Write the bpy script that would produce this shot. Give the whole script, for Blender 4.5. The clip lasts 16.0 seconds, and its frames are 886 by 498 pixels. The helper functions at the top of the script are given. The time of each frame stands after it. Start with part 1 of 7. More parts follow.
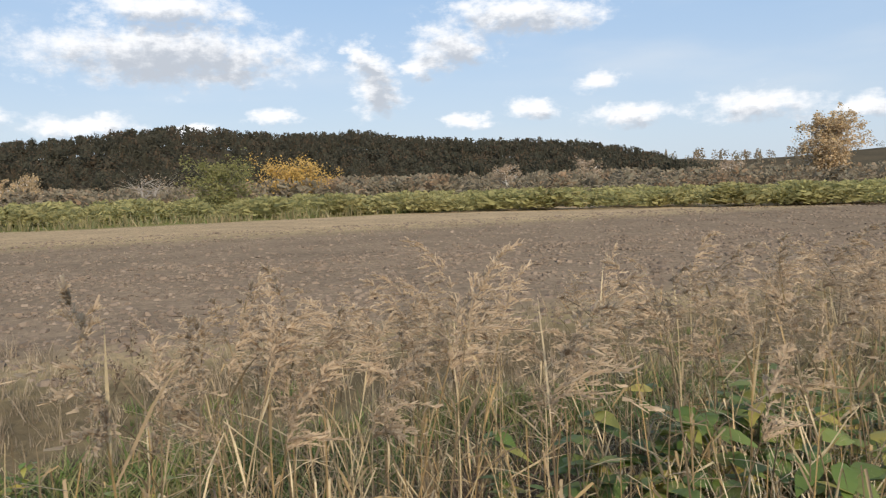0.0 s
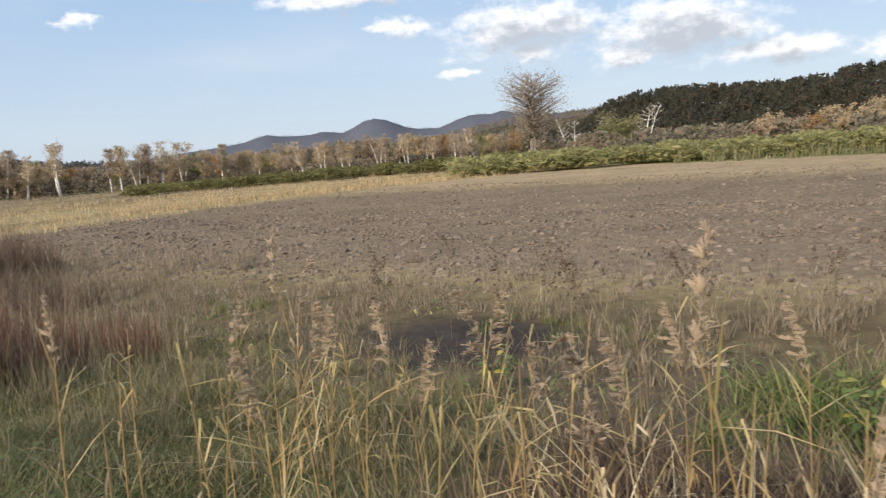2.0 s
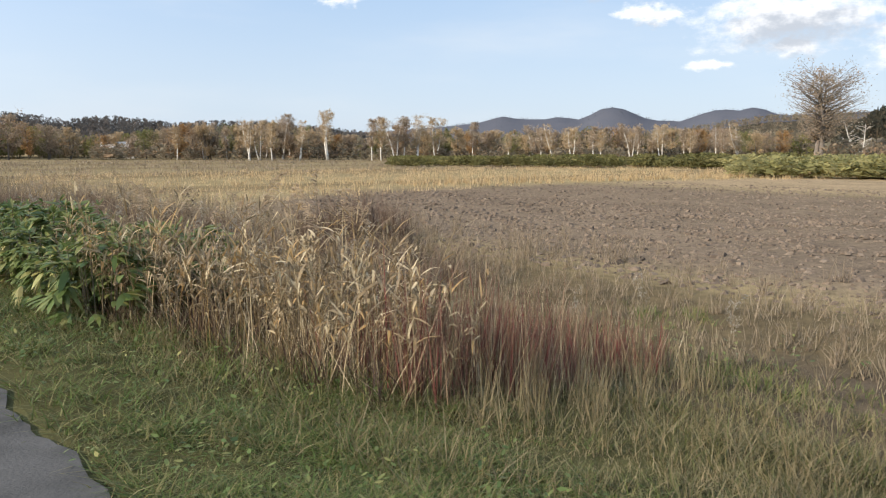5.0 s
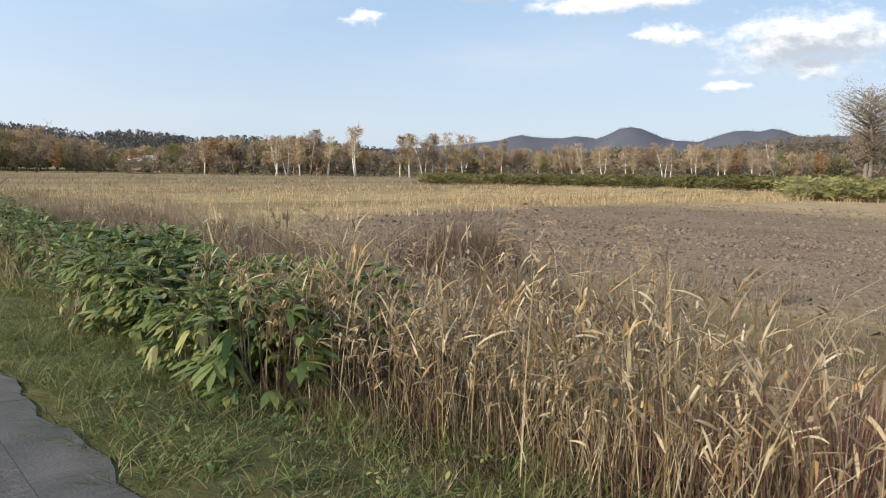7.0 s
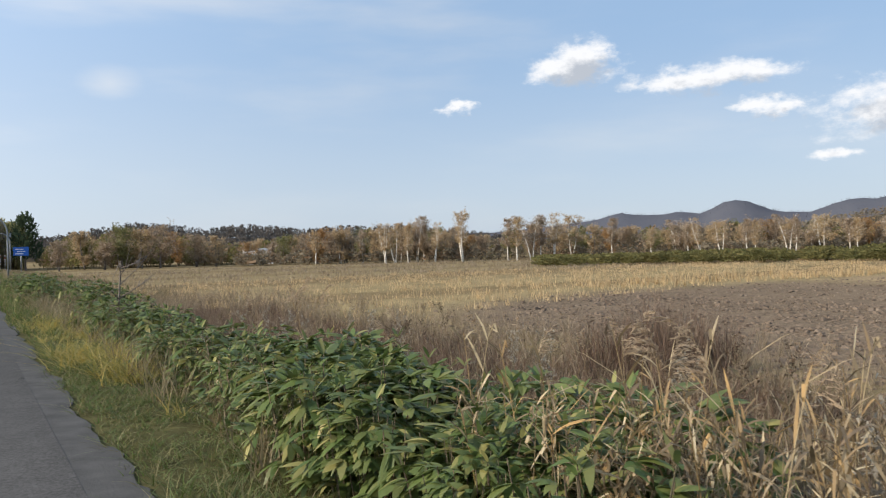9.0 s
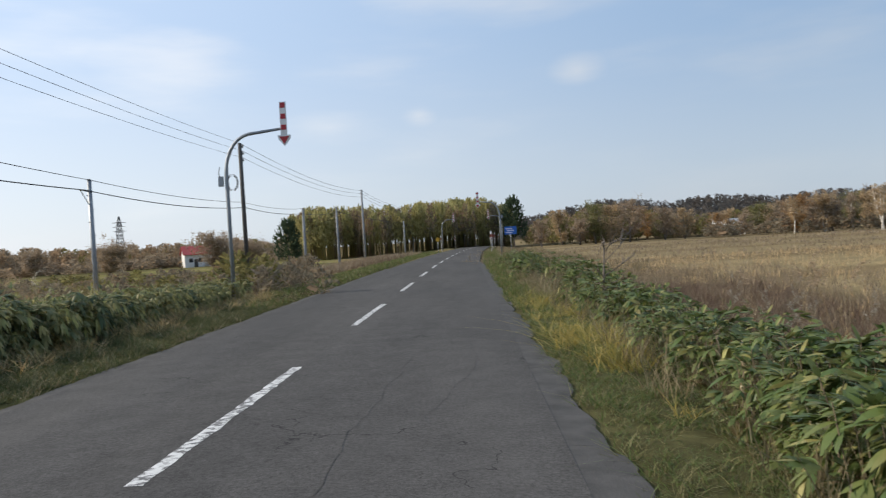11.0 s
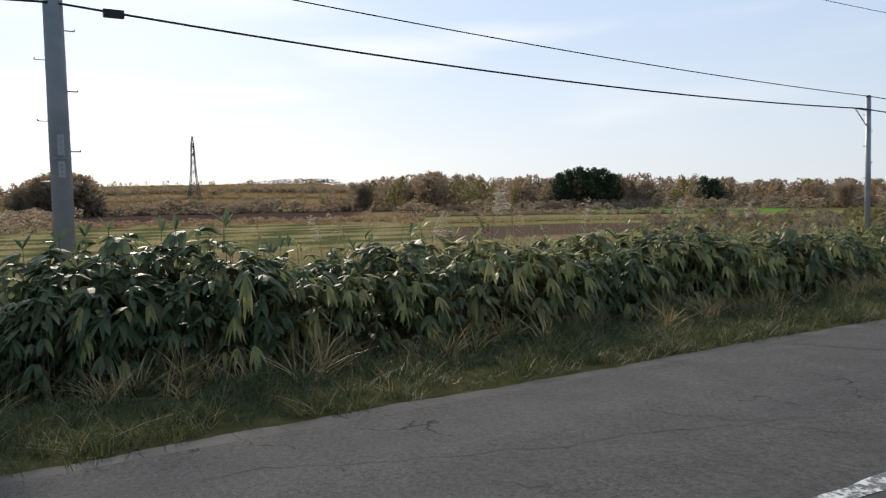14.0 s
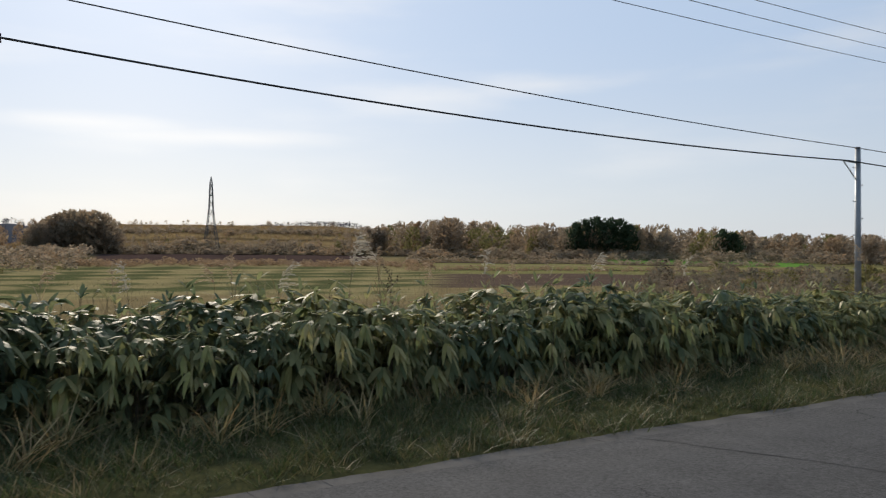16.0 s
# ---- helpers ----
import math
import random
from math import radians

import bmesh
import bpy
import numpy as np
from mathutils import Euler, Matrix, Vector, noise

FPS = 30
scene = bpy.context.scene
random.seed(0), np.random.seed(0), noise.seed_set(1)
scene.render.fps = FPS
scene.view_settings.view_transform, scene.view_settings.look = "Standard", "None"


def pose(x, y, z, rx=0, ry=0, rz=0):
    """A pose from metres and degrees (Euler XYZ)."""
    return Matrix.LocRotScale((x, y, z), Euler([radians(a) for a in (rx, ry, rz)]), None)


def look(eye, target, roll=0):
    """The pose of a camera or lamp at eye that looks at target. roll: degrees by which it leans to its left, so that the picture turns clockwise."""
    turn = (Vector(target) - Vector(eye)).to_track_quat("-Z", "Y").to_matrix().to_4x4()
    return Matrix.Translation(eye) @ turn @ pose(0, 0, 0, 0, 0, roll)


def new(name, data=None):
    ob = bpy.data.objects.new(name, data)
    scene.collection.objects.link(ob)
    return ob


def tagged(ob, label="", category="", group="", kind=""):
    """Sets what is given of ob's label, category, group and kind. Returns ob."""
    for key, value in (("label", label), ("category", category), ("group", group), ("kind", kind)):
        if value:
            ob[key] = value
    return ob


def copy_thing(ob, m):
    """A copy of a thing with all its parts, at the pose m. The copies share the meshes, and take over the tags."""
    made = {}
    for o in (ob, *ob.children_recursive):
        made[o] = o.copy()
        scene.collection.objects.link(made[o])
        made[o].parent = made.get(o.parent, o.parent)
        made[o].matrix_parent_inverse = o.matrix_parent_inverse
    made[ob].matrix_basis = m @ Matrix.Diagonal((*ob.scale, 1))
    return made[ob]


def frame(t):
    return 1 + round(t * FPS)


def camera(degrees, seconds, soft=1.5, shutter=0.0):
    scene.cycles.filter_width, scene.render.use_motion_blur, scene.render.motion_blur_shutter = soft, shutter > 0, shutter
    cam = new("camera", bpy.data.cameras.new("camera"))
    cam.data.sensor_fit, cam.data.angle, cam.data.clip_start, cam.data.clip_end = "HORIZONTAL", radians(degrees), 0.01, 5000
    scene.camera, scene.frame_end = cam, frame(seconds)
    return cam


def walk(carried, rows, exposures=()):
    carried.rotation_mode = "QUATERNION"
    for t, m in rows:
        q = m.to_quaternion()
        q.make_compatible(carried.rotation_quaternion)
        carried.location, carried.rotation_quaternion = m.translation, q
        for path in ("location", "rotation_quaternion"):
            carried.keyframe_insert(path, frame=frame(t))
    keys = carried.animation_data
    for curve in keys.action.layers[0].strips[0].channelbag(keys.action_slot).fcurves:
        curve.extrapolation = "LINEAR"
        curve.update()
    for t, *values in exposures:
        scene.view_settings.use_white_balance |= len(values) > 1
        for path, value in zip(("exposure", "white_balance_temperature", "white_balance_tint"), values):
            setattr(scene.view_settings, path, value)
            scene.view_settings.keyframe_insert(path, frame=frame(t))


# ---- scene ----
import collections

# ---------------------------------------------------------------- camera
cam = camera(60.3, 16.0, soft=1.15, shutter=0.1)
PATH = [
    (0, (0.958, -1.105, 1.574), (2.768, -1.94, 1.408), -1.7),
    (0.5, (0.996, -0.884, 1.572), (2.904, -1.459, 1.4), -0.3),
    (1, (0.977, -0.497, 1.573), (2.966, -0.587, 1.385), -2.0),
    (1.5, (0.844, -0.144, 1.497), (2.718, 0.543, 1.376), -3.3),
    (2, (0.802, 0.327, 1.501), (2.475, 1.395, 1.254), -4.4),
    (2.2, (0.814, 0.533, 1.513), (2.372, 1.765, 1.275), -3.7),
    (2.5, (0.857, 0.836, 1.516), (2.234, 2.261, 1.245), -2.3),
    (3, (0.772, 1.323, 1.554), (2.161, 2.741, 1.306), -0.1),
    (3.5, (0.7, 1.907, 1.532), (2.058, 3.35, 1.263), -0.2),
    (4, (0.507, 2.459, 1.57), (1.898, 3.866, 1.276), 0.0),
    (4.5, (0.372, 3.109, 1.553), (1.734, 4.553, 1.307), 0.3),
    (5, (0.194, 3.736, 1.558), (1.492, 5.235, 1.295), 0.2),
    (5.2, (0.126, 3.969, 1.567), (1.398, 5.489, 1.297), 0.5),
    (7.3, (-0.011, 6.848, 1.55), (1.26, 8.38, 1.354), 0.7),
    (7.5, (0.02, 7.105, 1.517), (1.299, 8.633, 1.339), -0.0),
    (8, (0.078, 7.756, 1.533), (1.315, 9.321, 1.396), -1.4),
    (8.5, (0.027, 8.35, 1.585), (1.275, 9.908, 1.473), -1.6),
    (8.7, (0.05, 8.62, 1.565), (1.24, 10.227, 1.53), -1.8),
    (10.8, (0.069, 10.048, 1.573), (0.194, 12.044, 1.536), -3.6),
    (11, (0.044, 10.263, 1.617), (-0.019, 12.262, 1.595), -3.5),
    (11.5, (-0.004, 10.908, 1.601), (-0.44, 12.86, 1.607), -0.8),
    (12, (0.033, 11.589, 1.571), (-0.582, 13.492, 1.548), -0.2),
    (12.5, (-0.034, 12.239, 1.569), (-1.122, 13.917, 1.531), -0.2),
    (13, (-0.046, 12.901, 1.541), (-1.303, 14.454, 1.461), 0.2),
    (13.4, (-0.121, 13.403, 1.539), (-1.614, 14.731, 1.464), 0.0),
    (13.5, (-0.154, 13.524, 1.533), (-1.703, 14.786, 1.46), -0.0),
    (14, (-0.208, 14.164, 1.528), (-1.91, 15.208, 1.416), -1.4),
    (14.5, (-0.343, 14.77, 1.536), (-2.174, 15.56, 1.391), -1.8),
    (15, (-0.409, 15.404, 1.546), (-2.196, 16.291, 1.405), -0.9),
    (15.5, (-0.454, 16.011, 1.573), (-2.283, 16.818, 1.5), -0.6),
    (16, (-0.43, 16.676, 1.56), (-2.163, 17.673, 1.569), 0.1),
]
EXPOSURES = [(0.0, 0.3), (1.0, 0.3), (3.0, 0.45), (4.4, 0.52), (5.2, 0.47), (7.4, 0.4), (8.0, 0.26), (8.7, 0.24), (11.0, 0.06), (11.6, -0.04), (12.5, -0.1), (14.0, -0.1), (15.5, -0.08), (16.0, -0.34)]
walk(cam, [(t, look(eye, target, roll)) for t, eye, target, roll in PATH], EXPOSURES)

# ---------------------------------------------------------------- light
SUN_AZ, SUN_EL = 82.0, 27.0            # degrees; azimuth from +y towards -x
SKY_STRENGTH, SUN_STRENGTH = 0.108, 4.8

# clouds: azimuth, elevation, half width, half height (degrees)
CLOUDS_A = [(-95.8, 9.6, 10.1, 2.3), (-99.9, 8.0, 2.1, 0.8), (-109.9, 7.3, 2.1, 2.3), (-109.6, 9.7, 1.1, 1.1),
            (-115.9, 10.0, 3.6, 1.7), (-113.3, 8.7, 1.9, 0.8), (-120.9, 12.1, 6.3, 1.3), (-126.5, 7.3, 1.9, 0.8),
            (-121.8, 5.3, 2.1, 0.8), (-117.0, 4.8, 1.7, 0.6), (-128.9, 4.8, 3.6, 0.8), (-137.6, 4.9, 4.2, 1.1)]
CLOUDS_B = [(-90.1, 4.6, 4.2, 0.8), (-102.9, 5.3, 1.7, 0.7), (-97.0, 4.6, 1.9, 0.5), (-95.6, 12.6, 5.5, 1.1),
            (-144.0, 4.4, 2.1, 0.8), (-64.5, 8.6, 5.9, 1.9), (-75.4, 7.3, 6.3, 2.3), (-81.8, 5.2, 5.1, 0.9),
            (-80.5, 10.8, 2.3, 1.1), (-64.8, 6.7, 2.3, 0.7), (-50.5, 11.5, 4.6, 1.0), (-42.9, 13.5, 2.5, 1.5)]
CLOUDS_C = [(-54.9, 9.4, 1.5, 0.6), (-71.9, 5.9, 3.2, 0.8), (-41.9, 12.9, 3.4, 1.3), (-54.0, 11.6, 3.2, 0.9),
            (-33.5, 10.5, 1.1, 0.5), (-56.5, 9.3, 1.7, 0.6), (-59.6, 5.8, 1.5, 0.4), (-160.0, 8.0, 8.0, 2.0),
            (-175.0, 12.0, 7.0, 2.2), (-150.0, 14.0, 6.0, 2.0)]
VEILS = [(9.7, 8.8, 4.0, 1.2), (3.0, 9.4, 1.3, 0.8), (-8.9, 11.8, 1.9, 1.3), (19.3, 13.2, 5.5, 2.5),
         (76.4, 8.2, 9.5, 0.7), (61.3, 11.4, 6.3, 1.5), (53.1, 12.3, 8.9, 1.1), (85.3, 8.8, 8.4, 0.8),
         (-131.2, 8.8, 6.3, 1.7), (30.0, 22.0, 20.0, 4.0), (-10.0, 20.0, 22.0, 4.0)]


def wire(nt, a, b):
    nt.links.new(a, b)


def mathn(nt, op, a, b=0.0, clamp=False):
    n = nt.nodes.new("ShaderNodeMath")
    n.operation, n.use_clamp = op, clamp
    for k, v in enumerate((a, b)):
        if isinstance(v, (int, float)):
            n.inputs[k].default_value = v
        else:
            wire(nt, v, n.inputs[k])
    return n.outputs[0]


def blob_field(nt, vec, blobs):
    out = None
    for a, e, w, h in blobs:
        m = nt.nodes.new("ShaderNodeVectorMath")
        m.operation = "MULTIPLY_ADD"
        wire(nt, vec, m.inputs[0])
        m.inputs[1].default_value = (1 / w, 1 / h, 0)
        m.inputs[2].default_value = (-a / w, -e / h, 0)
        ln = nt.nodes.new("ShaderNodeVectorMath")
        ln.operation = "LENGTH"
        wire(nt, m.outputs[0], ln.inputs[0])
        one = mathn(nt, "SUBTRACT", 1.25, ln.outputs["Value"])
        out = one if out is None else mathn(nt, "MAXIMUM", out, one)
    return out


def cloud_group():
    """Cloud density and veil density over (azimuth, elevation) in degrees."""
    g = bpy.data.node_groups.new("cloud_density", "ShaderNodeTree")
    g.interface.new_socket("Place", in_out="INPUT", socket_type="NodeSocketVector")
    g.interface.new_socket("Cloud", in_out="OUTPUT", socket_type="NodeSocketFloat")
    g.interface.new_socket("Veil", in_out="OUTPUT", socket_type="NodeSocketFloat")
    gi, go = g.nodes.new("NodeGroupInput"), g.nodes.new("NodeGroupOutput")
    st = g.nodes.new("ShaderNodeVectorMath")
    st.operation = "MULTIPLY"
    wire(g, gi.outputs[0], st.inputs[0])
    st.inputs[1].default_value = (0.62, 0.95, 1)
    nz = g.nodes.new("ShaderNodeTexNoise")
    nz.inputs["Scale"].default_value, nz.inputs["Detail"].default_value, nz.inputs["Roughness"].default_value = 1.0, 8.0, 0.62
    wire(g, st.outputs[0], nz.inputs["Vector"])
    # the outlines are bent by a broad noise, so that no cloud is a plain oval
    st3 = g.nodes.new("ShaderNodeVectorMath")
    st3.operation = "MULTIPLY"
    wire(g, gi.outputs[0], st3.inputs[0])
    st3.inputs[1].default_value = (0.3, 0.55, 1)
    nz3 = g.nodes.new("ShaderNodeTexNoise")
    nz3.inputs["Scale"].default_value, nz3.inputs["Detail"].default_value, nz3.inputs["Roughness"].default_value = 1.0, 4.0, 0.6
    wire(g, st3.outputs[0], nz3.inputs["Vector"])
    mid = g.nodes.new("ShaderNodeVectorMath")
    mid.operation = "SUBTRACT"
    wire(g, nz3.outputs["Color"], mid.inputs[0])
    mid.inputs[1].default_value = (0.5, 0.5, 0.5)
    bent = g.nodes.new("ShaderNodeVectorMath")
    bent.operation = "MULTIPLY_ADD"
    wire(g, mid.outputs[0], bent.inputs[0])
    bent.inputs[1].default_value = (5.0, 2.0, 0)
    wire(g, gi.outputs[0], bent.inputs[2])
    blob = blob_field(g, bent.outputs[0], CLOUDS_A + CLOUDS_B + CLOUDS_C)
    off = mathn(g, "MULTIPLY", mathn(g, "SUBTRACT", nz.outputs[0], 0.5), 3.6)
    dens = mathn(g, "ADD", mathn(g, "MULTIPLY", mathn(g, "MAXIMUM", blob, -0.8), 1.9), off)
    wire(g, dens, go.inputs[0])
    st2 = g.nodes.new("ShaderNodeVectorMath")
    st2.operation = "MULTIPLY"
    wire(g, gi.outputs[0], st2.inputs[0])
    st2.inputs[1].default_value = (0.05, 0.22, 1)
    nz2 = g.nodes.new("ShaderNodeTexNoise")
    nz2.inputs["Scale"].default_value, nz2.inputs["Detail"].default_value = 1.0, 5.0
    wire(g, st2.outputs[0], nz2.inputs["Vector"])
    veil = mathn(g, "MAXIMUM", blob_field(g, gi.outputs[0], VEILS), 0.0)
    wire(g, mathn(g, "ADD", mathn(g, "MULTIPLY", veil, 0.5), mathn(g, "MULTIPLY", mathn(g, "SUBTRACT", nz2.outputs[0], 0.45), 2.0)), go.inputs[1])
    return g


def make_world():
    w = bpy.data.worlds.new("sky")
    scene.world = w
    w.use_nodes = True
    nt = w.node_tree
    nt.nodes.clear()
    tc = nt.nodes.new("ShaderNodeTexCoord")
    sx = nt.nodes.new("ShaderNodeSeparateXYZ")
    wire(nt, tc.outputs["Generated"], sx.inputs[0])
    azr = mathn(nt, "ARCTAN2", mathn(nt, "MULTIPLY", sx.outputs[0], -1.0), sx.outputs[1])
    elr = mathn(nt, "ARCSINE", sx.outputs[2])
    cb = nt.nodes.new("ShaderNodeCombineXYZ")
    wire(nt, mathn(nt, "MULTIPLY", azr, 57.29578), cb.inputs[0])
    wire(nt, mathn(nt, "MULTIPLY", elr, 57.29578), cb.inputs[1])
    grp = cloud_group()
    low = nt.nodes.new("ShaderNodeGroup")
    low.node_tree = grp
    wire(nt, cb.outputs[0], low.inputs[0])
    up = nt.nodes.new("ShaderNodeVectorMath")
    up.operation = "ADD"
    wire(nt, cb.outputs[0], up.inputs[0])
    up.inputs[1].default_value = (0.5, 1.0, 0)
    high = nt.nodes.new("ShaderNodeGroup")
    high.node_tree = grp
    wire(nt, up.outputs[0], high.inputs[0])

    def smooth(v, a, b):
        m = nt.nodes.new("ShaderNodeMapRange")
        m.interpolation_type = "SMOOTHSTEP"
        wire(nt, v, m.inputs[0])
        m.inputs[1].default_value, m.inputs[2].default_value = a, b
        return m.outputs[0]

    def mixc(f, a, b):
        m = nt.nodes.new("ShaderNodeMix")
        m.data_type = "RGBA"
        for k, v in ((0, f), (6, a), (7, b)):
            if isinstance(v, (int, float)):
                m.inputs[k].default_value = v
            elif isinstance(v, tuple):
                m.inputs[k].default_value = v
            else:
                wire(nt, v, m.inputs[k])
        return m.outputs[2]
    sky = nt.nodes.new("ShaderNodeTexSky")
    sky.sky_type, sky.sun_disc = "NISHITA", False
    sky.sun_elevation, sky.sun_rotation = radians(SUN_EL), radians(-SUN_AZ)
    sky.air_density, sky.dust_density, sky.ozone_density = 1.0, 1.2, 2.0
    # thin bright haze, stronger towards the sun
    dt = nt.nodes.new("ShaderNodeVectorMath")
    dt.operation = "DOT_PRODUCT"
    wire(nt, tc.outputs["Generated"], dt.inputs[0])
    dt.inputs[1].default_value = (-math.sin(radians(SUN_AZ)) * math.cos(radians(SUN_EL)), math.cos(radians(SUN_AZ)) * math.cos(radians(SUN_EL)), math.sin(radians(SUN_EL)))
    glow = smooth(dt.outputs["Value"], -0.3, 1.0)
    away = mixc(smooth(elr, 0.0, 0.3), (4.7, 5.5, 6.5, 1), (2.9, 4.3, 6.3, 1))
    toward = mixc(smooth(elr, 0.0, 0.3), (8.6, 9.2, 9.9, 1), (6.4, 7.9, 10.2, 1))
    haze = mixc(glow, away, toward)
    thin = mixc(mathn(nt, "MULTIPLY", smooth(low.outputs[1], 0.0, 0.9), 0.85), haze, mixc(glow, (5.4, 5.9, 6.6, 1), (10.2, 10.4, 10.8, 1)))
    base = mixc(0.82, sky.outputs[0], thin)
    shade = smooth(high.outputs[0], 0.3, 1.9)
    cloud = mixc(shade, (8.0, 8.0, 8.1, 1), (4.2, 4.5, 5.0, 1))
    full = mixc(mathn(nt, "MULTIPLY", smooth(low.outputs[0], 0.0, 1.7), 0.94), base, cloud)
    bg = nt.nodes.new("ShaderNodeBackground")
    wire(nt, full, bg.inputs[0])
    bg.inputs[1].default_value = SKY_STRENGTH
    out = nt.nodes.new("ShaderNodeOutputWorld")
    wire(nt, bg.outputs[0], out.inputs[0])


make_world()
sun = new("sun", bpy.data.lights.new("sun", "SUN"))
sun.data.energy, sun.data.angle, sun.data.color = SUN_STRENGTH, radians(2.8), (1.0, 0.88, 0.72)
_sa, _se = radians(SUN_AZ), radians(SUN_EL)
sun.matrix_world = look((-math.sin(_sa) * math.cos(_se) * 50, math.cos(_sa) * math.cos(_se) * 50, math.sin(_se) * 50), (0, 0, 0))


# ---------------------------------------------------------------- materials
def material(name):
    m = bpy.data.materials.new(name)
    m.use_nodes = True
    nt = m.node_tree
    return m, nt, nt.nodes["Principled BSDF"]


def ramp(nt, fac, cols):
    r = nt.nodes.new("ShaderNodeValToRGB")
    e = r.color_ramp.elements
    while len(e) < len(cols):
        e.new(0.5)
    for k, c in enumerate(cols):
        e[k].position, e[k].color = k / max(1, len(cols) - 1), (*c, 1)
    wire(nt, fac, r.inputs[0])
    return r.outputs[0]


def noise_fac(nt, scale, detail=4.0, rough=0.6, stretch=None):
    tc = nt.nodes.new("ShaderNodeTexCoord")
    v = tc.outputs["Object"]
    if stretch:
        mp = nt.nodes.new("ShaderNodeMapping")
        mp.inputs["Scale"].default_value = stretch
        wire(nt, v, mp.inputs[0])
        v = mp.outputs[0]
    n = nt.nodes.new("ShaderNodeTexNoise")
    n.inputs["Scale"].default_value, n.inputs["Detail"].default_value, n.inputs["Roughness"].default_value = scale, detail, rough
    wire(nt, v, n.inputs["Vector"])
    return n.outputs[0]


def stretch_fac(nt, fac, lo, hi):
    m = nt.nodes.new("ShaderNodeMapRange")
    wire(nt, fac, m.inputs[0])
    m.inputs[1].default_value, m.inputs[2].default_value = lo, hi
    return m.outputs[0]


def mixcol(nt, fac, a, b, mode="MIX"):
    m = nt.nodes.new("ShaderNodeMix")
    m.data_type, m.blend_type = "RGBA", mode
    for k, v in ((0, fac), (6, a), (7, b)):
        if isinstance(v, tuple):
            m.inputs[k].default_value = (*v, 1)[:4]
        elif isinstance(v, (int, float)):
            m.inputs[k].default_value = v
        else:
            wire(nt, v, m.inputs[k])
    return m.outputs[2]


def bump(nt, bsdf, fac, strength, dist):
    b = nt.nodes.new("ShaderNodeBump")
    b.inputs["Strength"].default_value, b.inputs["Distance"].default_value = strength, dist
    wire(nt, fac, b.inputs["Height"])
    wire(nt, b.outputs[0], bsdf.inputs["Normal"])


def surface(name, cols, scale=3.0, rough=0.8, metal=0.0, bumps=0.3, dist=0.02, fine=40.0, stretch=None):
    """A solid surface: colours by a coarse noise, broken by a fine one, with relief."""
    m, nt, b = material(name)
    f1 = stretch_fac(nt, noise_fac(nt, scale, 5, 0.6, stretch), 0.3, 0.7)
    f2 = noise_fac(nt, fine, 3, 0.6, stretch)
    col = ramp(nt, f1, cols)
    col = mixcol(nt, 0.35, col, ramp(nt, f2, [(0.25, 0.25, 0.25), (0.75, 0.75, 0.75)]), "OVERLAY")
    wire(nt, col, b.inputs["Base Color"])
    b.inputs["Roughness"].default_value, b.inputs["Metallic"].default_value = rough, metal
    if bumps:
        bump(nt, b, f2, bumps, dist)
    return m


def foliage(name, cols, rough=0.55, through_light=0.35, spec=0.3):
    """Leaves and blades: a colour for each piece, light passing through."""
    m, nt, b = material(name)
    geo = nt.nodes.new("ShaderNodeNewGeometry")
    inf = nt.nodes.new("ShaderNodeObjectInfo")
    f = mathn(nt, "FRACT", mathn(nt, "ADD", geo.outputs["Random Per Island"], mathn(nt, "MULTIPLY", inf.outputs["Random"], 0.35)))
    col = ramp(nt, f, cols)
    f2 = noise_fac(nt, 9.0, 3)
    col = mixcol(nt, 0.4, col, ramp(nt, f2, [(0.2, 0.2, 0.2), (0.8, 0.8, 0.8)]), "OVERLAY")
    wire(nt, col, b.inputs["Base Color"])
    b.inputs["Roughness"].default_value = rough
    b.inputs["Specular IOR Level"].default_value = spec
    if through_light:
        tr = nt.nodes.new("ShaderNodeBsdfTranslucent")
        wire(nt, col, tr.inputs[0])
        mx = nt.nodes.new("ShaderNodeMixShader")
        mx.inputs[0].default_value = through_light
        wire(nt, b.outputs[0], mx.inputs[1])
        wire(nt, tr.outputs[0], mx.inputs[2])
        wire(nt, mx.outputs[0], nt.nodes["Material Output"].inputs[0])
    return m


def woods(name, cols, rough=0.9, through_light=0.25, scale=0.11):
    """Far woods: the colour changes from tree to tree, a little from spray to spray."""
    m, nt, b = material(name)
    geo = nt.nodes.new("ShaderNodeNewGeometry")
    f = stretch_fac(nt, noise_fac(nt, scale, 3, 0.6), 0.28, 0.72)
    f = mathn(nt, "ADD", mathn(nt, "MULTIPLY", f, 0.68), mathn(nt, "MULTIPLY", geo.outputs["Random Per Island"], 0.32))
    col = ramp(nt, f, cols)
    f2 = noise_fac(nt, 1.4, 5, 0.7)
    col = mixcol(nt, 0.55, col, ramp(nt, stretch_fac(nt, f2, 0.3, 0.7), [(0.2, 0.2, 0.2), (0.8, 0.8, 0.8)]), "OVERLAY")
    wire(nt, col, b.inputs["Base Color"])
    b.inputs["Roughness"].default_value = rough
    b.inputs["Specular IOR Level"].default_value = 0.0
    if through_light:
        tr = nt.nodes.new("ShaderNodeBsdfTranslucent")
        wire(nt, col, tr.inputs[0])
        mx = nt.nodes.new("ShaderNodeMixShader")
        mx.inputs[0].default_value = through_light
        wire(nt, b.outputs[0], mx.inputs[1])
        wire(nt, tr.outputs[0], mx.inputs[2])
        wire(nt, mx.outputs[0], nt.nodes["Material Output"].inputs[0])
    return m


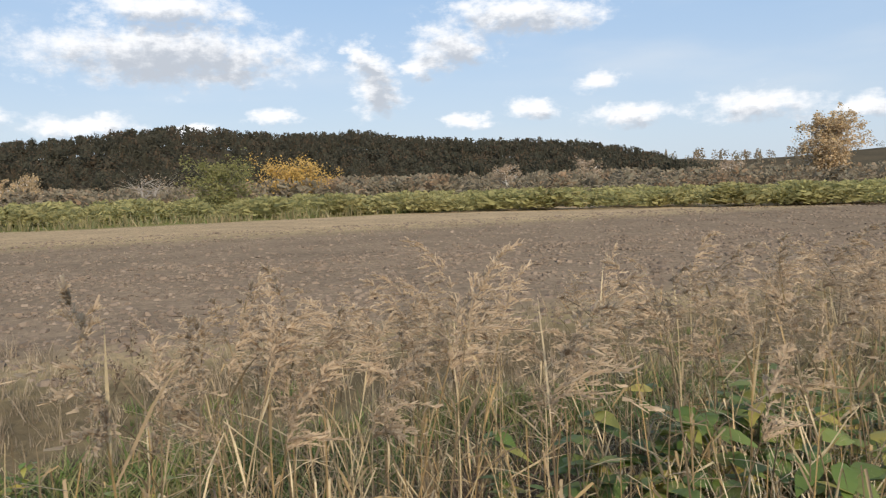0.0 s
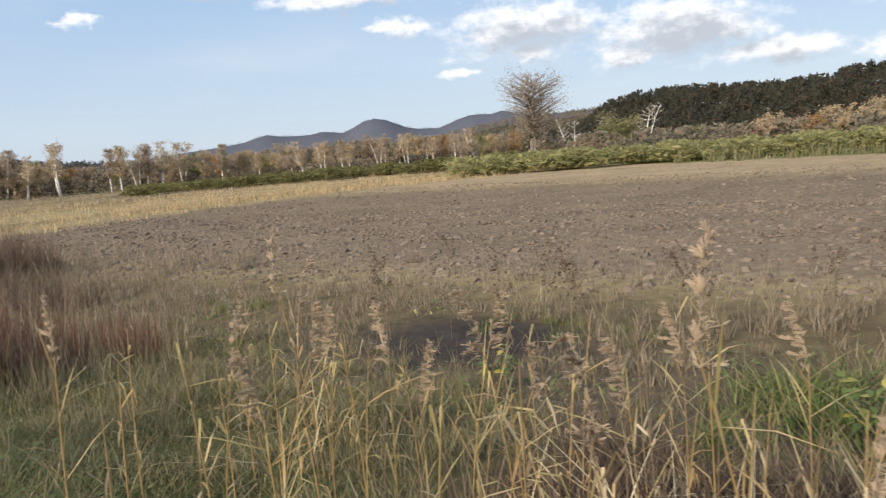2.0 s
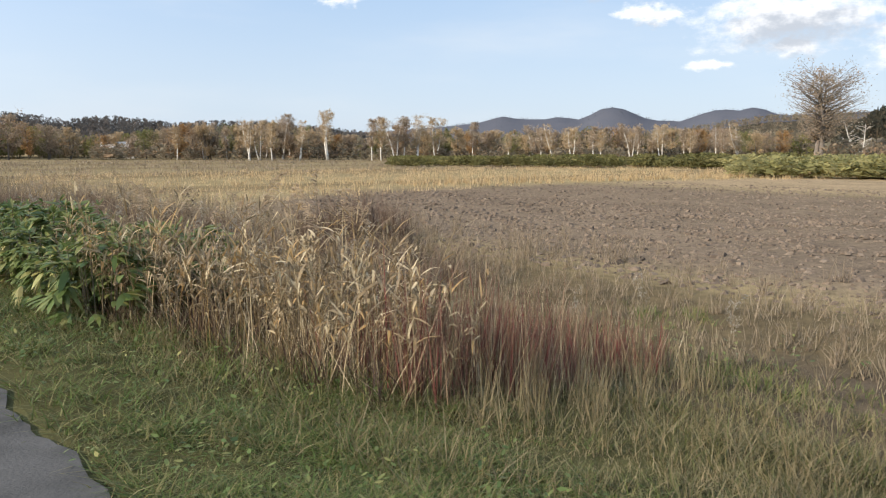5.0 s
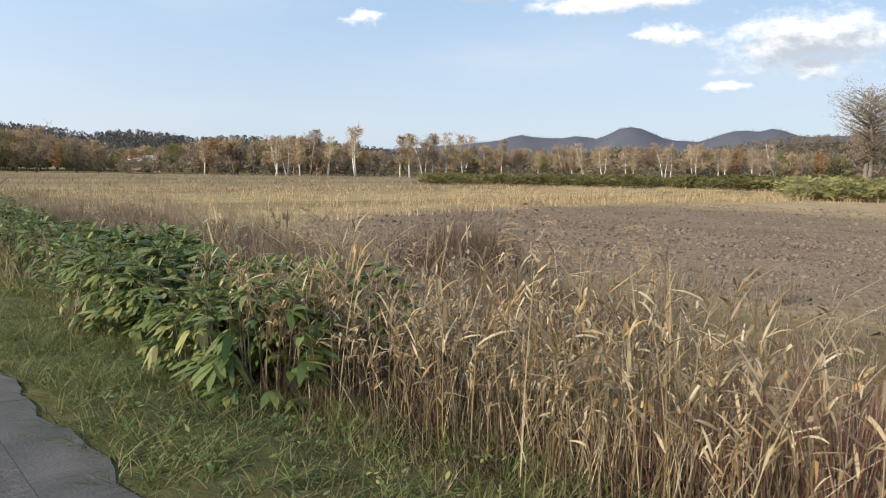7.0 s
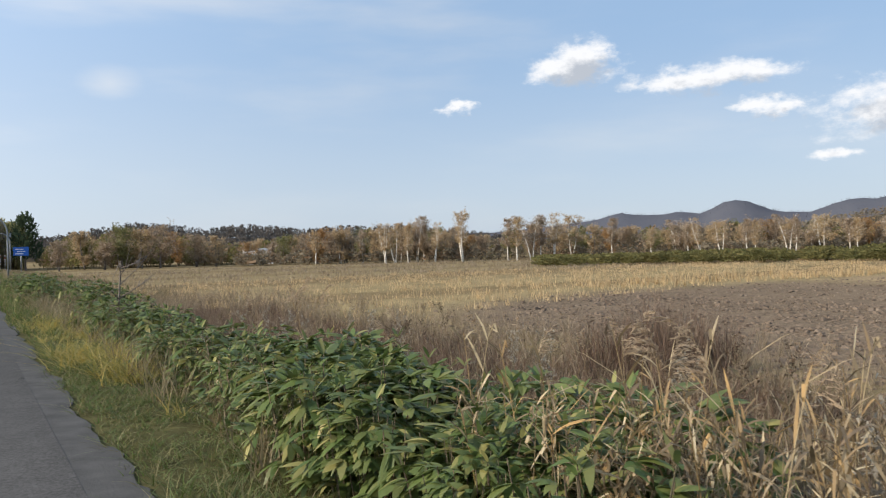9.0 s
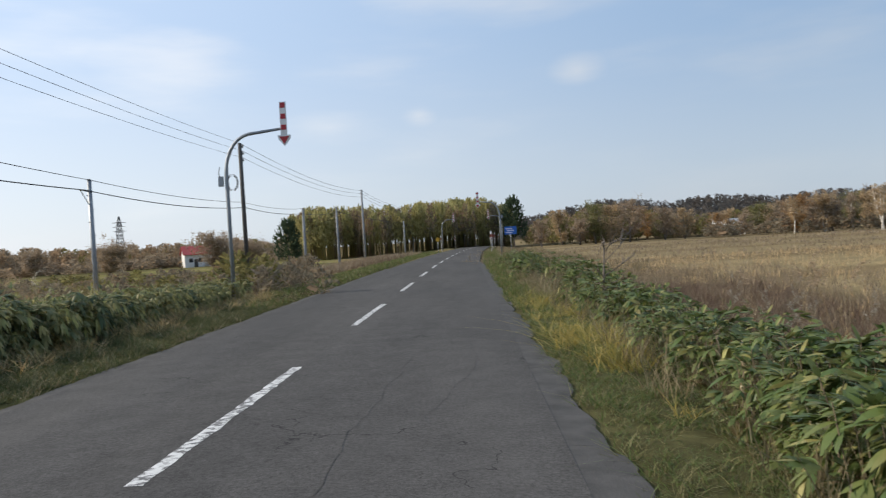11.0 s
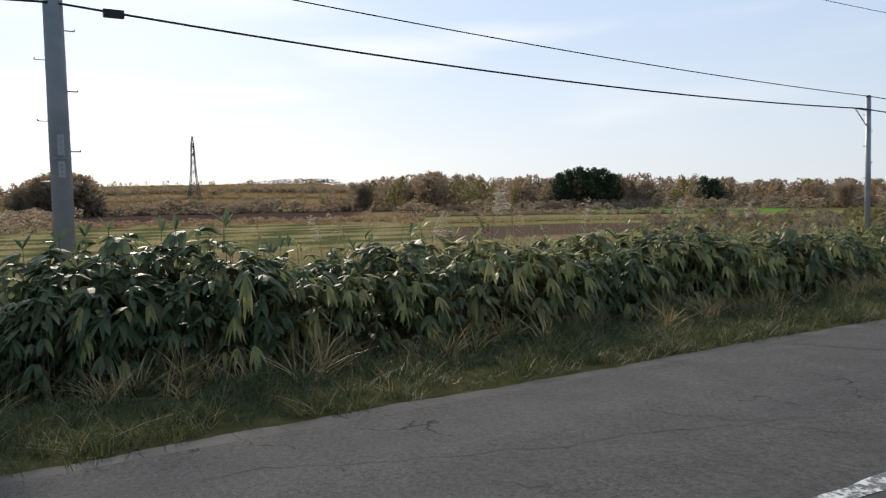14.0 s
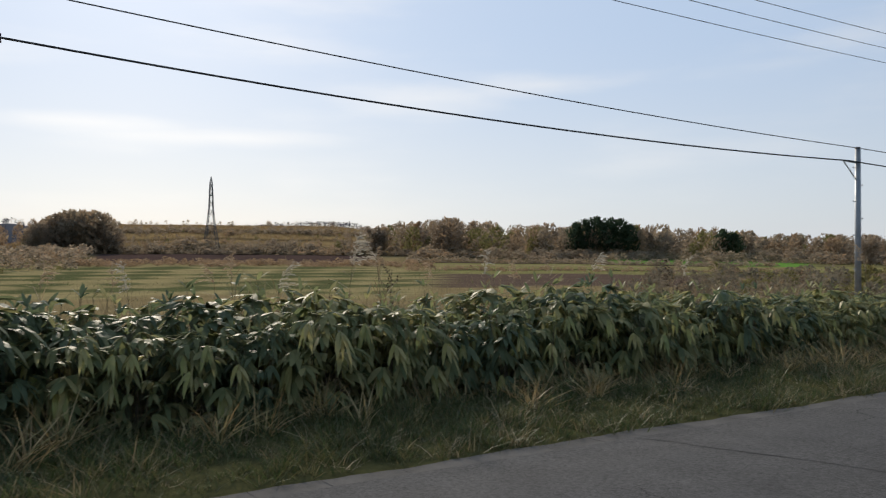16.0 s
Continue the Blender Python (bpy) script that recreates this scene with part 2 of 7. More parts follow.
def plain(name, col, rough=0.6, metal=0.0):
    return surface(name, [tuple(c * 0.82 for c in col), col], 2.0, rough, metal, 0.1, 0.004, 60.0)


def ground_material():
    m, nt, b = material("ground")
    at = nt.nodes.new("ShaderNodeVertexColor")
    at.layer_name = "cover"
    f1 = stretch_fac(nt, noise_fac(nt, 0.35, 8, 0.65), 0.3, 0.7)
    f2 = stretch_fac(nt, noise_fac(nt, 4.0, 8, 0.7), 0.25, 0.75)
    col = mixcol(nt, 0.5, at.outputs[0], ramp(nt, f1, [(0.3, 0.3, 0.3), (0.68, 0.66, 0.62)]), "OVERLAY")
    col = mixcol(nt, 0.75, col, ramp(nt, f2, [(0.22, 0.22, 0.23), (0.5, 0.5, 0.5), (0.8, 0.78, 0.72)]), "OVERLAY")
    wire(nt, col, b.inputs["Base Color"])
    b.inputs["Roughness"].default_value = 1.0
    b.inputs["Specular IOR Level"].default_value = 0.0
    bump(nt, b, f2, 0.5, 0.05)
    return m


def asphalt_material():
    m, nt, b = material("asphalt")
    coarse = stretch_fac(nt, noise_fac(nt, 0.5, 6, 0.6, (1.0, 0.18, 1.0)), 0.3, 0.7)
    grit = mathn(nt, "ADD", mathn(nt, "MULTIPLY", noise_fac(nt, 120.0, 2, 0.6), 0.55), mathn(nt, "MULTIPLY", noise_fac(nt, 28.0, 4, 0.7), 0.45))
    col = ramp(nt, coarse, [(0.066, 0.064, 0.062), (0.094, 0.09, 0.086)])
    mott = stretch_fac(nt, noise_fac(nt, 2.2, 6, 0.7), 0.3, 0.7)
    col = mixcol(nt, 0.45, col, ramp(nt, mott, [(0.34, 0.34, 0.34), (0.64, 0.64, 0.64)]), "OVERLAY")
    col = mixcol(nt, 0.85, col, ramp(nt, stretch_fac(nt, grit, 0.35, 0.65), [(0.22, 0.22, 0.22), (0.78, 0.78, 0.78)]), "OVERLAY")
    vo = nt.nodes.new("ShaderNodeTexVoronoi")
    vo.feature = "DISTANCE_TO_EDGE"
    vo.inputs["Scale"].default_value = 0.45
    tc = nt.nodes.new("ShaderNodeTexCoord")
    nz = nt.nodes.new("ShaderNodeTexNoise")
    nz.inputs["Scale"].default_value, nz.inputs["Detail"].default_value = 1.6, 6
    wire(nt, tc.outputs["Object"], nz.inputs["Vector"])
    mv = nt.nodes.new("ShaderNodeVectorMath")
    mv.operation = "MULTIPLY_ADD"
    wire(nt, nz.outputs["Color"], mv.inputs[0])
    mv.inputs[1].default_value = (1.6, 1.6, 0)
    wire(nt, tc.outputs["Object"], mv.inputs[2])
    wire(nt, mv.outputs[0], vo.inputs["Vector"])
    crack = mathn(nt, "LESS_THAN", vo.outputs["Distance"], 0.003)
    patch = mathn(nt, "GREATER_THAN", noise_fac(nt, 0.4, 2), 0.56)
    col = mixcol(nt, mathn(nt, "MULTIPLY", mathn(nt, "MULTIPLY", crack, patch), 0.75), col, (0.02, 0.02, 0.02))
    wire(nt, col, b.inputs["Base Color"])
    b.inputs["Roughness"].default_value = 0.95
    b.inputs["Specular IOR Level"].default_value = 0.05
    bump(nt, b, grit, 0.35, 0.006)
    return m


M_GROUND, M_ASPHALT = ground_material(), asphalt_material()
def paint_material():
    m, nt, bs = material("road_paint")
    wear = noise_fac(nt, 11.0, 6, 0.7)
    edge = nt.nodes.new("ShaderNodeMapRange")
    wire(nt, wear, edge.inputs[0])
    edge.inputs[1].default_value, edge.inputs[2].default_value = 0.44, 0.52
    tone = ramp(nt, noise_fac(nt, 30.0, 4), [(0.42, 0.42, 0.41), (0.7, 0.7, 0.68)])
    wire(nt, mixcol(nt, edge.outputs[0], (0.1, 0.098, 0.096), tone), bs.inputs["Base Color"])
    bs.inputs["Roughness"].default_value = 0.75
    bump(nt, bs, wear, 0.2, 0.004)
    return m


M_LINE = paint_material()
M_BROADLEAF = foliage("broad_weed_leaf", [(0.09, 0.14, 0.035), (0.13, 0.18, 0.045), (0.19, 0.21, 0.06), (0.075, 0.115, 0.035), (0.12, 0.16, 0.045), (0.4, 0.32, 0.08)], 0.45, 0.35)
M_TAR = plain("dark_crack", (0.025, 0.024, 0.024), 0.95)
M_KERB = surface("old_asphalt_edge", [(0.062, 0.06, 0.057), (0.105, 0.1, 0.095)], 2.5, 0.95, 0, 0.5, 0.01, 50.0)
M_KERB.node_tree.nodes["Principled BSDF"].inputs["Specular IOR Level"].default_value = 0.1
M_GRASS = foliage("green_grass", [(0.063, 0.1, 0.025), (0.1, 0.15, 0.035), (0.14, 0.16, 0.05), (0.26, 0.22, 0.1), (0.08, 0.1, 0.035)])
# the green grass again, its colour darkened for the shade below the hedge
M_VERGE = foliage("shaded_verge_grass", [(0.036, 0.056, 0.019), (0.056, 0.084, 0.026), (0.08, 0.1, 0.034), (0.18, 0.15, 0.07), (0.05, 0.068, 0.024)])
M_GRASSDRY = foliage("dry_grass", [(0.3, 0.235, 0.13), (0.2, 0.15, 0.085), (0.36, 0.3, 0.18), (0.13, 0.115, 0.06), (0.26, 0.21, 0.12)])
M_GRASSMIX = foliage("meadow_grass", [(0.1, 0.125, 0.035), (0.2, 0.165, 0.08), (0.27, 0.22, 0.12), (0.085, 0.1, 0.035), (0.16, 0.14, 0.07)])
M_STUBBLE = foliage("grey_dry_grass", [(0.26, 0.2, 0.135), (0.36, 0.29, 0.2), (0.17, 0.13, 0.09), (0.28, 0.215, 0.14), (0.12, 0.1, 0.06)])
M_STRAW = foliage("straw", [(0.52, 0.38, 0.2), (0.58, 0.44, 0.25), (0.4, 0.29, 0.16), (0.31, 0.23, 0.13)])
M_REED = foliage("dry_reed", [(0.36, 0.27, 0.15), (0.52, 0.42, 0.26), (0.2, 0.145, 0.085), (0.36, 0.25, 0.115), (0.13, 0.095, 0.06), (0.28, 0.21, 0.12)], 0.5, 0.3)
M_PALESTEM = foliage("pale_stem", [(0.56, 0.46, 0.3), (0.46, 0.37, 0.23), (0.62, 0.53, 0.37), (0.36, 0.28, 0.16)], 0.45, 0.15)
M_REEDGRN = foliage("greenish_reed", [(0.42, 0.31, 0.16), (0.48, 0.37, 0.19), (0.3, 0.25, 0.1), (0.4, 0.26, 0.11), (0.26, 0.18, 0.09)], 0.5, 0.3)
M_PLUME = foliage("reed_plume", [(0.44, 0.34, 0.23), (0.52, 0.41, 0.29), (0.36, 0.27, 0.185)], 0.9, 0.5, 0.1)
M_SILVER = foliage("silver_plume", [(0.5, 0.45, 0.37), (0.6, 0.55, 0.46)], 0.9, 0.5, 0.1)
M_PAPER = foliage("papery_reed_leaf", [(0.48, 0.37, 0.21), (0.58, 0.48, 0.31), (0.28, 0.2, 0.11), (0.48, 0.31, 0.13), (0.2, 0.145, 0.085), (0.36, 0.28, 0.17), (0.15, 0.115, 0.065), (0.22, 0.16, 0.1)], 0.55, 0.3)
M_REDGRASS = foliage("red_grass", [(0.19, 0.05, 0.045), (0.25, 0.1, 0.08), (0.13, 0.042, 0.036), (0.34, 0.24, 0.16), (0.22, 0.13, 0.085), (0.11, 0.085, 0.05)])
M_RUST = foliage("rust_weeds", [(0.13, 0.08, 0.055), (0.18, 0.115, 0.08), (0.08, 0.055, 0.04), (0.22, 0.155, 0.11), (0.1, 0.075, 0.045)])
# withered brown weeds, their colour deepened for the shade low in the reeds
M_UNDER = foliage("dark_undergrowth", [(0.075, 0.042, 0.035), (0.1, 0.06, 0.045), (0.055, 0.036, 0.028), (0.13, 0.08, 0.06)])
M_SASA = foliage("bamboo_grass_leaf", [(0.09, 0.125, 0.066), (0.13, 0.165, 0.085), (0.1, 0.135, 0.075), (0.17, 0.19, 0.092), (0.115, 0.15, 0.08), (0.24, 0.225, 0.1)], 0.5, 0.45, 0.25)
M_SASAOLIVE = foliage("olive_bamboo_grass_leaf", [(0.15, 0.185, 0.088), (0.23, 0.235, 0.1), (0.17, 0.2, 0.095), (0.38, 0.34, 0.15), (0.2, 0.22, 0.1), (0.42, 0.36, 0.17)], 0.5, 0.5, 0.25)
M_SASAPALE = foliage("yellowed_leaf", [(0.32, 0.32, 0.1), (0.42, 0.35, 0.15), (0.24, 0.26, 0.09)], 0.5, 0.3)
M_LEAFBRIGHT = foliage("bright_leaf", [(0.085, 0.13, 0.04), (0.12, 0.17, 0.05), (0.18, 0.205, 0.066), (0.08, 0.12, 0.04), (0.34, 0.31, 0.11)], 0.45, 0.35)
M_YELLOWGRASS = foliage("yellow_grass", [(0.46, 0.33, 0.08), (0.36, 0.3, 0.085), (0.2, 0.21, 0.06), (0.48, 0.37, 0.14)])
M_STEM = foliage("weed_stem", [(0.12, 0.09, 0.06), (0.2, 0.16, 0.1), (0.09, 0.08, 0.05)], 0.7, 0.0)
M_FLUFF = foliage("seed_fluff", [(0.36, 0.33, 0.27), (0.28, 0.25, 0.2), (0.42, 0.38, 0.31)], 0.95, 0.4, 0.05)
M_DARKSEED = foliage("dark_seed", [(0.09, 0.06, 0.04), (0.06, 0.042, 0.03), (0.13, 0.09, 0.06)], 0.9, 0.0, 0.1)
M_BIRCHBARK = surface("birch_bark", [(0.75, 0.72, 0.66), (0.62, 0.58, 0.52), (0.16, 0.14, 0.12)], 1.2, 0.8, 0, 0.2, 0.01, 9.0, (1, 1, 2.5))
M_DEADWOOD = surface("dead_wood", [(0.24, 0.21, 0.18), (0.33, 0.3, 0.26)], 3.0, 0.9, 0, 0.3, 0.02, 20.0)
M_BARK = surface("grey_bark", [(0.11, 0.09, 0.075), (0.2, 0.17, 0.14)], 3.0, 0.9, 0, 0.5, 0.02, 20.0)
M_LEAF_GOLD = foliage("golden_leaves", [(0.48, 0.34, 0.16), (0.42, 0.31, 0.18), (0.35, 0.27, 0.17), (0.5, 0.38, 0.24)])
M_LEAF_ORANGE = foliage("orange_leaves", [(0.4, 0.22, 0.08), (0.33, 0.19, 0.08), (0.26, 0.16, 0.08), (0.36, 0.25, 0.11)])
M_LEAF_AMBER = foliage("amber_leaves", [(0.5, 0.31, 0.07), (0.44, 0.29, 0.09), (0.36, 0.25, 0.09)])
M_LEAF_BROWN = foliage("brown_leaves", [(0.34, 0.25, 0.17), (0.28, 0.215, 0.15), (0.38, 0.285, 0.19), (0.22, 0.18, 0.13)])
M_LEAF_OLIVE = foliage("olive_leaves", [(0.15, 0.155, 0.055), (0.2, 0.185, 0.07), (0.12, 0.13, 0.05)])
M_LEAF_LIME = foliage("yellowish_green_leaves", [(0.22, 0.215, 0.085), (0.17, 0.175, 0.07), (0.27, 0.24, 0.11), (0.2, 0.16, 0.08)])
M_WOODS_DARK = woods("dark_woods", [(0.05, 0.055, 0.042), (0.075, 0.068, 0.05), (0.06, 0.062, 0.046), (0.11, 0.08, 0.055), (0.075, 0.08, 0.05)], 0.95, 0.45)
# mountain woods: the blue of distance haze is mixed into the base colour
M_WOODS_FAR = woods("hazed_far_woods", [(0.09, 0.094, 0.112), (0.102, 0.103, 0.118), (0.082, 0.087, 0.105)], 0.95, 0.0, 0.03)
M_WOODS_BROWN = woods("brown_woods", [(0.16, 0.155, 0.105), (0.25, 0.2, 0.145), (0.18, 0.165, 0.12), (0.3, 0.205, 0.13), (0.22, 0.19, 0.145)], 0.9, 0.4)
# brown woods greyed towards blue, with haze put into the colour
M_WOODS_BLUISH = woods("haze_tinted_woods", [(0.1, 0.1, 0.1), (0.14, 0.12, 0.105), (0.095, 0.095, 0.092), (0.125, 0.11, 0.1)], 0.95, 0.35, 0.05)
M_WOODS_OLIVE = woods("olive_woods", [(0.14, 0.145, 0.055), (0.2, 0.175, 0.075), (0.17, 0.165, 0.065), (0.25, 0.19, 0.09)], 0.9, 0.5)
M_WOODS_LIME = woods("yellow_green_woods", [(0.27, 0.27, 0.115), (0.37, 0.33, 0.155), (0.3, 0.29, 0.125), (0.34, 0.27, 0.15)], 0.9, 0.55)
M_WOODS_TAN = woods("tan_woods", [(0.26, 0.19, 0.12), (0.34, 0.24, 0.15), (0.22, 0.165, 0.11)], 0.9, 0.5)
# brown woods lightened and greyed: haze over the fields is in this colour
M_WOODS_HAZED = woods("hazed_brown_woods", [(0.25, 0.205, 0.155), (0.33, 0.25, 0.175), (0.24, 0.205, 0.15), (0.36, 0.25, 0.155), (0.27, 0.235, 0.145)], 0.9, 0.55, 0.07)
M_PINE = woods("pine_woods", [(0.05, 0.075, 0.045), (0.07, 0.095, 0.055), (0.042, 0.065, 0.04)], 0.9, 0.4, 0.4)
# horizon woods, their haze likewise part of the base colour
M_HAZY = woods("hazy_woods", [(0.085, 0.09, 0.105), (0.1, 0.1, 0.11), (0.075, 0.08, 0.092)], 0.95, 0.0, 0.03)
# pylon steel, its colour darkened because it stands against the light
M_DARKSTEEL = plain("backlit_steel", (0.09, 0.095, 0.1), 0.7)
M_PLATE = plain("pale_plate", (0.42, 0.44, 0.45), 0.6)
M_CONCRETE = surface("pole_concrete", [(0.2, 0.21, 0.22), (0.28, 0.29, 0.3)], 2.0, 0.85, 0, 0.2, 0.004, 50.0)
M_DARKWOOD = surface("dark_pole", [(0.05, 0.045, 0.042), (0.085, 0.078, 0.07)], 3.0, 0.85, 0, 0.3, 0.004, 40.0, (1, 1, 0.15))
M_STEEL = surface("galvanised_steel", [(0.22, 0.24, 0.26), (0.32, 0.34, 0.36)], 2.5, 0.5, 0.5, 0.1, 0.002, 60.0)
M_CABLE = plain("black_cable", (0.02, 0.02, 0.022), 0.6)
M_RED = plain("sign_red", (0.42, 0.02, 0.03), 0.4)
M_WHITE = plain("sign_white", (0.78, 0.78, 0.78), 0.45)
M_BLUE = plain("sign_blue", (0.02, 0.13, 0.5), 0.4)
M_ORANGE = plain("sign_orange", (0.6, 0.32, 0.03), 0.45)
M_ROOFRED = plain("red_roof_metal", (0.5, 0.06, 0.05), 0.5)
M_WALLWHITE = plain("white_house_wall", (0.72, 0.71, 0.69), 0.8)
M_GLASSDARK = plain("dark_window_glass", (0.03, 0.035, 0.045), 0.15)


# ---------------------------------------------------------------- mesh helpers
def mesh_from(name, verts, faces, mat, smooth=False):
    """A mesh from points and index arrays, one array for each number of corners."""
    me = bpy.data.meshes.new(name)
    v = np.asarray(verts, np.float32).reshape(-1, 3)
    me.vertices.add(len(v))
    me.vertices.foreach_set("co", v.ravel())
    faces = [np.asarray(f, np.int32) for f in faces]
    corners = np.concatenate([f.ravel() for f in faces])
    total = np.concatenate([np.full(len(f), f.shape[1], np.int32) for f in faces])
    me.loops.add(len(corners))
    me.loops.foreach_set("vertex_index", corners)
    me.polygons.add(len(total))
    me.polygons.foreach_set("loop_start", np.concatenate([[0], np.cumsum(total)[:-1]]).astype(np.int32))
    me.polygons.foreach_set("loop_total", total)
    me.materials.append(mat)
    me.polygons.foreach_set("use_smooth", np.full(len(total), bool(smooth)))
    me.update(calc_edges=True)
    return me


class Soup:
    """Collects many small pieces into one mesh."""

    def __init__(self):
        self.v, self.f, self.n = [], collections.defaultdict(list), 0

    def add(self, verts, faces):
        self.v.append(np.asarray(verts, float).reshape(-1, 3))
        for f in faces:
            self.f[len(f)].append(np.array([f]) + self.n)
        self.n += len(self.v[-1])

    def block(self, verts, faces):
        """Points and an array of faces with equal corner counts."""
        self.v.append(np.asarray(verts, float).reshape(-1, 3))
        f = np.asarray(faces)
        self.f[f.shape[1]].append(f + self.n)
        self.n += len(self.v[-1])

    def strip(self, pts, widths, side):
        """A ribbon along pts, its width along the vector side."""
        pts, side = np.asarray(pts, float), np.asarray(side, float)
        k = len(pts)
        w = np.asarray(widths)[:, None] * side / 2
        self.block(np.stack([pts - w, pts + w], 1), 2 * np.arange(k - 1)[:, None] + np.array([0, 1, 3, 2]))

    def tube(self, pts, radii, sides=5):
        pts = np.asarray(pts, float)
        d = np.gradient(pts, axis=0)
        d /= np.linalg.norm(d, axis=1)[:, None] + 1e-9
        ref = np.array([0, 0, 1.0]) if abs(d[0][2]) < 0.8 else np.array([1.0, 0, 0])
        u = np.cross(d, ref)
        u /= np.linalg.norm(u, axis=1)[:, None] + 1e-9
        w = np.cross(d, u)
        a = np.arange(sides) * 2 * np.pi / sides
        ring = pts[:, None] + np.asarray(radii)[:, None, None] * (np.cos(a)[None, :, None] * u[:, None] + np.sin(a)[None, :, None] * w[:, None])
        k = len(pts)
        jj = np.arange(sides)
        quad = np.stack([jj, (jj + 1) % sides, (jj + 1) % sides + sides, jj + sides], 1)
        n0 = self.n
        self.block(ring.reshape(-1, 3), (np.arange(k - 1)[:, None, None] * sides + quad[None]).reshape(-1, 4))
        self.f[sides].append(np.stack([jj[::-1], (k - 1) * sides + jj]) + n0)

    def box(self, c, size, m=None):
        c, h = np.asarray(c, float), np.asarray(size, float) / 2
        v = np.array([[x, y, z] for x in (-1, 1) for y in (-1, 1) for z in (-1, 1)]) * h
        if m is not None:
            v = v @ np.array(m).T
        self.add(v + c, [(0, 1, 3, 2), (4, 6, 7, 5), (0, 4, 5, 1), (2, 3, 7, 6), (0, 2, 6, 4), (1, 5, 7, 3)])

    def many(self, v, faces):
        """n alike pieces: v of shape (n, k, 3), the faces of one."""
        n, k = v.shape[:2]
        f = np.asarray(faces)[None] + (np.arange(n) * k)[:, None, None]
        self.block(v.reshape(-1, 3), f.reshape(-1, f.shape[-1]))

    def mesh(self, name, mat, smooth=False):
        return mesh_from(name, np.concatenate(self.v), [np.concatenate(f) for f in self.f.values()], mat, smooth)


def part(name, soup, mat, parent, label="", smooth=False):
    ob = new(name, soup.mesh(name, mat, smooth))
    ob.parent = parent
    if label:
        tagged(ob, label)
    return ob


def thing(name, label, category, group="", kind=""):
    return tagged(new(name), label, category, group, kind)


def stuff(name, me, label, category):
    return tagged(new(name, me), label, category, "", "stuff")


rng = np.random.default_rng(7)


def U(a, b):
    return float(rng.uniform(a, b))


def bands(n, xy, z, h, w, lean, mat, name, segs=2, bend=0.5):
    """n grass blades standing at xy on the heights z, as one mesh."""
    h, w = np.broadcast_to(h, n), np.broadcast_to(w, n)
    a = rng.uniform(0, 2 * np.pi, n)
    le = rng.normal(0, lean, (n, 2))
    side = np.stack([np.cos(a), np.sin(a), np.zeros(n)], 1)
    root = np.column_stack([xy, z])
    t = np.linspace(0, 1, segs + 1)
    vs = []
    for k, s in enumerate(t):
        off = np.column_stack([le[:, 0] * h * (s + bend * s * s), le[:, 1] * h * (s + bend * s * s), h * s * (1 - 0.25 * s * np.hypot(le[:, 0], le[:, 1]))])
        p = root + off
        ww = (w * (1 - s ** 1.5))[:, None] / 2
        if k == segs:
            vs.append(p[:, None])
        else:
            vs.append(np.stack([p - side * ww, p + side * ww], 1))
    v = np.concatenate(vs, 1)
    per = v.shape[1]
    base = np.arange(n) * per
    quads = [(2 * k, 2 * k + 1, 2 * k + 3, 2 * k + 2) for k in range(segs - 1)]
    tri = (2 * segs - 2, 2 * segs - 1, 2 * segs)
    me = bpy.data.meshes.new(name)
    nv = n * per
    me.vertices.add(nv)
    me.vertices.foreach_set("co", v.reshape(-1).astype(np.float32))
    loops = [np.asarray(q)[None] + base[:, None] for q in quads] + [np.asarray(tri)[None] + base[:, None]]
    li = np.concatenate(loops, 1)
    counts = [4] * len(quads) + [3]
    total = np.tile(counts, n)
    me.loops.add(li.size)
    me.loops.foreach_set("vertex_index", li.reshape(-1).astype(np.int32))
    me.polygons.add(len(total))
    start = np.concatenate([[0], np.cumsum(total)[:-1]])
    me.polygons.foreach_set("loop_start", start.astype(np.int32))
    me.polygons.foreach_set("loop_total", total.astype(np.int32))
    me.update(calc_edges=True)
    me.materials.append(mat)
    return me


# ---------------------------------------------------------------- the lie of the land
EDGE_R, EDGE_L, MID = 1.0, -5.5, -2.3


def bend_x(y):
    """How far the road has swung to the right at y."""
    return 0.00028 * np.maximum(np.asarray(y, float) - 38, 0) ** 2


def sstep(v, a, b):
    t = np.clip((np.asarray(v, float) - a) / (b - a), 0, 1)
    return t * t * (3 - 2 * t)


def height(x, y):
    x, y = np.asarray(x, float), np.asarray(y, float)
    xr = x - np.where(np.abs(x) < 30, bend_x(np.minimum(y, 140)), 0)
    right = np.interp(xr, [-5.5, -5.45, 0.9, 1.0, 1.8, 3, 5, 7, 9, 14, 400], [-0.03, -0.11, -0.11, -0.045, -0.06, -0.2, -0.42, -0.6, -0.58, -0.52, -0.5])
    left = np.interp(-xr, [5.5, 6.5, 8, 12, 20, 60, 100, 160, 210, 6000], [-0.03, 0.0, -0.08, -0.4, -0.75, -1.1, -1.0, 0.1, 1.2, 2.0])
    z = np.where(xr > -5.5, right, left)
    a = np.degrees(np.arctan2(-x, y - 14))
    r = np.hypot(x, y - 14)
    bank = sstep(a, 58, 68) * (1 - sstep(a, 82, 93)) * (x < 0)
    z = z + bank * np.interp(r, [0, 205, 225, 262, 300, 6000], [0, 0, 3.2, 8.0, 10.3, 10.3])
    z = z + np.where((xr > 1.4) | (xr < -6.2), 0.03 * np.sin(x * 1.7 + y * 0.6) * np.cos(y * 1.3 - x * 0.4), 0)
    return z


def gz(x, y):
    return float(height(x, y))


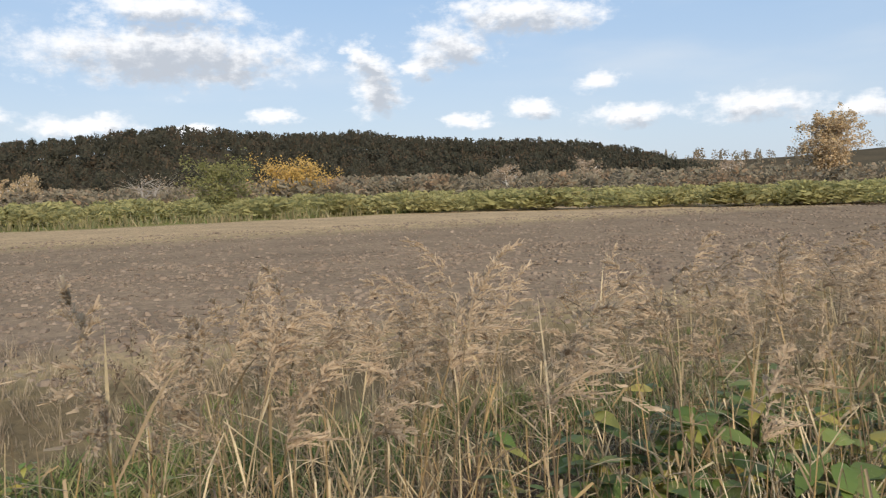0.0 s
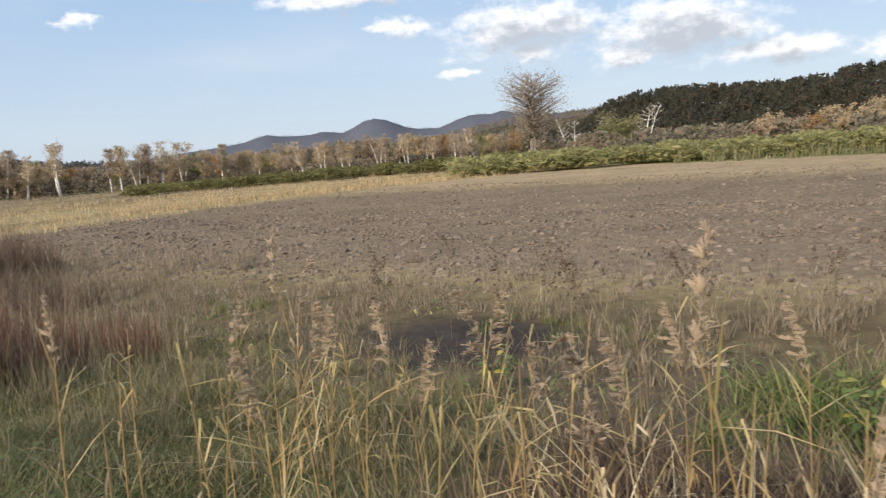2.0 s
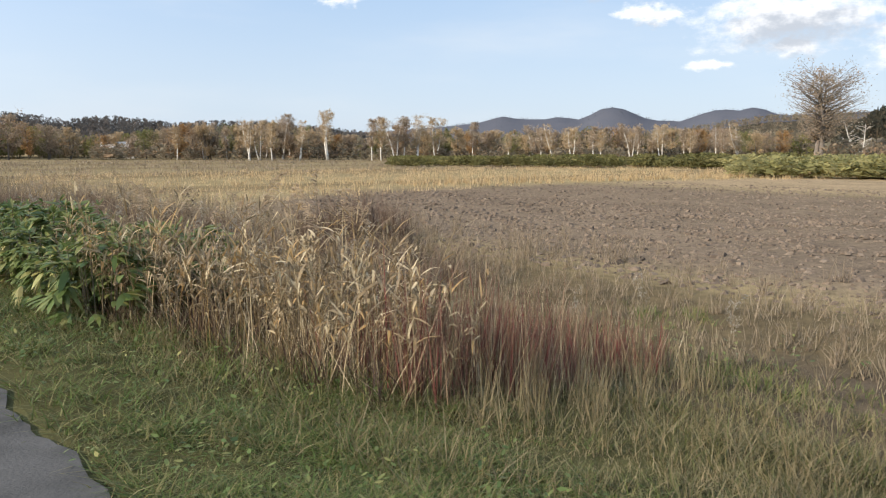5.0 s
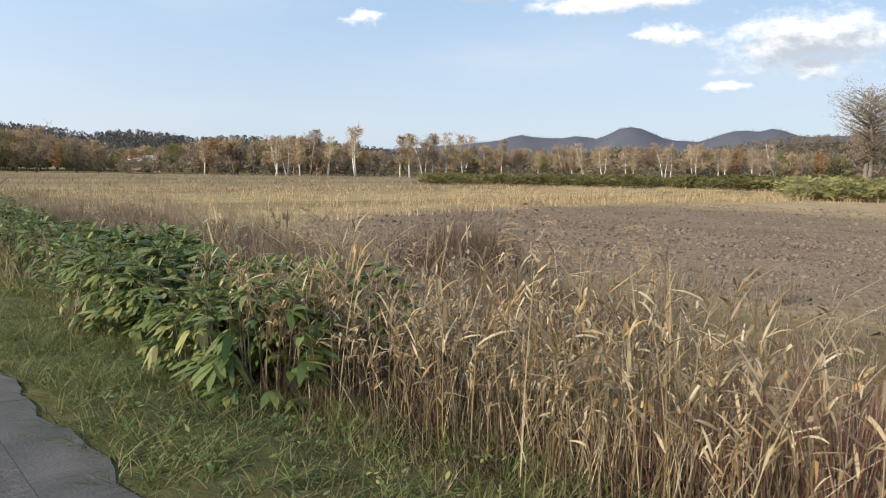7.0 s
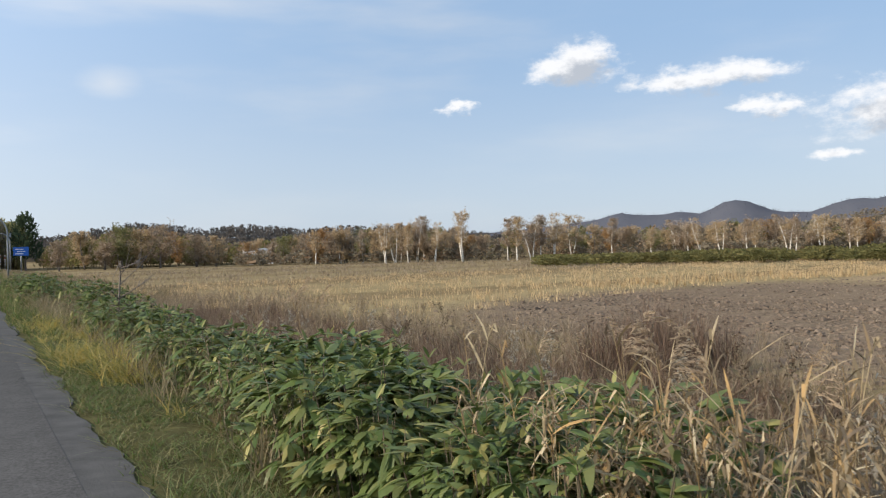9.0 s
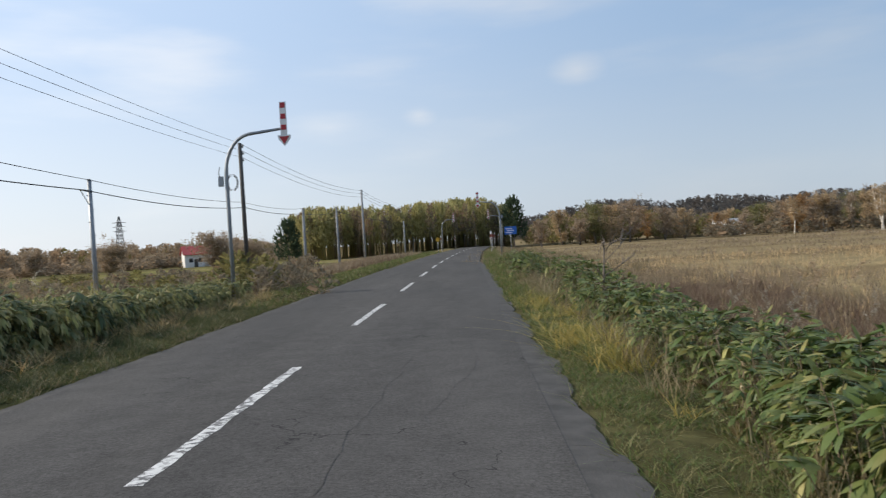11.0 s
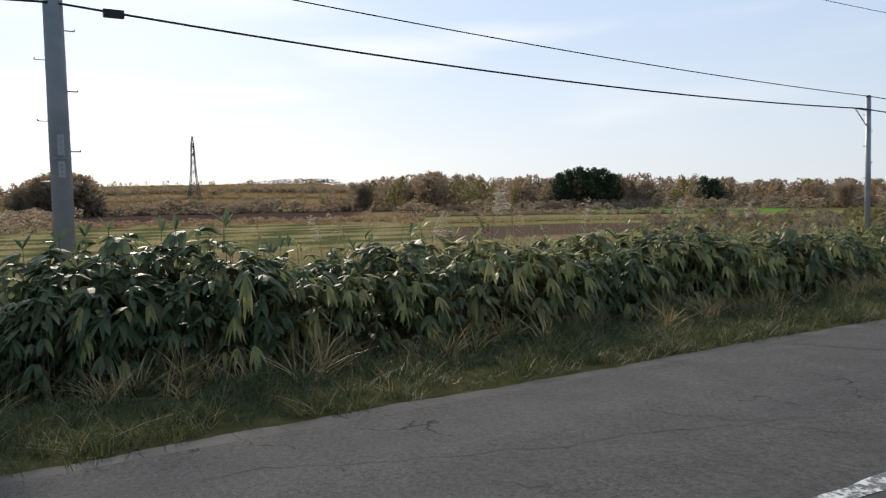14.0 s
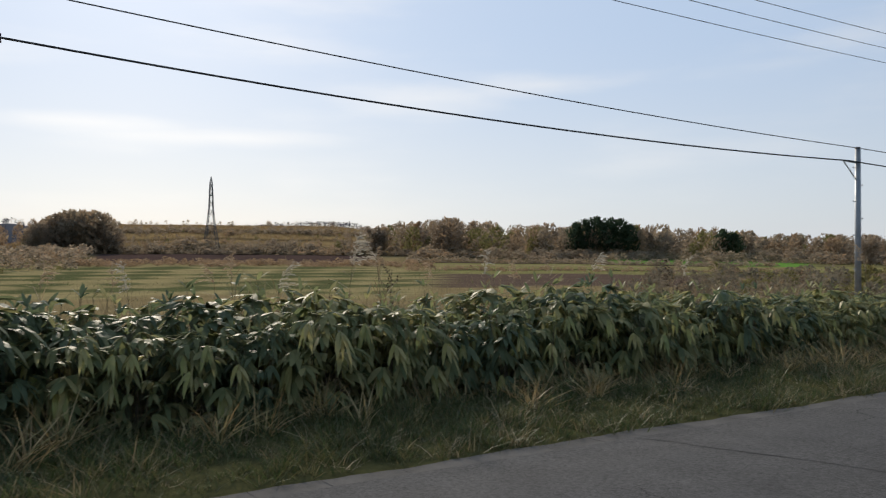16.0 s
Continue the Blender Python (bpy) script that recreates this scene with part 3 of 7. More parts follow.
def field_end(x):
    """Where the ploughed field ends and the straw begins."""
    return np.interp(x, [6, 10, 16, 24, 35, 48, 62, 90], [24, 27.5, 32, 34.5, 34.5, 31, 26.5, 20])


def cover(x, y):
    """The colour of the bare ground and low cover, by its use, and darkened below the reeds."""
    n = len(x)
    c = np.tile([0.16, 0.135, 0.07], (n, 1))
    a = np.degrees(np.arctan2(-x, y - 14))
    r = np.hypot(x, y - 14)

    def lay(mask, col):
        m = np.clip(mask, 0, 1)[:, None]
        c[:] = c * (1 - m) + np.array(col) * m
    wob = 1.2 * np.sin(y * 0.11) + 0.8 * np.sin(x * 0.17 + 2)
    right = x > 0
    lay(right * 1.0, (0.27, 0.215, 0.12))
    lay(right * sstep(y, 40, 60), (0.225, 0.18, 0.105))
    strip = np.sin(y * 0.33 + 0.9 * np.sin(x * 0.045)) + 0.5 * np.sin(y * 0.81 + x * 0.03)
    lay(right * sstep(y - field_end(x), 2, 6) * sstep(strip, 0.1, 0.7) * 0.65, (0.15, 0.11, 0.065))
    past = y + wob - field_end(x)
    plough = sstep(x, 10.5, 13.0) * (1 - sstep(x, 33, 40)) * (1 - sstep(past, -3.5, 1.5))
    lay(right * sstep(x, 34, 42) * (1 - sstep(past, -2, 1)), (0.29, 0.22, 0.14))
    lay(plough, (0.175, 0.135, 0.098))
    lay(right * (1 - sstep(x, 9.5, 12)), (0.115, 0.09, 0.055))
    lay(right * (1 - sstep(x, 2.0, 3.2)), (0.075, 0.075, 0.03))
    lay(right * sstep(x, 5, 6) * (1 - sstep(x, 7.6, 8.4)) * (1 - sstep(y, 7, 8.5)) * sstep(y, -0.5, 1.5) * 0.6, (0.1, 0.078, 0.062))
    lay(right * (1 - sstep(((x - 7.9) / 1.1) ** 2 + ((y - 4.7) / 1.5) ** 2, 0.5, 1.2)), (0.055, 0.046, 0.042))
    # shade between the stalks of the reed stand, put into the ground colour
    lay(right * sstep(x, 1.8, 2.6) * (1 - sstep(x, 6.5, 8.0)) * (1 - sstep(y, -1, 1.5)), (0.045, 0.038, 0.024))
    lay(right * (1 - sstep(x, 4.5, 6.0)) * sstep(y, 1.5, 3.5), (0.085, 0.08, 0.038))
    # dark interior of the clump, its shade laid into the ground colour
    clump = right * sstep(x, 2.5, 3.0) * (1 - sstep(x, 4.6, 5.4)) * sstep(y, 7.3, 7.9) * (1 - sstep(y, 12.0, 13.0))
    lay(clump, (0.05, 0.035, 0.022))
    margin = np.interp(y, [-200, -60, -30, 0, 16, 40, 60], [75, 62, 57, 54, 59, 77, 62])
    lay(right * sstep(x - margin, -1, 1) * (y < 45), (0.12, 0.125, 0.045))
    # left of the road: strips of grass, mown rows and turned soil, then the bank
    left = x < -5
    lay(left * 1.0, (0.2, 0.155, 0.08))
    # darker ground from the left verge to under the hedge
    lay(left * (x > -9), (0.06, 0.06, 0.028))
    q = r + 3.0 * np.sin(a * 0.23) + 1.5 * np.sin(a * 0.71 + 1)

    def strip_of(q0, q1, a0, a1, col, soft=1.5, share=1.0):
        lay(left * sstep(q, q0 - soft, q0 + soft) * (1 - sstep(q, q1 - soft, q1 + soft)) * sstep(a, a0 - 0.5, a0 + 0.5) * (1 - sstep(a, a1 - 0.5, a1 + 0.5)) * share, col)
    strip_of(58, 96, 10, 59, (0.1, 0.072, 0.056))
    strip_of(96, 162, 10, 62, (0.18, 0.17, 0.07))
    strip_of(112, 119, 10, 62, (0.055, 0.05, 0.025))
    strip_of(136, 141, 10, 60, (0.23, 0.18, 0.1))
    strip_of(150, 160, 40, 62, (0.075, 0.055, 0.04))
    strip_of(162, 216, 34, 47.5, (0.11, 0.22, 0.045))
    strip_of(162, 216, 47.5, 62, (0.1, 0.08, 0.045))
    strip_of(162, 216, 10, 34, (0.13, 0.115, 0.055))
    rows = np.sin(-x * 0.55 + y * 0.07) + 0.7 * np.sin(-x * 0.21 + y * 0.03 + 1)
    strip_of(46, 122, 59, 112, (0.24, 0.2, 0.1))
    lay(left * sstep(q, 46, 50) * (1 - sstep(q, 119, 123)) * sstep(a, 58, 60) * sstep(rows + 0.8 * np.sin(a * 1.3 + r * 0.05) + 0.5 * np.sin(x * 0.11 + y * 0.23), -0.5, 0.5), (0.085, 0.092, 0.042))
    strip_of(122, 137, 59, 112, (0.22, 0.18, 0.09))
    strip_of(137, 204, 64.5, 84, (0.07, 0.048, 0.042))
    strip_of(137, 204, 84, 112, (0.11, 0.09, 0.045))
    strip_of(204, 216, 59, 112, (0.075, 0.06, 0.035))
    strip_of(216, 420, 56, 112, (0.27, 0.19, 0.09))
    strip_of(226, 232, 56, 112, (0.1, 0.075, 0.042))
    strip_of(246, 256, 56, 112, (0.085, 0.066, 0.04))
    return c


def axis_steps(*runs):
    out = []
    for a, b, st in runs:
        out += list(np.arange(a, b, st))
    return np.array(out)


def make_ground():
    xs = axis_steps((-4400, -400, 400), (-400, -110, 3.0), (-110, -14, 1.5), (-14, -5.5, 0.5), (-5.5, 1.0, 0.5), (1.0, 14, 0.35), (14, 80, 1.5), (80, 200, 5), (200, 500, 50), (500, 4600, 400))
    ys = axis_steps((-4400, -200, 400), (-200, -24, 4), (-24, 45, 0.7), (45, 260, 3), (260, 500, 40), (500, 4600, 400))
    X, Y = np.meshgrid(xs, ys)
    Z = height(X, Y)
    nx, ny = len(xs), len(ys)
    v = np.column_stack([X.ravel(), Y.ravel(), Z.ravel()])
    i = (np.arange(ny - 1)[:, None] * nx + np.arange(nx - 1)[None]).ravel()
    me = bpy.data.meshes.new("ground")
    me.from_pydata(v.tolist(), [], np.column_stack([i, i + 1, i + nx + 1, i + nx]).tolist())
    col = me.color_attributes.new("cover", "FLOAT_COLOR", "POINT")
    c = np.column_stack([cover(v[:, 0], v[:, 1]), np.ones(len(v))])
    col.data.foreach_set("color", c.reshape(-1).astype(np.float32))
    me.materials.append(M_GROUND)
    me.polygons.foreach_set("use_smooth", [True] * len(me.polygons))
    return tagged(new("ground", me), "farmland ground with ploughed soil, stubble and meadow strips", "ground", "", "structure")


make_ground()


def make_road():
    ys = axis_steps((-80, -6, 4), (-6, 40, 0.22), (40, 240, 3))
    so = Soup()
    rr = np.random.default_rng(3)
    L = EDGE_L + 0.28 + bend_x(ys)
    R = EDGE_R - 0.28 + bend_x(ys)
    C = MID + bend_x(ys)
    rows = [(L - 0.03, -0.12), (L, -0.005), (C, 0.02), (R, -0.005), (R + 0.03, -0.12)]
    v = np.stack([np.column_stack([x, ys, np.full(len(ys), z)]) for x, z in rows], 1).reshape(-1, 3)
    k = len(rows)
    so.add(v, [(a * k + b, a * k + b + 1, (a + 1) * k + b + 1, (a + 1) * k + b) for a in range(len(ys) - 1) for b in range(k - 1)])
    road = tagged(new("road", so.mesh("road", M_ASPHALT)), "worn grey asphalt country road with cracks", "road", "", "structure")
    y = -24.45
    while y < 150:
        so = Soup()
        yy = np.linspace(y, y + 5.0, 26)
        cx = MID - 0.12 + 0.009 * np.clip(yy - 14, 0, 26) + bend_x(yy)
        wl = 0.068 + rr.normal(0, 0.009, len(yy))
        wr = 0.068 + rr.normal(0, 0.009, len(yy))
        so.add(np.stack([np.column_stack([cx - wl, yy, np.full(26, 0.0225)]), np.column_stack([cx + wr, yy, np.full(26, 0.0225)])], 1),
               [(2 * i, 2 * i + 1, 2 * i + 3, 2 * i + 2) for i in range(25)])
        ob = part("lane_dash", so, M_LINE, road, "worn white painted dash")
        y += 10.0
    # broken strips of old asphalt along both edges
    for side, x0 in ((-1, EDGE_L + 0.27), (1, EDGE_R - 0.27)):
        y = -6.0
        while y < 60:
            ln = float(rr.uniform(0.22, 0.7) if side < 0 else rr.uniform(0.7, 2.2)) * (1 if y < 30 else 3)
            so = Soup()
            yy = np.linspace(y + 0.002, y + ln - 0.002, 9)
            wide = 0.25 if side < 0 else 0.33 + 0.2 * np.exp(-((yy - 7.4) / 1.7) ** 2)
            rag = 0.05 * np.sin(yy * 1.3 + side) + 0.03 * np.sin(yy * 4.1 + 1) + 0.018 * np.sin(yy * 9.7) + 0.012 * np.sin(yy * 23.0 + 2)
            out = x0 + side * (wide + rag * (0.5 if side < 0 else 1.0)) + bend_x(yy)
            inn = np.full(9, x0) - side * 0.02 + bend_x(yy)
            zt = -0.0165 + float(rr.normal(0, 0.0004))
            top = np.stack([np.column_stack([inn, yy, np.full(9, zt + 0.01)]), np.column_stack([out, yy, np.full(9, zt - 0.012)])], 1)
            low = top - np.array([0, 0, 0.09])
            v = np.concatenate([top.reshape(-1, 3), low.reshape(-1, 3)])
            f = [(2 * i, 2 * i + 1, 2 * i + 3, 2 * i + 2) for i in range(8)]
            f += [(2 * i + 1, 18 + 2 * i + 1, 18 + 2 * i + 3, 2 * i + 3) for i in range(8)] + [(18 + 2 * i, 2 * i, 2 * i + 2, 18 + 2 * i + 2) for i in range(8)]
            f += [(0, 18, 19, 1), (16, 17, 35, 34)]
            so.add(v, f)
            part("edge_slab", so, M_KERB, road)
            y += ln
    # cracks: narrow dark seams across and along the lanes
    for x0, y0, x1, y1, w in [(-5.2, 21.3, 0.5, 23.4, 0.018), (-4.6, 15.2, -3.2, 19.5, 0.009), (-4.9, 12.6, -3.9, 13.9, 0.009), (-1.2, 14.6, -0.6, 22.5, 0.008), (-4.2, 18.2, -2.9, 18.9, 0.01), (-0.4, 17.0, -0.1, 24.0, 0.007), (-4.4, 24.0, -4.1, 31.0, 0.01), (-3.6, 16.4, -3.0, 16.9, 0.009)]:
        n = 40
        t = np.linspace(0, 1, n)
        wob = np.cumsum(rr.normal(0, 0.03, n))
        wob = wob - wob[0] - (wob[-1] - wob[0]) * t
        d = np.array([x1 - x0, y1 - y0])
        d /= np.linalg.norm(d)
        px, py = x0 + (x1 - x0) * t - d[1] * wob, y0 + (y1 - y0) * t + d[0] * wob
        zr = 0.0055 + np.interp(px, [EDGE_L + 0.28, MID, EDGE_R - 0.28], [-0.005, 0.02, -0.005])
        so = Soup()
        so.strip(np.column_stack([px, py, zr - 0.002]), 0.6 * w * np.abs(rr.normal(1, 0.35, n)), (d[1], -d[0], 0))
        part("crack", so, M_TAR, road, "dark crack in the asphalt")
    return road


make_road()

# ---------------------------------------------------------------- hills and far woods
EYE = (0.3, 5.0)


def polar(a, r, eye=EYE):
    return eye[0] - math.sin(radians(a)) * r, eye[1] + math.cos(radians(a)) * r


def tuft(so, base, h, w, n, pointed, g, full=1.0):
    """A far tree: n fine upright sprays of twigs and leaves fanning out to the outline of a crown."""
    v = g.uniform(0.2, 1.0, n) ** 0.8
    env = (1.02 - v) * 0.9 + 0.06 if pointed else np.sqrt(np.clip(1 - (1.75 * v - 0.85) ** 2 * 1.18, 0.03, 1))
    a = g.uniform(0, 2 * np.pi, n)
    lump = 1 + 0.22 * np.sin(a * 3 + g.uniform(0, 6)) * np.sin(v * 7 + g.uniform(0, 6))
    r1 = w / 2 * env * lump * np.sqrt(g.uniform(0.05, 1.0, n))
    r0 = r1 * (g.uniform(0.35, 0.75, n) if pointed else g.uniform(0.6, 1.0, n))
    ln = h * (g.uniform(0.1, 0.26, n) if pointed else g.uniform(0.03, 0.11, n))
    a1 = a + g.normal(0, 0.3, n)
    p1 = np.column_stack([np.cos(a1) * r1, np.sin(a1) * r1, v * h * g.uniform(0.94, 1.03, n)]) + base
    p0 = np.column_stack([np.cos(a) * r0, np.sin(a) * r0, v * h - ln]) + base
    b = g.uniform(0, 2 * np.pi, n)
    side = np.column_stack([np.cos(b), np.sin(b), g.normal(0, 0.5, n)])
    s = (full * (5.6 * w / n if pointed else 1.15 * w / math.sqrt(n)) * g.uniform(0.5, 1.5, n))[:, None] * 0.5
    so.many(np.stack([p0 - side * s * 0.75, p0 + side * s * 0.75, p1 + side * s * 0.55, p1 - side * s * 0.55], 1), [(0, 1, 2, 3)])


def hill(name, label, skyline, r_ridge, r_foot, tree_h, count, mat, ground_mat, seed, tri=26, pointed=0.25):
    """A wooded ridge: a slope from its foot up to the skyline, and the woods on it."""
    g = np.random.default_rng(seed)
    az = np.array([p[0] for p in skyline])
    el = np.array([p[1] for p in skyline])
    order = np.argsort(az)
    az, el = az[order], el[order]
    aa = np.linspace(az[0], az[-1], 90)
    crest = 1.57 + r_ridge * np.tan(np.radians(np.interp(aa, az, el))) - tree_h * 0.8
    so = Soup()
    rows = []
    for k, s in enumerate(np.linspace(0, 1, 9)):
        r = r_foot + (r_ridge - r_foot) * s
        z = -1.0 + (crest + 1.0) * sstep(s, 0, 1) ** 0.8
        rows.append(np.column_stack([EYE[0] - np.sin(np.radians(aa)) * r, EYE[1] + np.cos(np.radians(aa)) * r, z + g.normal(0, 0.3, 90)]))
    rows.append(np.column_stack([EYE[0] - np.sin(np.radians(aa)) * r_ridge * 1.5, EYE[1] + np.cos(np.radians(aa)) * r_ridge * 1.5, np.full(90, -4.0)]))
    v = np.stack(rows).reshape(-1, 3)
    so.add(v, [(k * 90 + i, k * 90 + i + 1, (k + 1) * 90 + i + 1, (k + 1) * 90 + i) for k in range(9) for i in range(89)])
    tagged(new(name, so.mesh(name, ground_mat, True)), label, "hill", "", "structure")
    so = Soup()
    for k in range(count):
        a = g.uniform(az[0], az[-1])
        s = 1.0 if k < count * 0.3 else g.uniform(0, 1) ** 0.8
        r = r_foot + (r_ridge - r_foot) * s
        c = np.interp(a, aa, crest)
        z = -1.0 + (c + 1.0) * sstep(s, 0, 1) ** 0.8
        x, y = polar(a, r)
        h = tree_h * g.uniform(0.55, 1.15)
        tuft(so, (x, y, z - h * 0.1), h, h * g.uniform(0.5, 0.9), tri, g.random() < pointed, g)
    stuff(name + "_woods", so.mesh(name + "_woods", mat, True), label.replace("hill", "woods on the hill"), "woods")


HILL_NEAR = [(-66.5, -0.4), (-68.5, 0.8), (-70.6, 2.7), (-73.0, 3.2), (-76.8, 3.3), (-81.4, 3.0), (-84.6, 3.1), (-87.3, 3.55), (-91.1, 3.9), (-94.7, 4.3),
             (-96.3, 4.55), (-99.2, 4.3), (-103.3, 3.9), (-106.7, 3.85), (-109.6, 4.0), (-111.7, 3.6), (-115.8, 3.3), (-119.9, 3.1),
             (-123.8, 3.0), (-126.1, 2.65), (-129.0, 2.2), (-131.0, 1.7), (-133.0, 0.9), (-135.0, -0.2)]
HILL_MID = [(-120.0, 0.5), (-126.0, 1.6), (-129.6, 2.0), (-133.5, 2.1), (-135.8, 1.8), (-140.0, 1.95), (-145.0, 2.3), (-155.0, 2.4), (-170.0, 1.6), (-185, 1.2), (-200, 1.4), (-220, 1.0), (-250, 1.3)]
MOUNTAINS = [(-6.0, 1.2), (-25.0, 1.3), (-36.0, 1.2), (-40.9, 1.65), (-43.6, 1.95), (-45.2, 2.42), (-46.5, 2.2), (-48.8, 2.2), (-49.4, 2.4), (-51.0, 2.15), (-52.4, 2.9),
             (-53.6, 3.07), (-54.4, 2.75), (-55.8, 2.13), (-57.9, 2.0), (-59.6, 2.6), (-60.7, 2.85), (-61.8, 2.7), (-62.9, 2.98), (-64.5, 2.36), (-69.5, 2.5), (-76.0, 2.4)]
HILL_AHEAD = [(-1.0, 0.8), (-5.0, 1.3), (-8.4, 1.9), (-10.4, 2.2), (-15.0, 1.7), (-18.1, 2.0), (-21.5, 1.6), (-24.0, 1.7), (-28.5, 1.7), (-33.0, 1.3), (-38.0, 0.7)]
HILL_LEFT = [(104.0, 1.4), (96.5, 1.75), (94.6, 2.05), (92.9, 2.45), (90.8, 2.1), (88.7, 2.2), (86.0, 1.6), (80.0, 1.7), (76.0, 1.6), (73.4, 1.95), (70.0, 2.3), (66.2, 2.2), (64.9, 1.8), (60.0, 1.5)]
M_HILLSOIL = surface("hill_floor", [(0.05, 0.045, 0.033), (0.08, 0.065, 0.045)], 0.05, 0.95, 0, 0.3, 0.5, 0.6)
# floors of the distant hills, tinted for haze like their woods
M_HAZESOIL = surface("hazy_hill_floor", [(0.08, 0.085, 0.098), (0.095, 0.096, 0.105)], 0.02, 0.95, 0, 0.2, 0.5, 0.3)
M_FARSOIL = surface("hazed_mountain_floor", [(0.084, 0.089, 0.108), (0.095, 0.098, 0.114)], 0.02, 0.95, 0, 0.2, 0.5, 0.3)
for m in (M_HILLSOIL, M_HAZESOIL, M_FARSOIL):
    m.node_tree.nodes["Principled BSDF"].inputs["Specular IOR Level"].default_value = 0.0
hill("hill", "long dark wooded hill behind the fields", HILL_NEAR, 430, 300, 11, 3000, M_WOODS_DARK, M_HILLSOIL, 11, 110, 0.22)
hill("hill_east", "low brown wooded hill in the distance", HILL_MID, 800, 620, 12, 800, M_WOODS_BROWN, M_HILLSOIL, 12, 36, 0.1)
hill("mountain_range", "far wooded mountain range with a rounded peak, bluish from painted haze", MOUNTAINS, 2400, 2000, 5, 2600, M_WOODS_FAR, M_FARSOIL, 13, 10, 0.1)
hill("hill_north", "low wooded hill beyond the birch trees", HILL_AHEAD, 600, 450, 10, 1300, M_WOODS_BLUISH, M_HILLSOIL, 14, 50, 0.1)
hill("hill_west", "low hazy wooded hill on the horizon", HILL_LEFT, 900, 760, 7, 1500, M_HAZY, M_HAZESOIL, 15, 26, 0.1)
hill("hill_brown", "brownish wooded ridge behind the half-bare tree", [(-55, 0.6), (-58, 1.4), (-61, 1.9), (-63.5, 2.25), (-66, 2.35), (-70, 2.5), (-73, 2.2), (-77, 1.2)], 900, 700, 9, 800, M_WOODS_BROWN, M_HILLSOIL, 16, 30, 0.0)


# ---------------------------------------------------------------- trees
def tree_mesh_parts(h, w, leaf_n, leaf_s, seed, stems=1, lean=0.05, crown_low=0.3, branches=22, trunk_r=0.02, spread=0.8, twig=0.008, jit=0.38):
    """Trunk with limbs, and a crown of small leaves gathered round the twigs. Returns two soups."""
    g = np.random.default_rng(seed)
    wood, leaf = Soup(), Soup()
    tips = []
    for k in range(stems):
        d = g.normal(0, lean, 2) + (g.normal(0, 0.12, 2) if stems > 1 else 0)
        n = 7
        t = np.linspace(0, 1, n)
        hh = h * g.uniform(0.86, 1.0)
        px = d[0] * hh * t + 0.02 * hh * np.sin(t * 4 + g.uniform(0, 6))
        py = d[1] * hh * t + 0.02 * hh * np.sin(t * 5 + g.uniform(0, 6))
        pts = np.column_stack([px, py, hh * t - 0.15])
        wood.tube(pts, h * trunk_r * (1 - t) ** 0.8 + 0.012, 6)
        nb = branches // stems
        for b in range(nb):
            s = g.uniform(crown_low, 0.97)
            p0 = np.array([np.interp(s, t, pts[:, i]) for i in range(3)])
            a = g.uniform(0, 2 * np.pi)
            env = math.sin(math.pi * min(1, max(0.05, (s - crown_low * 0.75) / (1.06 - crown_low * 0.75)))) ** 0.6
            ln = w / 2 * env * g.uniform(0.5, 1.05)
            up = g.uniform(0.35, 1.0) * spread
            mid = p0 + np.array([math.cos(a) * ln * 0.5, math.sin(a) * ln * 0.5, ln * up * 0.45])
            end = p0 + np.array([math.cos(a) * ln, math.sin(a) * ln, ln * up * g.uniform(0.7, 1.15)])
            wood.tube([p0, mid, end], [h * trunk_r * 0.35 * (1.1 - s) + 0.01, h * trunk_r * 0.18 * (1.1 - s) + twig, twig * 0.6], 4)
            tips += [(p0 + (mid - p0) * 0.5, ln * 0.35), (mid, ln * 0.4), (end, ln * 0.4)]
            for q in range(2):
                e2 = mid + (end - mid) * g.uniform(0.1, 0.9) + g.normal(0, ln * 0.22, 3)
                wood.tube([mid, (mid + e2) / 2 + g.normal(0, ln * 0.03, 3), e2], [twig * 1.3, twig, twig * 0.6], 3)
                tips.append((e2, ln * 0.3))
    if leaf_n:
        pick = g.integers(0, len(tips), leaf_n)
        c = np.array([t[0] for t in tips])[pick]
        r = np.maximum(np.array([t[1] for t in tips])[pick], 0.2)
        p = c + g.normal(0, 1, (leaf_n, 3)) * (r * jit)[:, None]
        u = g.normal(0, 1, (leaf_n, 3))
        u /= np.linalg.norm(u, axis=1)[:, None]
        v = np.cross(u, g.normal(0, 1, (leaf_n, 3)))
        v /= np.linalg.norm(v, axis=1)[:, None] + 1e-9
        z = (leaf_s * g.uniform(0.6, 1.4, leaf_n))[:, None]
        leaf.many(np.stack([p - u * z, p + v * z * 0.5, p + u * z, p - v * z * 0.5], 1), [(0, 1, 2, 3)])
    return wood, leaf


def tree_thing(name, label, bark, leafmat, category="tree", group="", **kw):
    wood, leaf = tree_mesh_parts(**kw)
    root = thing(name, label, category, group)
    part("trunk", wood, bark, root, "", True)
    if leaf.n:
        part("crown", leaf, leafmat, root)
    return root


def put(ob, x, y, s=1.0, rz=None, z=None, sz=None):
    m = Matrix.Translation((x, y, gz(x, y) if z is None else z)) @ Euler((0, 0, U(0, 6.28) if rz is None else rz)).to_matrix().to_4x4()
    return m @ Matrix.Diagonal((s, s, sz or s, 1))


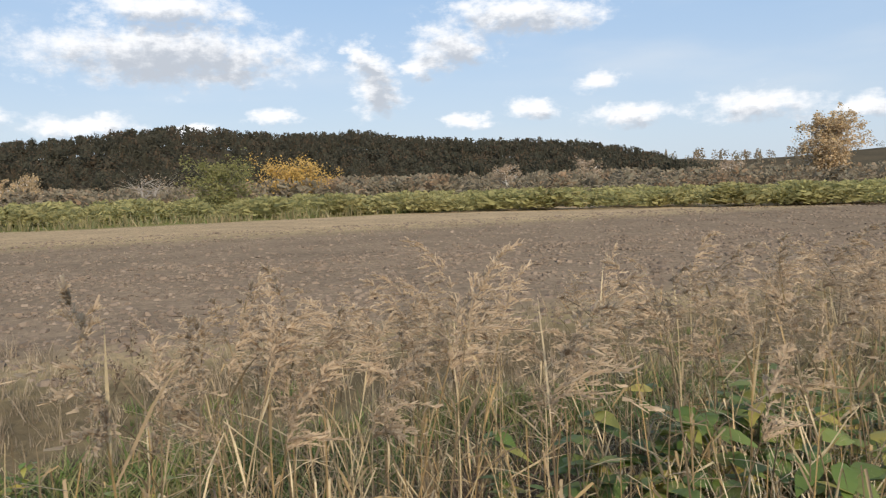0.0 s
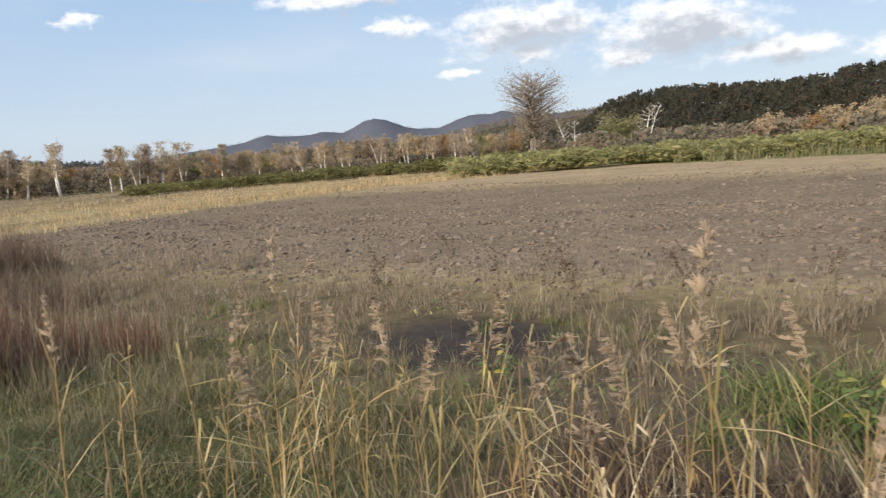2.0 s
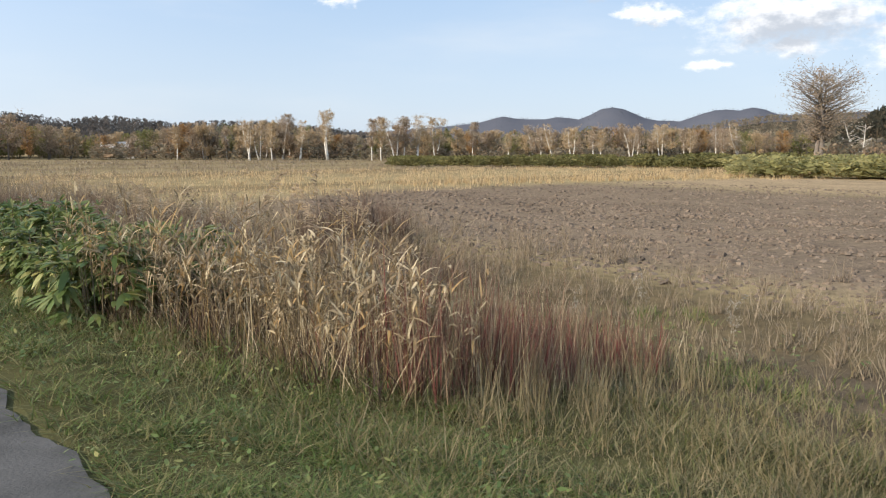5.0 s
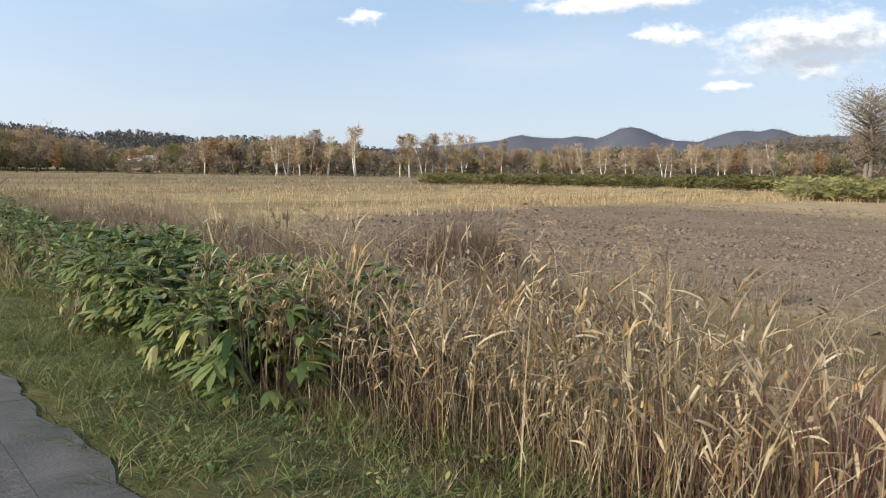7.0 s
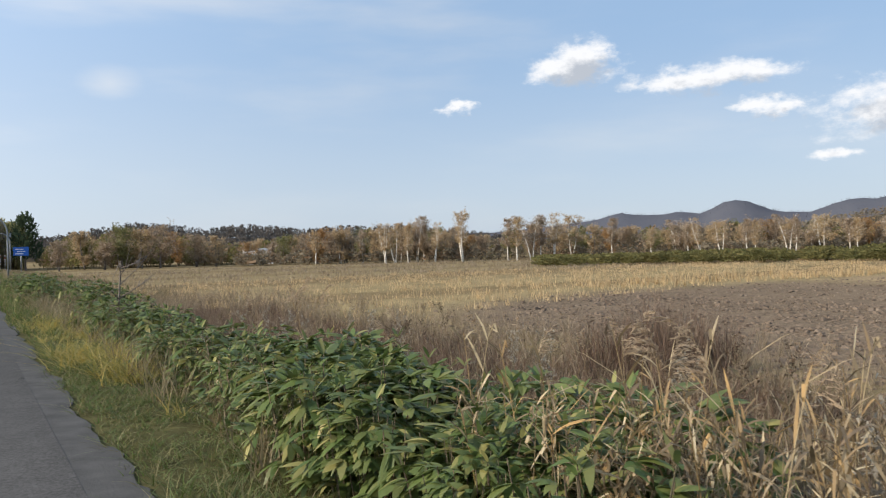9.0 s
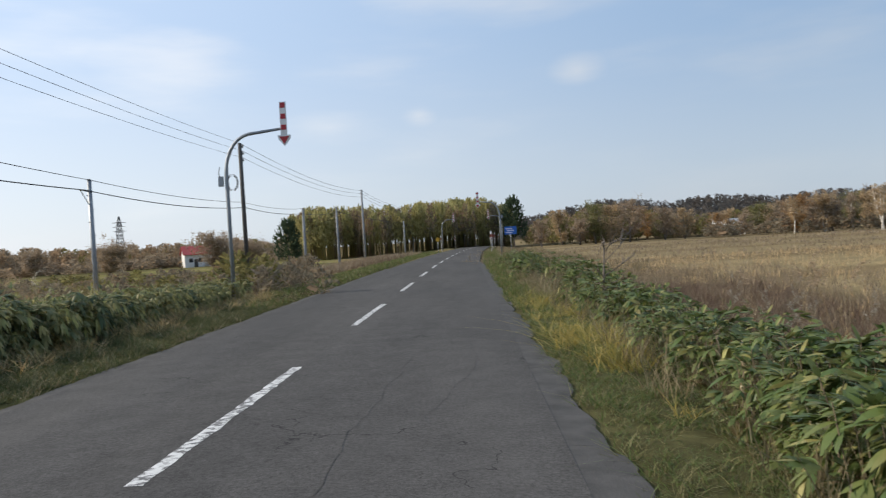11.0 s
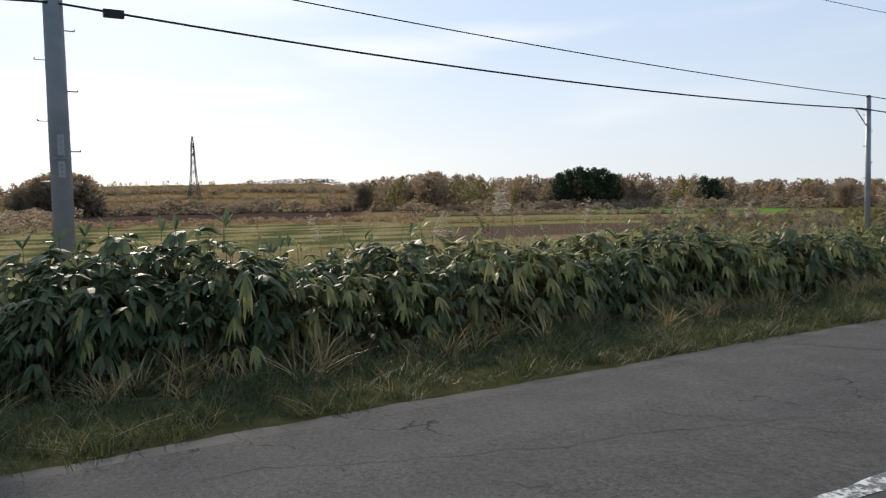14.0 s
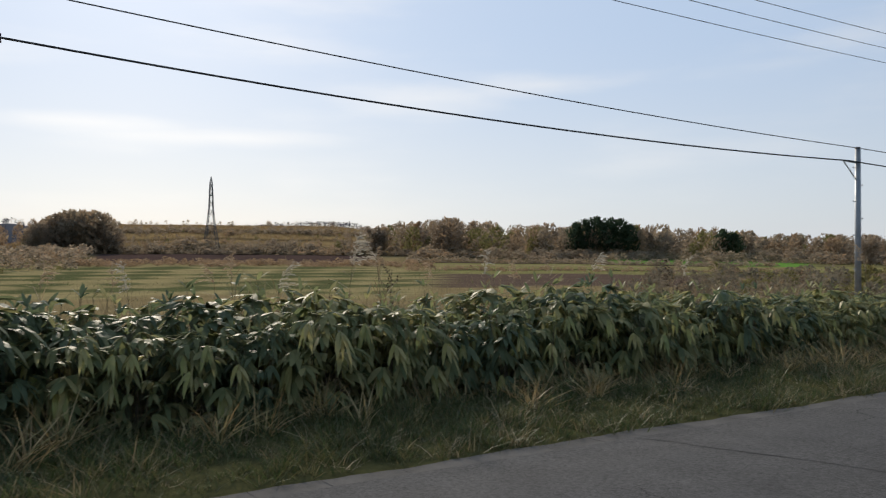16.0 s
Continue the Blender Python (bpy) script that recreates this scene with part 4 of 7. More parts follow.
def spread_copies(variants, spots, turn=3.14):
    """Moves the variants to the first spots and copies them to the others; a spot is x, y, size."""
    for k, (x, y, s) in enumerate(spots):
        v = variants[k % len(variants)]
        if k < len(variants):
            v.matrix_basis = put(v, x, y, s, U(-turn, turn))
        else:
            c = copy_thing(v, Matrix.Identity(4))
            c.matrix_basis = put(c, x, y, s, U(-turn, turn))


# birches in the row beyond the field: unit height 8 m
birch_label = "slender white-barked birch tree with thin golden-brown autumn leaves"
BIRCH = [tree_thing("birch_tree", birch_label, M_BIRCHBARK, mat, "tree", "birch trees", h=8.0, w=w, leaf_n=3400, leaf_s=0.08, seed=20 + k,
                    stems=st, lean=0.03, crown_low=0.34, branches=60, trunk_r=0.0145, spread=0.6, jit=0.5)
         for k, (w, st, mat) in enumerate([(2.4, 1, M_LEAF_GOLD), (2.8, 2, M_LEAF_BROWN), (2.2, 1, M_LEAF_BROWN), (3.2, 3, M_LEAF_GOLD), (2.6, 2, M_LEAF_GOLD), (2.4, 1, M_LEAF_BROWN)])]
spots = []
for az, el in [(-21.8, 1.9), (-23.6, 1.95), (-25.2, 1.9), (-26.7, 2.1), (-27.4, 2.2), (-27.9, 2.3), (-28.3, 2.4), (-29.1, 2.6), (-29.6, 2.4), (-30.3, 2.1), (-32.3, 3.05), (-35.6, 2.5), (-36.2, 2.65),
               (-37.3, 2.5), (-38.0, 2.85), (-38.9, 2.6), (-40.3, 2.55), (-43.1, 2.3), (-45.7, 1.5), (-47.6, 1.9), (-48.2, 1.9), (-49.0, 1.9), (-50.4, 1.8), (-51.9, 1.9), (-52.4, 1.7), (-54.6, 2.0),
               (-55.0, 1.9), (-56.0, 1.8), (-56.7, 2.0), (-58.2, 1.7), (-58.7, 1.8), (-60.4, 1.7), (-60.9, 1.8), (-61.9, 1.9)]:
    r = 126 + U(-6, 8)
    x, y = polar(az, r, (0.2, 3.7))
    spots.append((x, y, (1.57 + r * math.tan(radians(el)) + 0.5) / 8.0))
spread_copies(BIRCH, spots)

# mixed autumn trees and scrub behind and among the birches
MIX = [tree_thing("autumn_tree", lab, M_BARK, mat, "tree", "autumn trees", h=6.0, w=w, leaf_n=4200, leaf_s=0.11, seed=40 + k, stems=st, crown_low=0.12, branches=34, trunk_r=0.018)
       for k, (lab, mat, w, st) in enumerate([
           ("rusty orange autumn tree at the edge of the meadow", M_LEAF_ORANGE, 4.2, 1), ("tan half-bare autumn tree in the tree row", M_LEAF_BROWN, 4.4, 2), ("pale golden autumn tree in the tree row", M_LEAF_GOLD, 4.4, 2), ("brown half-bare autumn tree in the tree row", M_LEAF_BROWN, 4.6, 2),
           ("olive green tree with dense crown in the tree row", M_LEAF_OLIVE, 4.8, 2), ("golden autumn tree in the tree row", M_LEAF_GOLD, 4.0, 1),
           ("greyish brown bushy tree in the tree row", M_LEAF_BROWN, 5.2, 3)])]
spots = []
for k in range(64):
    az = -16 - 48 * (k + U(0, 1)) / 64
    r = 140 + U(-8, 16)
    el = float(np.interp(-az, [16, 20, 23, 28, 31, 33, 34.6, 36, 40, 42, 44, 50, 64], [0.7, 1.3, 1.8, 1.8, 1.5, 0.9, 0.9, 1.6, 1.7, 1.3, 1.3, 1.5, 1.5])) * U(0.7, 1.05)
    x, y = polar(az, r, (0.7, 1.9))
    spots.append((x, y, (1.57 + r * math.tan(radians(el)) + 0.5) / 6.0))
for az, el in [(-5.5, 1.2), (-7, 1.7), (-8.3, 1.8), (-9.4, 2.2), (-10.6, 2.0), (-11.8, 2.1), (-13, 1.6), (-14.2, 1.5), (-15.6, 1.3), (-19.4, 1.1), (-20.4, 1.3)]:
    r = 136 + U(-4, 6)
    x, y = polar(az, r, (0, 8))
    spots.append((x, y, (1.57 + r * math.tan(radians(el)) + 0.5) / 6.0))
spread_copies(MIX, spots)


def wood_band(name, label, azs, els, r0, r1, count, mat, seed, tri=40, pointed=0.1, eye=EYE, wide=(0.5, 0.9), low=0.55, trunks=0.0):
    """Woods too far and thick to count: trees up to a skyline given by azimuth and elevation."""
    g = np.random.default_rng(seed)
    so = Soup()
    for k in range(count):
        a = g.uniform(min(azs), max(azs))
        r = g.uniform(r0, r1)
        x, y = polar(a, r, eye)
        z = gz(x, y)
        h = max(1.2, (1.57 + r * math.tan(radians(float(np.interp(a, azs, els)))) - z) * g.uniform(low, 1.05))
        tuft(so, (x, y, z + (trunks - 0.1) * h), h * (1.05 - trunks), h * g.uniform(*wide), tri, g.random() < pointed, g)
        for q in range(3 if trunks else 1):
            dx, dy = g.normal(0, 0.06 * h, 2)
            so.tube([(x + dx, y + dy, z - 0.2), (x + dx * 0.8, y + dy * 0.8, z + h * 0.7)], [h * 0.009, h * 0.004], 3)
    return stuff(name, so.mesh(name, mat, True), label, "woods")


wood_band("scrub_belt", "brown and rusty scrub belt beyond the field", [-62, -50, -40, -30, -16], [0.3, 0.2, 0.15, 0.2, 0.3], 130, 142, 240, M_WOODS_BROWN, 51, 80, 0.0, (0.7, 1.9), (0.9, 1.7))
wood_band("hillfoot_scrub", "reddish brown scrub below the wooded hill", [-165, -136, -126, -110, -96, -80, -66], [0.6, 0.8, 1.0, 1.0, 0.6, 0.7, 0.9], 80, 130, 1150, M_WOODS_BROWN, 52, 130, 0.0, (0.7, 1.9), (0.8, 1.5))
wood_band("margin_weeds", "green overgrown weeds along the far field margin", [-165, -110, -90, -72, -60], [-0.3, -0.25, -0.25, -0.25, -0.3], 60, 74, 640, M_WOODS_LIME, 53, 190, 0.0, (0.7, 1.9), (1.2, 2.4))
wood_band("margin_sasa", "green weed belt at the end of the straw field", [-66, -55, -45, -36], [-0.15, -0.3, -0.45, -0.6], 84, 100, 320, M_WOODS_OLIVE, 54, 150, 0.0, (0.7, 1.9), (1.2, 2.4))
wood_band("straight_wood", "dense wood of slender yellowish green trees beside the road", [13.2, 11.6, 8, 4, 0.5, -1.5, -3.5][::-1], [2.6, 3.25, 3.1, 3.1, 3.25, 3.1, 2.3][::-1], 150, 182, 240, M_WOODS_LIME, 55, 260, 0.05, (0, 11), (0.25, 0.42), 0.85, trunks=0.2)
wood_band("straight_wood_brown", "slender brownish trees between the green ones", [13.0, 11.6, 8, 4, 0.5, -1.5, -3.5][::-1], [2.4, 3.1, 3.0, 3.0, 3.1, 3.0, 2.2][::-1], 148, 178, 90, M_WOODS_BROWN, 63, 160, 0.1, (0, 11), (0.22, 0.36), 0.8, trunks=0.3)
wood_band("bright_wood", "autumn wood of olive and brown trees behind the field", [-4.5, -6, -8, -12, -14.5, -16.5, -19][::-1], [1.0, 1.5, 1.7, 1.7, 1.4, 0.8, 0.6][::-1], 140, 175, 120, M_WOODS_OLIVE, 56, 200, 0.1, (0, 11), (0.4, 0.7), 0.7)
wood_band("brown_wood", "brown autumn trees behind the field", [-4.5, -8, -12, -14.5, -16.5, -22][::-1], [1.0, 1.6, 1.7, 1.4, 0.7, 0.9][::-1], 142, 178, 110, M_WOODS_TAN, 57, 200, 0.1, (0, 11), (0.4, 0.7), 0.6)
LEFT_SKY = [(101, 1.6), (96.5, 1.5), (92.9, 1.7), (88.7, 2.0), (86.0, 2.75), (84.2, 3.0), (83.0, 1.7), (81.5, 0.7), (79.0, 0.35), (73.4, 0.3), (68.0, 0.45), (66.5, 1.4), (65.0, 2.0), (61.6, 2.35), (59.1, 2.65), (56.3, 2.3),
            (53.4, 2.2), (50.6, 2.05), (46.0, 2.1), (44.0, 2.0), (39.0, 1.7), (36.5, 1.25), (32.3, 1.45), (29.7, 1.1), (25.5, 1.0), (16.6, 1.05), (13.0, 0.9)][::-1]
LEFT_SKY = [(a, e + 0.12) for a, e in LEFT_SKY]
hill("hill_northwest", "low brown wooded rise behind the far wood", [(a, max(0.45, e - 0.45) if a < 66.4 else 0.2) for a, e in LEFT_SKY if a < 68], 420, 290, 7, 800, M_WOODS_HAZED, M_HILLSOIL, 17, 70, 0.05)
wood_band("left_wood", "brown autumn wood along the far side of the fields", [p[0] for p in LEFT_SKY], [p[1] for p in LEFT_SKY], 206, 262, 420, M_WOODS_HAZED, 58, 240, 0.02, (-0.2, 14), (0.6, 1.1), 0.45)
wood_band("left_wood_olive", "olive and tan trees in the far wood", [p[0] for p in LEFT_SKY], [p[1] * 0.95 for p in LEFT_SKY], 206, 255, 100, M_WOODS_OLIVE, 60, 240, 0.05, (-0.2, 14), (0.5, 0.9), 0.5)
wood_band("left_wood_tan", "tan half-bare trees in the far wood", [p[0] for p in LEFT_SKY], [p[1] * 0.98 for p in LEFT_SKY], 204, 250, 150, M_WOODS_TAN, 61, 240, 0.05, (-0.2, 14), (0.4, 0.8), 0.5)
wood_band("left_scrub", "rusty scrub at the foot of the far bank", [101, 60, 35, 14][::-1], [0.1, 0.15, 0.4, 0.4][::-1], 198, 224, 700, M_WOODS_HAZED, 59, 70, 0.0, (-0.2, 14), (0.8, 1.4))
wood_band("brown_clump", "dense rounded clump of brown and rusty trees on the bank", [82.3, 83.2, 84.6, 86.2, 88.0], [1.5, 2.7, 3.0, 2.7, 1.6], 203, 216, 60, M_WOODS_HAZED, 62, 360, 0.0, (-0.2, 14), (0.45, 0.9), 0.5)
wood_band("back_wood", "brownish woods behind the birch row", [-8, -16, -24, -34, -44, -54, -66][::-1], [1.7, 0.9, 1.5, 0.95, 1.3, 1.4, 1.5][::-1], 150, 172, 260, M_WOODS_BROWN, 64, 120, 0.05, (0.7, 1.9), (0.6, 1.1), 0.6)
wood_band("back_wood_olive", "olive trees among the brown woods", [-8, -16, -24, -34, -44, -54, -66][::-1], [1.6, 0.8, 1.4, 0.9, 1.5, 1.3, 1.2][::-1], 148, 168, 100, M_WOODS_OLIVE, 65, 120, 0.05, (0.7, 1.9), (0.6, 1.1), 0.6)



def scrub_row(name, label, a0, a1, r0, r1, h, count, mat, seed, n=60, wide=(1.0, 2.2)):
    """Low scrub along a field's edge, seen from the road."""
    g = np.random.default_rng(seed)
    so = Soup()
    for k in range(count):
        a = g.uniform(a0, a1)
        x, y = polar(a, g.uniform(r0, r1) + 3.0 * math.sin(a * 0.9), (0, 14))
        hh = g.uniform(*h) * g.uniform(0.5, 1.0)
        tuft(so, (x, y, gz(x, y) - hh * 0.2), hh * 1.2, hh * g.uniform(*wide), n, False, g)
    return stuff(name, so.mesh(name, mat, True), label, "scrub")


scrub_row("field_edge_scrub", "tan scrub and tall grass between two fields", 60, 86, 123, 136, (0.6, 1.3), 420, M_WOODS_TAN, 140)
scrub_row("bank_foot_scrub", "dark brown scrub at the foot of the bank", 59, 86, 203, 215, (1.2, 3.0), 420, M_WOODS_HAZED, 141)
scrub_row("bank_scrub", "brown scrub line across the grassy bank", 62, 84, 244, 255, (1.0, 2.4), 260, M_WOODS_HAZED, 142)
scrub_row("bank_crest_scrub", "small trees on the crest of the bank", 62, 84, 288, 300, (1.0, 2.6), 70, M_WOODS_HAZED, 143, 60, (0.7, 1.2))
scrub_row("meadow_scrub", "brown and rusty scrub below the clump of trees", 84, 106, 105, 204, (1.0, 3.6), 420, M_WOODS_HAZED, 144, 90, (0.9, 1.7))
scrub_row("meadow_bushes", "olive bushes scattered over the meadow", 84, 106, 90, 200, (1.0, 2.6), 60, M_WOODS_OLIVE, 145, 120, (0.8, 1.4))
scrub_row("strip_scrub", "thin line of tan weeds between field strips", 34, 62, 108, 114, (0.4, 0.9), 240, M_WOODS_TAN, 146, 40)
scrub_row("strip_scrub", "thin dark line of weeds between field strips", 36, 62, 152, 160, (0.6, 1.5), 320, M_WOODS_HAZED, 147, 50)
scrub_row("wood_edge_scrub", "rusty scrub along the edge of the far wood", 14, 62, 190, 206, (1.0, 3.2), 420, M_WOODS_HAZED, 148, 80)
scrub_row("pole_line_scrub", "olive green bushes in the dry grass beside the pole line", 14, 40, 26, 70, (0.8, 2.2), 70, M_WOODS_OLIVE, 149, 260, (0.7, 1.4))
scrub_row("pole_line_weeds", "rusty brown tall weeds beside the pole line", 12, 44, 26, 90, (0.8, 1.8), 330, M_WOODS_BROWN, 150, 150, (0.7, 1.4))

# single trees that stand out
def lone(root, az, r, eye=(0.7, 1.9), s=1.0):
    x, y = polar(az, r, eye)
    root.matrix_basis = put(root, x, y, s, 0.0)
    return root


lone(tree_thing("bare_tree", "large half-bare tree with fine spreading twigs and brown leaves", M_BARK, M_LEAF_BROWN, h=11.2, w=7.8, leaf_n=9000, leaf_s=0.08, twig=0.014, jit=0.34, seed=71, stems=2,
                lean=0.02, crown_low=0.3, branches=170, trunk_r=0.026, spread=0.75), -65.7, 88)
lone(tree_thing("golden_birch_tree", "full golden-yellow birch tree with pale trunk", M_BIRCHBARK, M_LEAF_GOLD, h=9.0, w=7.4, leaf_n=20000, leaf_s=0.13, jit=0.24, seed=72, stems=3,
                crown_low=0.1, branches=150, trunk_r=0.014), -141.3, 98, (0.96, -1.1))
lone(tree_thing("round_bush", "dense olive green rounded bush at the field margin", M_BARK, M_LEAF_OLIVE, h=4.2, w=6.4, leaf_n=9000, leaf_s=0.1, jit=0.38, seed=73, stems=4,
                crown_low=0.1, branches=50), -98.9, 66, (0.96, -1.1))
lone(tree_thing("orange_tree", "broad low tree with yellow-orange autumn leaves", M_BARK, M_LEAF_AMBER, h=4.4, w=8.0, leaf_n=7000, leaf_s=0.12, jit=0.38, seed=74, stems=3,
                crown_low=0.2, branches=50), -103.9, 84, (0.96, -1.1))
lone(tree_thing("dead_tree", "dead bleached tree with bare arching branches", M_DEADWOOD, M_LEAF_BROWN, h=3.6, w=6.0, leaf_n=60, leaf_s=0.1, seed=75, stems=4,
                lean=0.25, crown_low=0.3, branches=44, trunk_r=0.025), -93.7, 82, (0.96, -1.1))
lone(tree_thing("yellow_bush", "rounded yellow-green bush beside a bare birch", M_BARK, M_LEAF_LIME, h=4.4, w=7.0, leaf_n=7000, leaf_s=0.12, jit=0.38, seed=76, stems=3,
                crown_low=0.12, branches=44), -71.8, 100)
for az, r, h, seed in [(-73.6, 98, 7.0, 77), (-68.4, 110, 6.0, 78), (-70.6, 112, 6.0, 79)]:
    lone(tree_thing("bare_birch_tree", "bare white-barked birch with fine upright twigs", M_BIRCHBARK, M_LEAF_BROWN, group="bare birches", h=h, w=h * 0.5, leaf_n=150, leaf_s=0.1, seed=seed,
                    stems=2, lean=0.07, crown_low=0.3, branches=40, trunk_r=0.016), az, r)
for az, r, h, m, seed in [(-82.0, 92, 3.6, M_LEAF_GOLD, 80), (-83.4, 94, 3.2, M_LEAF_BROWN, 81), (-86.6, 90, 3.9, M_LEAF_GOLD, 82), (-84.9, 88, 3.2, M_LEAF_ORANGE, 83), (-88.2, 92, 4.2, M_LEAF_GOLD, 84),
                          (-76.5, 96, 2.8, M_LEAF_OLIVE, 85), (-127, 100, 5.0, M_LEAF_BROWN, 86), (-121.5, 92, 4.4, M_LEAF_BROWN, 87), (-136.5, 100, 4.0, M_LEAF_BROWN, 88)]:
    lone(tree_thing("small_autumn_tree", "small gold and brown autumn tree at the field margin", M_BIRCHBARK, m, group="small autumn trees", h=h, w=h * 0.9, leaf_n=3200, leaf_s=0.09, jit=0.4, seed=seed,
                    stems=2, crown_low=0.15, branches=34, trunk_r=0.018), az, r)
for az, r, h, w, n, lab in [(13.3, 95, 6.4, 3.6, 900, "dark evergreen tree at the end of the wood"), (-3.6, 150, 10.2, 5.6, 900, "dark tall evergreen beside the road wood")]:
    so = Soup()
    tuft(so, (0, 0, 0.0), h, w, n, False, np.random.default_rng(int(r)), 1.6)
    ever = thing("evergreen_tree", lab, "tree", "evergreens")
    part("crown", so, M_PINE, ever, "", True)
    so = Soup()
    so.tube([(0, 0, -0.2), (0, 0, h * 0.8)], [0.16, 0.05], 6)
    part("trunk", so, M_BARK, ever)
    lone(ever, az, r, (0, 11))
for k, (az, h, w) in enumerate([(49.7, 9.6, 5.5), (49.0, 10.6, 6.0), (48.2, 11.2, 6.5), (47.3, 10.9, 6.5), (46.5, 10.8, 6.0), (45.9, 9.4, 5.5), (39.5, 8.0, 5.0), (38.8, 7.2, 5.0)]):
    so = Soup()
    tuft(so, (0, 0, 0.0), h, w * 1.1, 700, False, np.random.default_rng(92 + k), 1.5)
    pine = thing("pine_tree", "dark green pine in a clump above the brown wood", "tree", "pine clump")
    part("crown", so, M_PINE, pine, "", True)
    so = Soup()
    so.tube([(0, 0, -0.2), (0, 0, h * 0.7)], [0.2, 0.08], 6)
    part("trunk", so, M_BARK, pine)
    lone(pine, az, 208, (-0.2, 14))
for az, r, h, w, m, seed in [(59.2, 212, 9.0, 10, M_LEAF_BROWN, 103), (64.2, 205, 7.0, 7, M_LEAF_BROWN, 104), (44.9, 214, 8.2, 6, M_LEAF_BROWN, 105),
                             (26.0, 150, 5.6, 7, M_LEAF_BROWN, 106), (19.0, 125, 5.2, 7.5, M_LEAF_BROWN, 107), (16.5, 130, 4.2, 7, M_LEAF_BROWN, 108), (30.5, 190, 5, 7, M_LEAF_BROWN, 109)]:
    lone(tree_thing("broad_tree", "broad brownish autumn tree beyond the fields", M_BARK, m, group="broad trees", h=h, w=w, leaf_n=9000, leaf_s=h * 0.024, seed=seed, stems=3, crown_low=0.12, branches=60, trunk_r=0.02),
         az, r, (-0.2, 14))
lone(tree_thing("bare_sapling", "bare grey sapling with a few crooked branches", M_BARK, M_LEAF_BROWN, h=1.9, w=2.2, leaf_n=0, leaf_s=0.1, seed=111, stems=1, lean=0.03, crown_low=0.35, branches=9, trunk_r=0.012),
     -10.6, 15.0, (0, 10.9))


# ---------------------------------------------------------------- poles, signs, cables
def pole_thing(name, label, x, y, top, r0, r1, mat, crossarms=(), bolts=True, plates=False, bracket=None):
    z0 = gz(x, y) - 0.3
    root = thing(name, label, "pole", name.replace("_", " ") + "s")
    root.location = (x, y, z0)
    h = top - z0
    so = Soup()
    so.tube([(0, 0, 0), (0, 0, h * 0.5), (0, 0, h)], [r0, (r0 + r1) / 2, r1], 16)
    part("pole", so, mat, root, "", True)
    so = Soup()
    so.tube([(0, 0, h), (0, 0, h + 0.05)], [r1 * 1.12, r1 * 0.7], 12)
    part("cap", so, M_DARKWOOD, root)
    if bolts:
        z, k = 1.9, 0
        while z < h - 0.4:
            so = Soup()
            s = 1 if k % 2 else -1
            so.tube([(0, s * r1 * 0.8, z), (0, s * (r1 + 0.17), z)], [0.011, 0.011], 5)
            so.tube([(0, s * (r1 + 0.165), z), (0, s * (r1 + 0.17), z + 0.03)], [0.011, 0.011], 5)
            part("step_bolt", so, M_STEEL, root)
            z, k = z + 0.52, k + 1
    if plates:
        for zc, hh in ((3.56, 0.36), (3.14, 0.28)):
            so = Soup()
            so.box((r0 * 0.92 + 0.008, 0, zc), (0.012, 0.11, hh))
            pl = part("plate", so, M_PLATE, root, "pale number plate")
            for j in range(3):
                so = Soup()
                so.box((r0 * 0.92 + 0.017, 0, zc + (j - 1) * hh * 0.26), (0.004, 0.035, hh * 0.1))
                part("marking", so, M_STEEL, pl)
        for zc in (3.34, 2.96):
            so = Soup()
            so.tube([(0, 0, zc - 0.01), (0, 0, zc + 0.01)], [r0 * 0.97, r0 * 0.97], 16)
            part("band", so, M_STEEL, root)
    for zc, length in crossarms:
        so = Soup()
        so.box((0, length / 2 - 0.1, zc - z0), (0.07, length, 0.07))
        arm = part("crossarm", so, M_DARKWOOD, root)
        for q in (0.75, 1.0):
            so = Soup()
            zz = zc - z0
            so.tube([(0, length * q - 0.12, zz), (0, length * q - 0.12, zz + 0.07), (0, length * q - 0.12, zz + 0.13), (0, length * q - 0.12, zz + 0.18)], [0.035, 0.06, 0.035, 0.05], 8)
            part("insulator", so, M_WHITE, arm)
    if bracket:
        zc = bracket - z0
        so = Soup()
        so.tube([(0, 0, zc), (0, -0.95, zc + 0.05)], [0.025, 0.02], 6)
        part("bracket", so, M_STEEL, root)
        so = Soup()
        so.tube([(0, -0.05, zc - 0.55), (0, -0.75, zc + 0.03)], [0.02, 0.018], 6)
        part("brace", so, M_STEEL, root)
    return root


pole_thing("telephone_pole", "grey concrete telephone pole with step bolts and pale number plates", -15.0, 15.5, 6.0, 0.185, 0.155, M_CONCRETE, plates=True)
pole_thing("telephone_pole", "thin grey steel telephone pole with a cable bracket", -14.5, 39.6, 4.8, 0.1, 0.08, M_STEEL, bracket=4.35)
pole_thing("power_pole", "tall dark power pole with short crossarms", -14.5, 60.2, 8.8, 0.16, 0.12, M_DARKWOOD, [(8.65, 0.8), (8.2, 0.8), (7.75, 0.8)])
pole_thing("telephone_pole", "grey concrete telephone pole in the dry grass", -13.1, 72.0, 4.9, 0.13, 0.1, M_CONCRETE, bolts=False)
pole_thing("telephone_pole", "grey concrete telephone pole in the dry grass", -12.9, 87.0, 5.6, 0.13, 0.1, M_CONCRETE, bolts=False)
pole_thing("power_pole", "tall grey power pole with short crossarms", -13.2, 109.0, 8.8, 0.16, 0.12, M_CONCRETE, [(8.6, 0.8), (8.2, 0.8)], False)
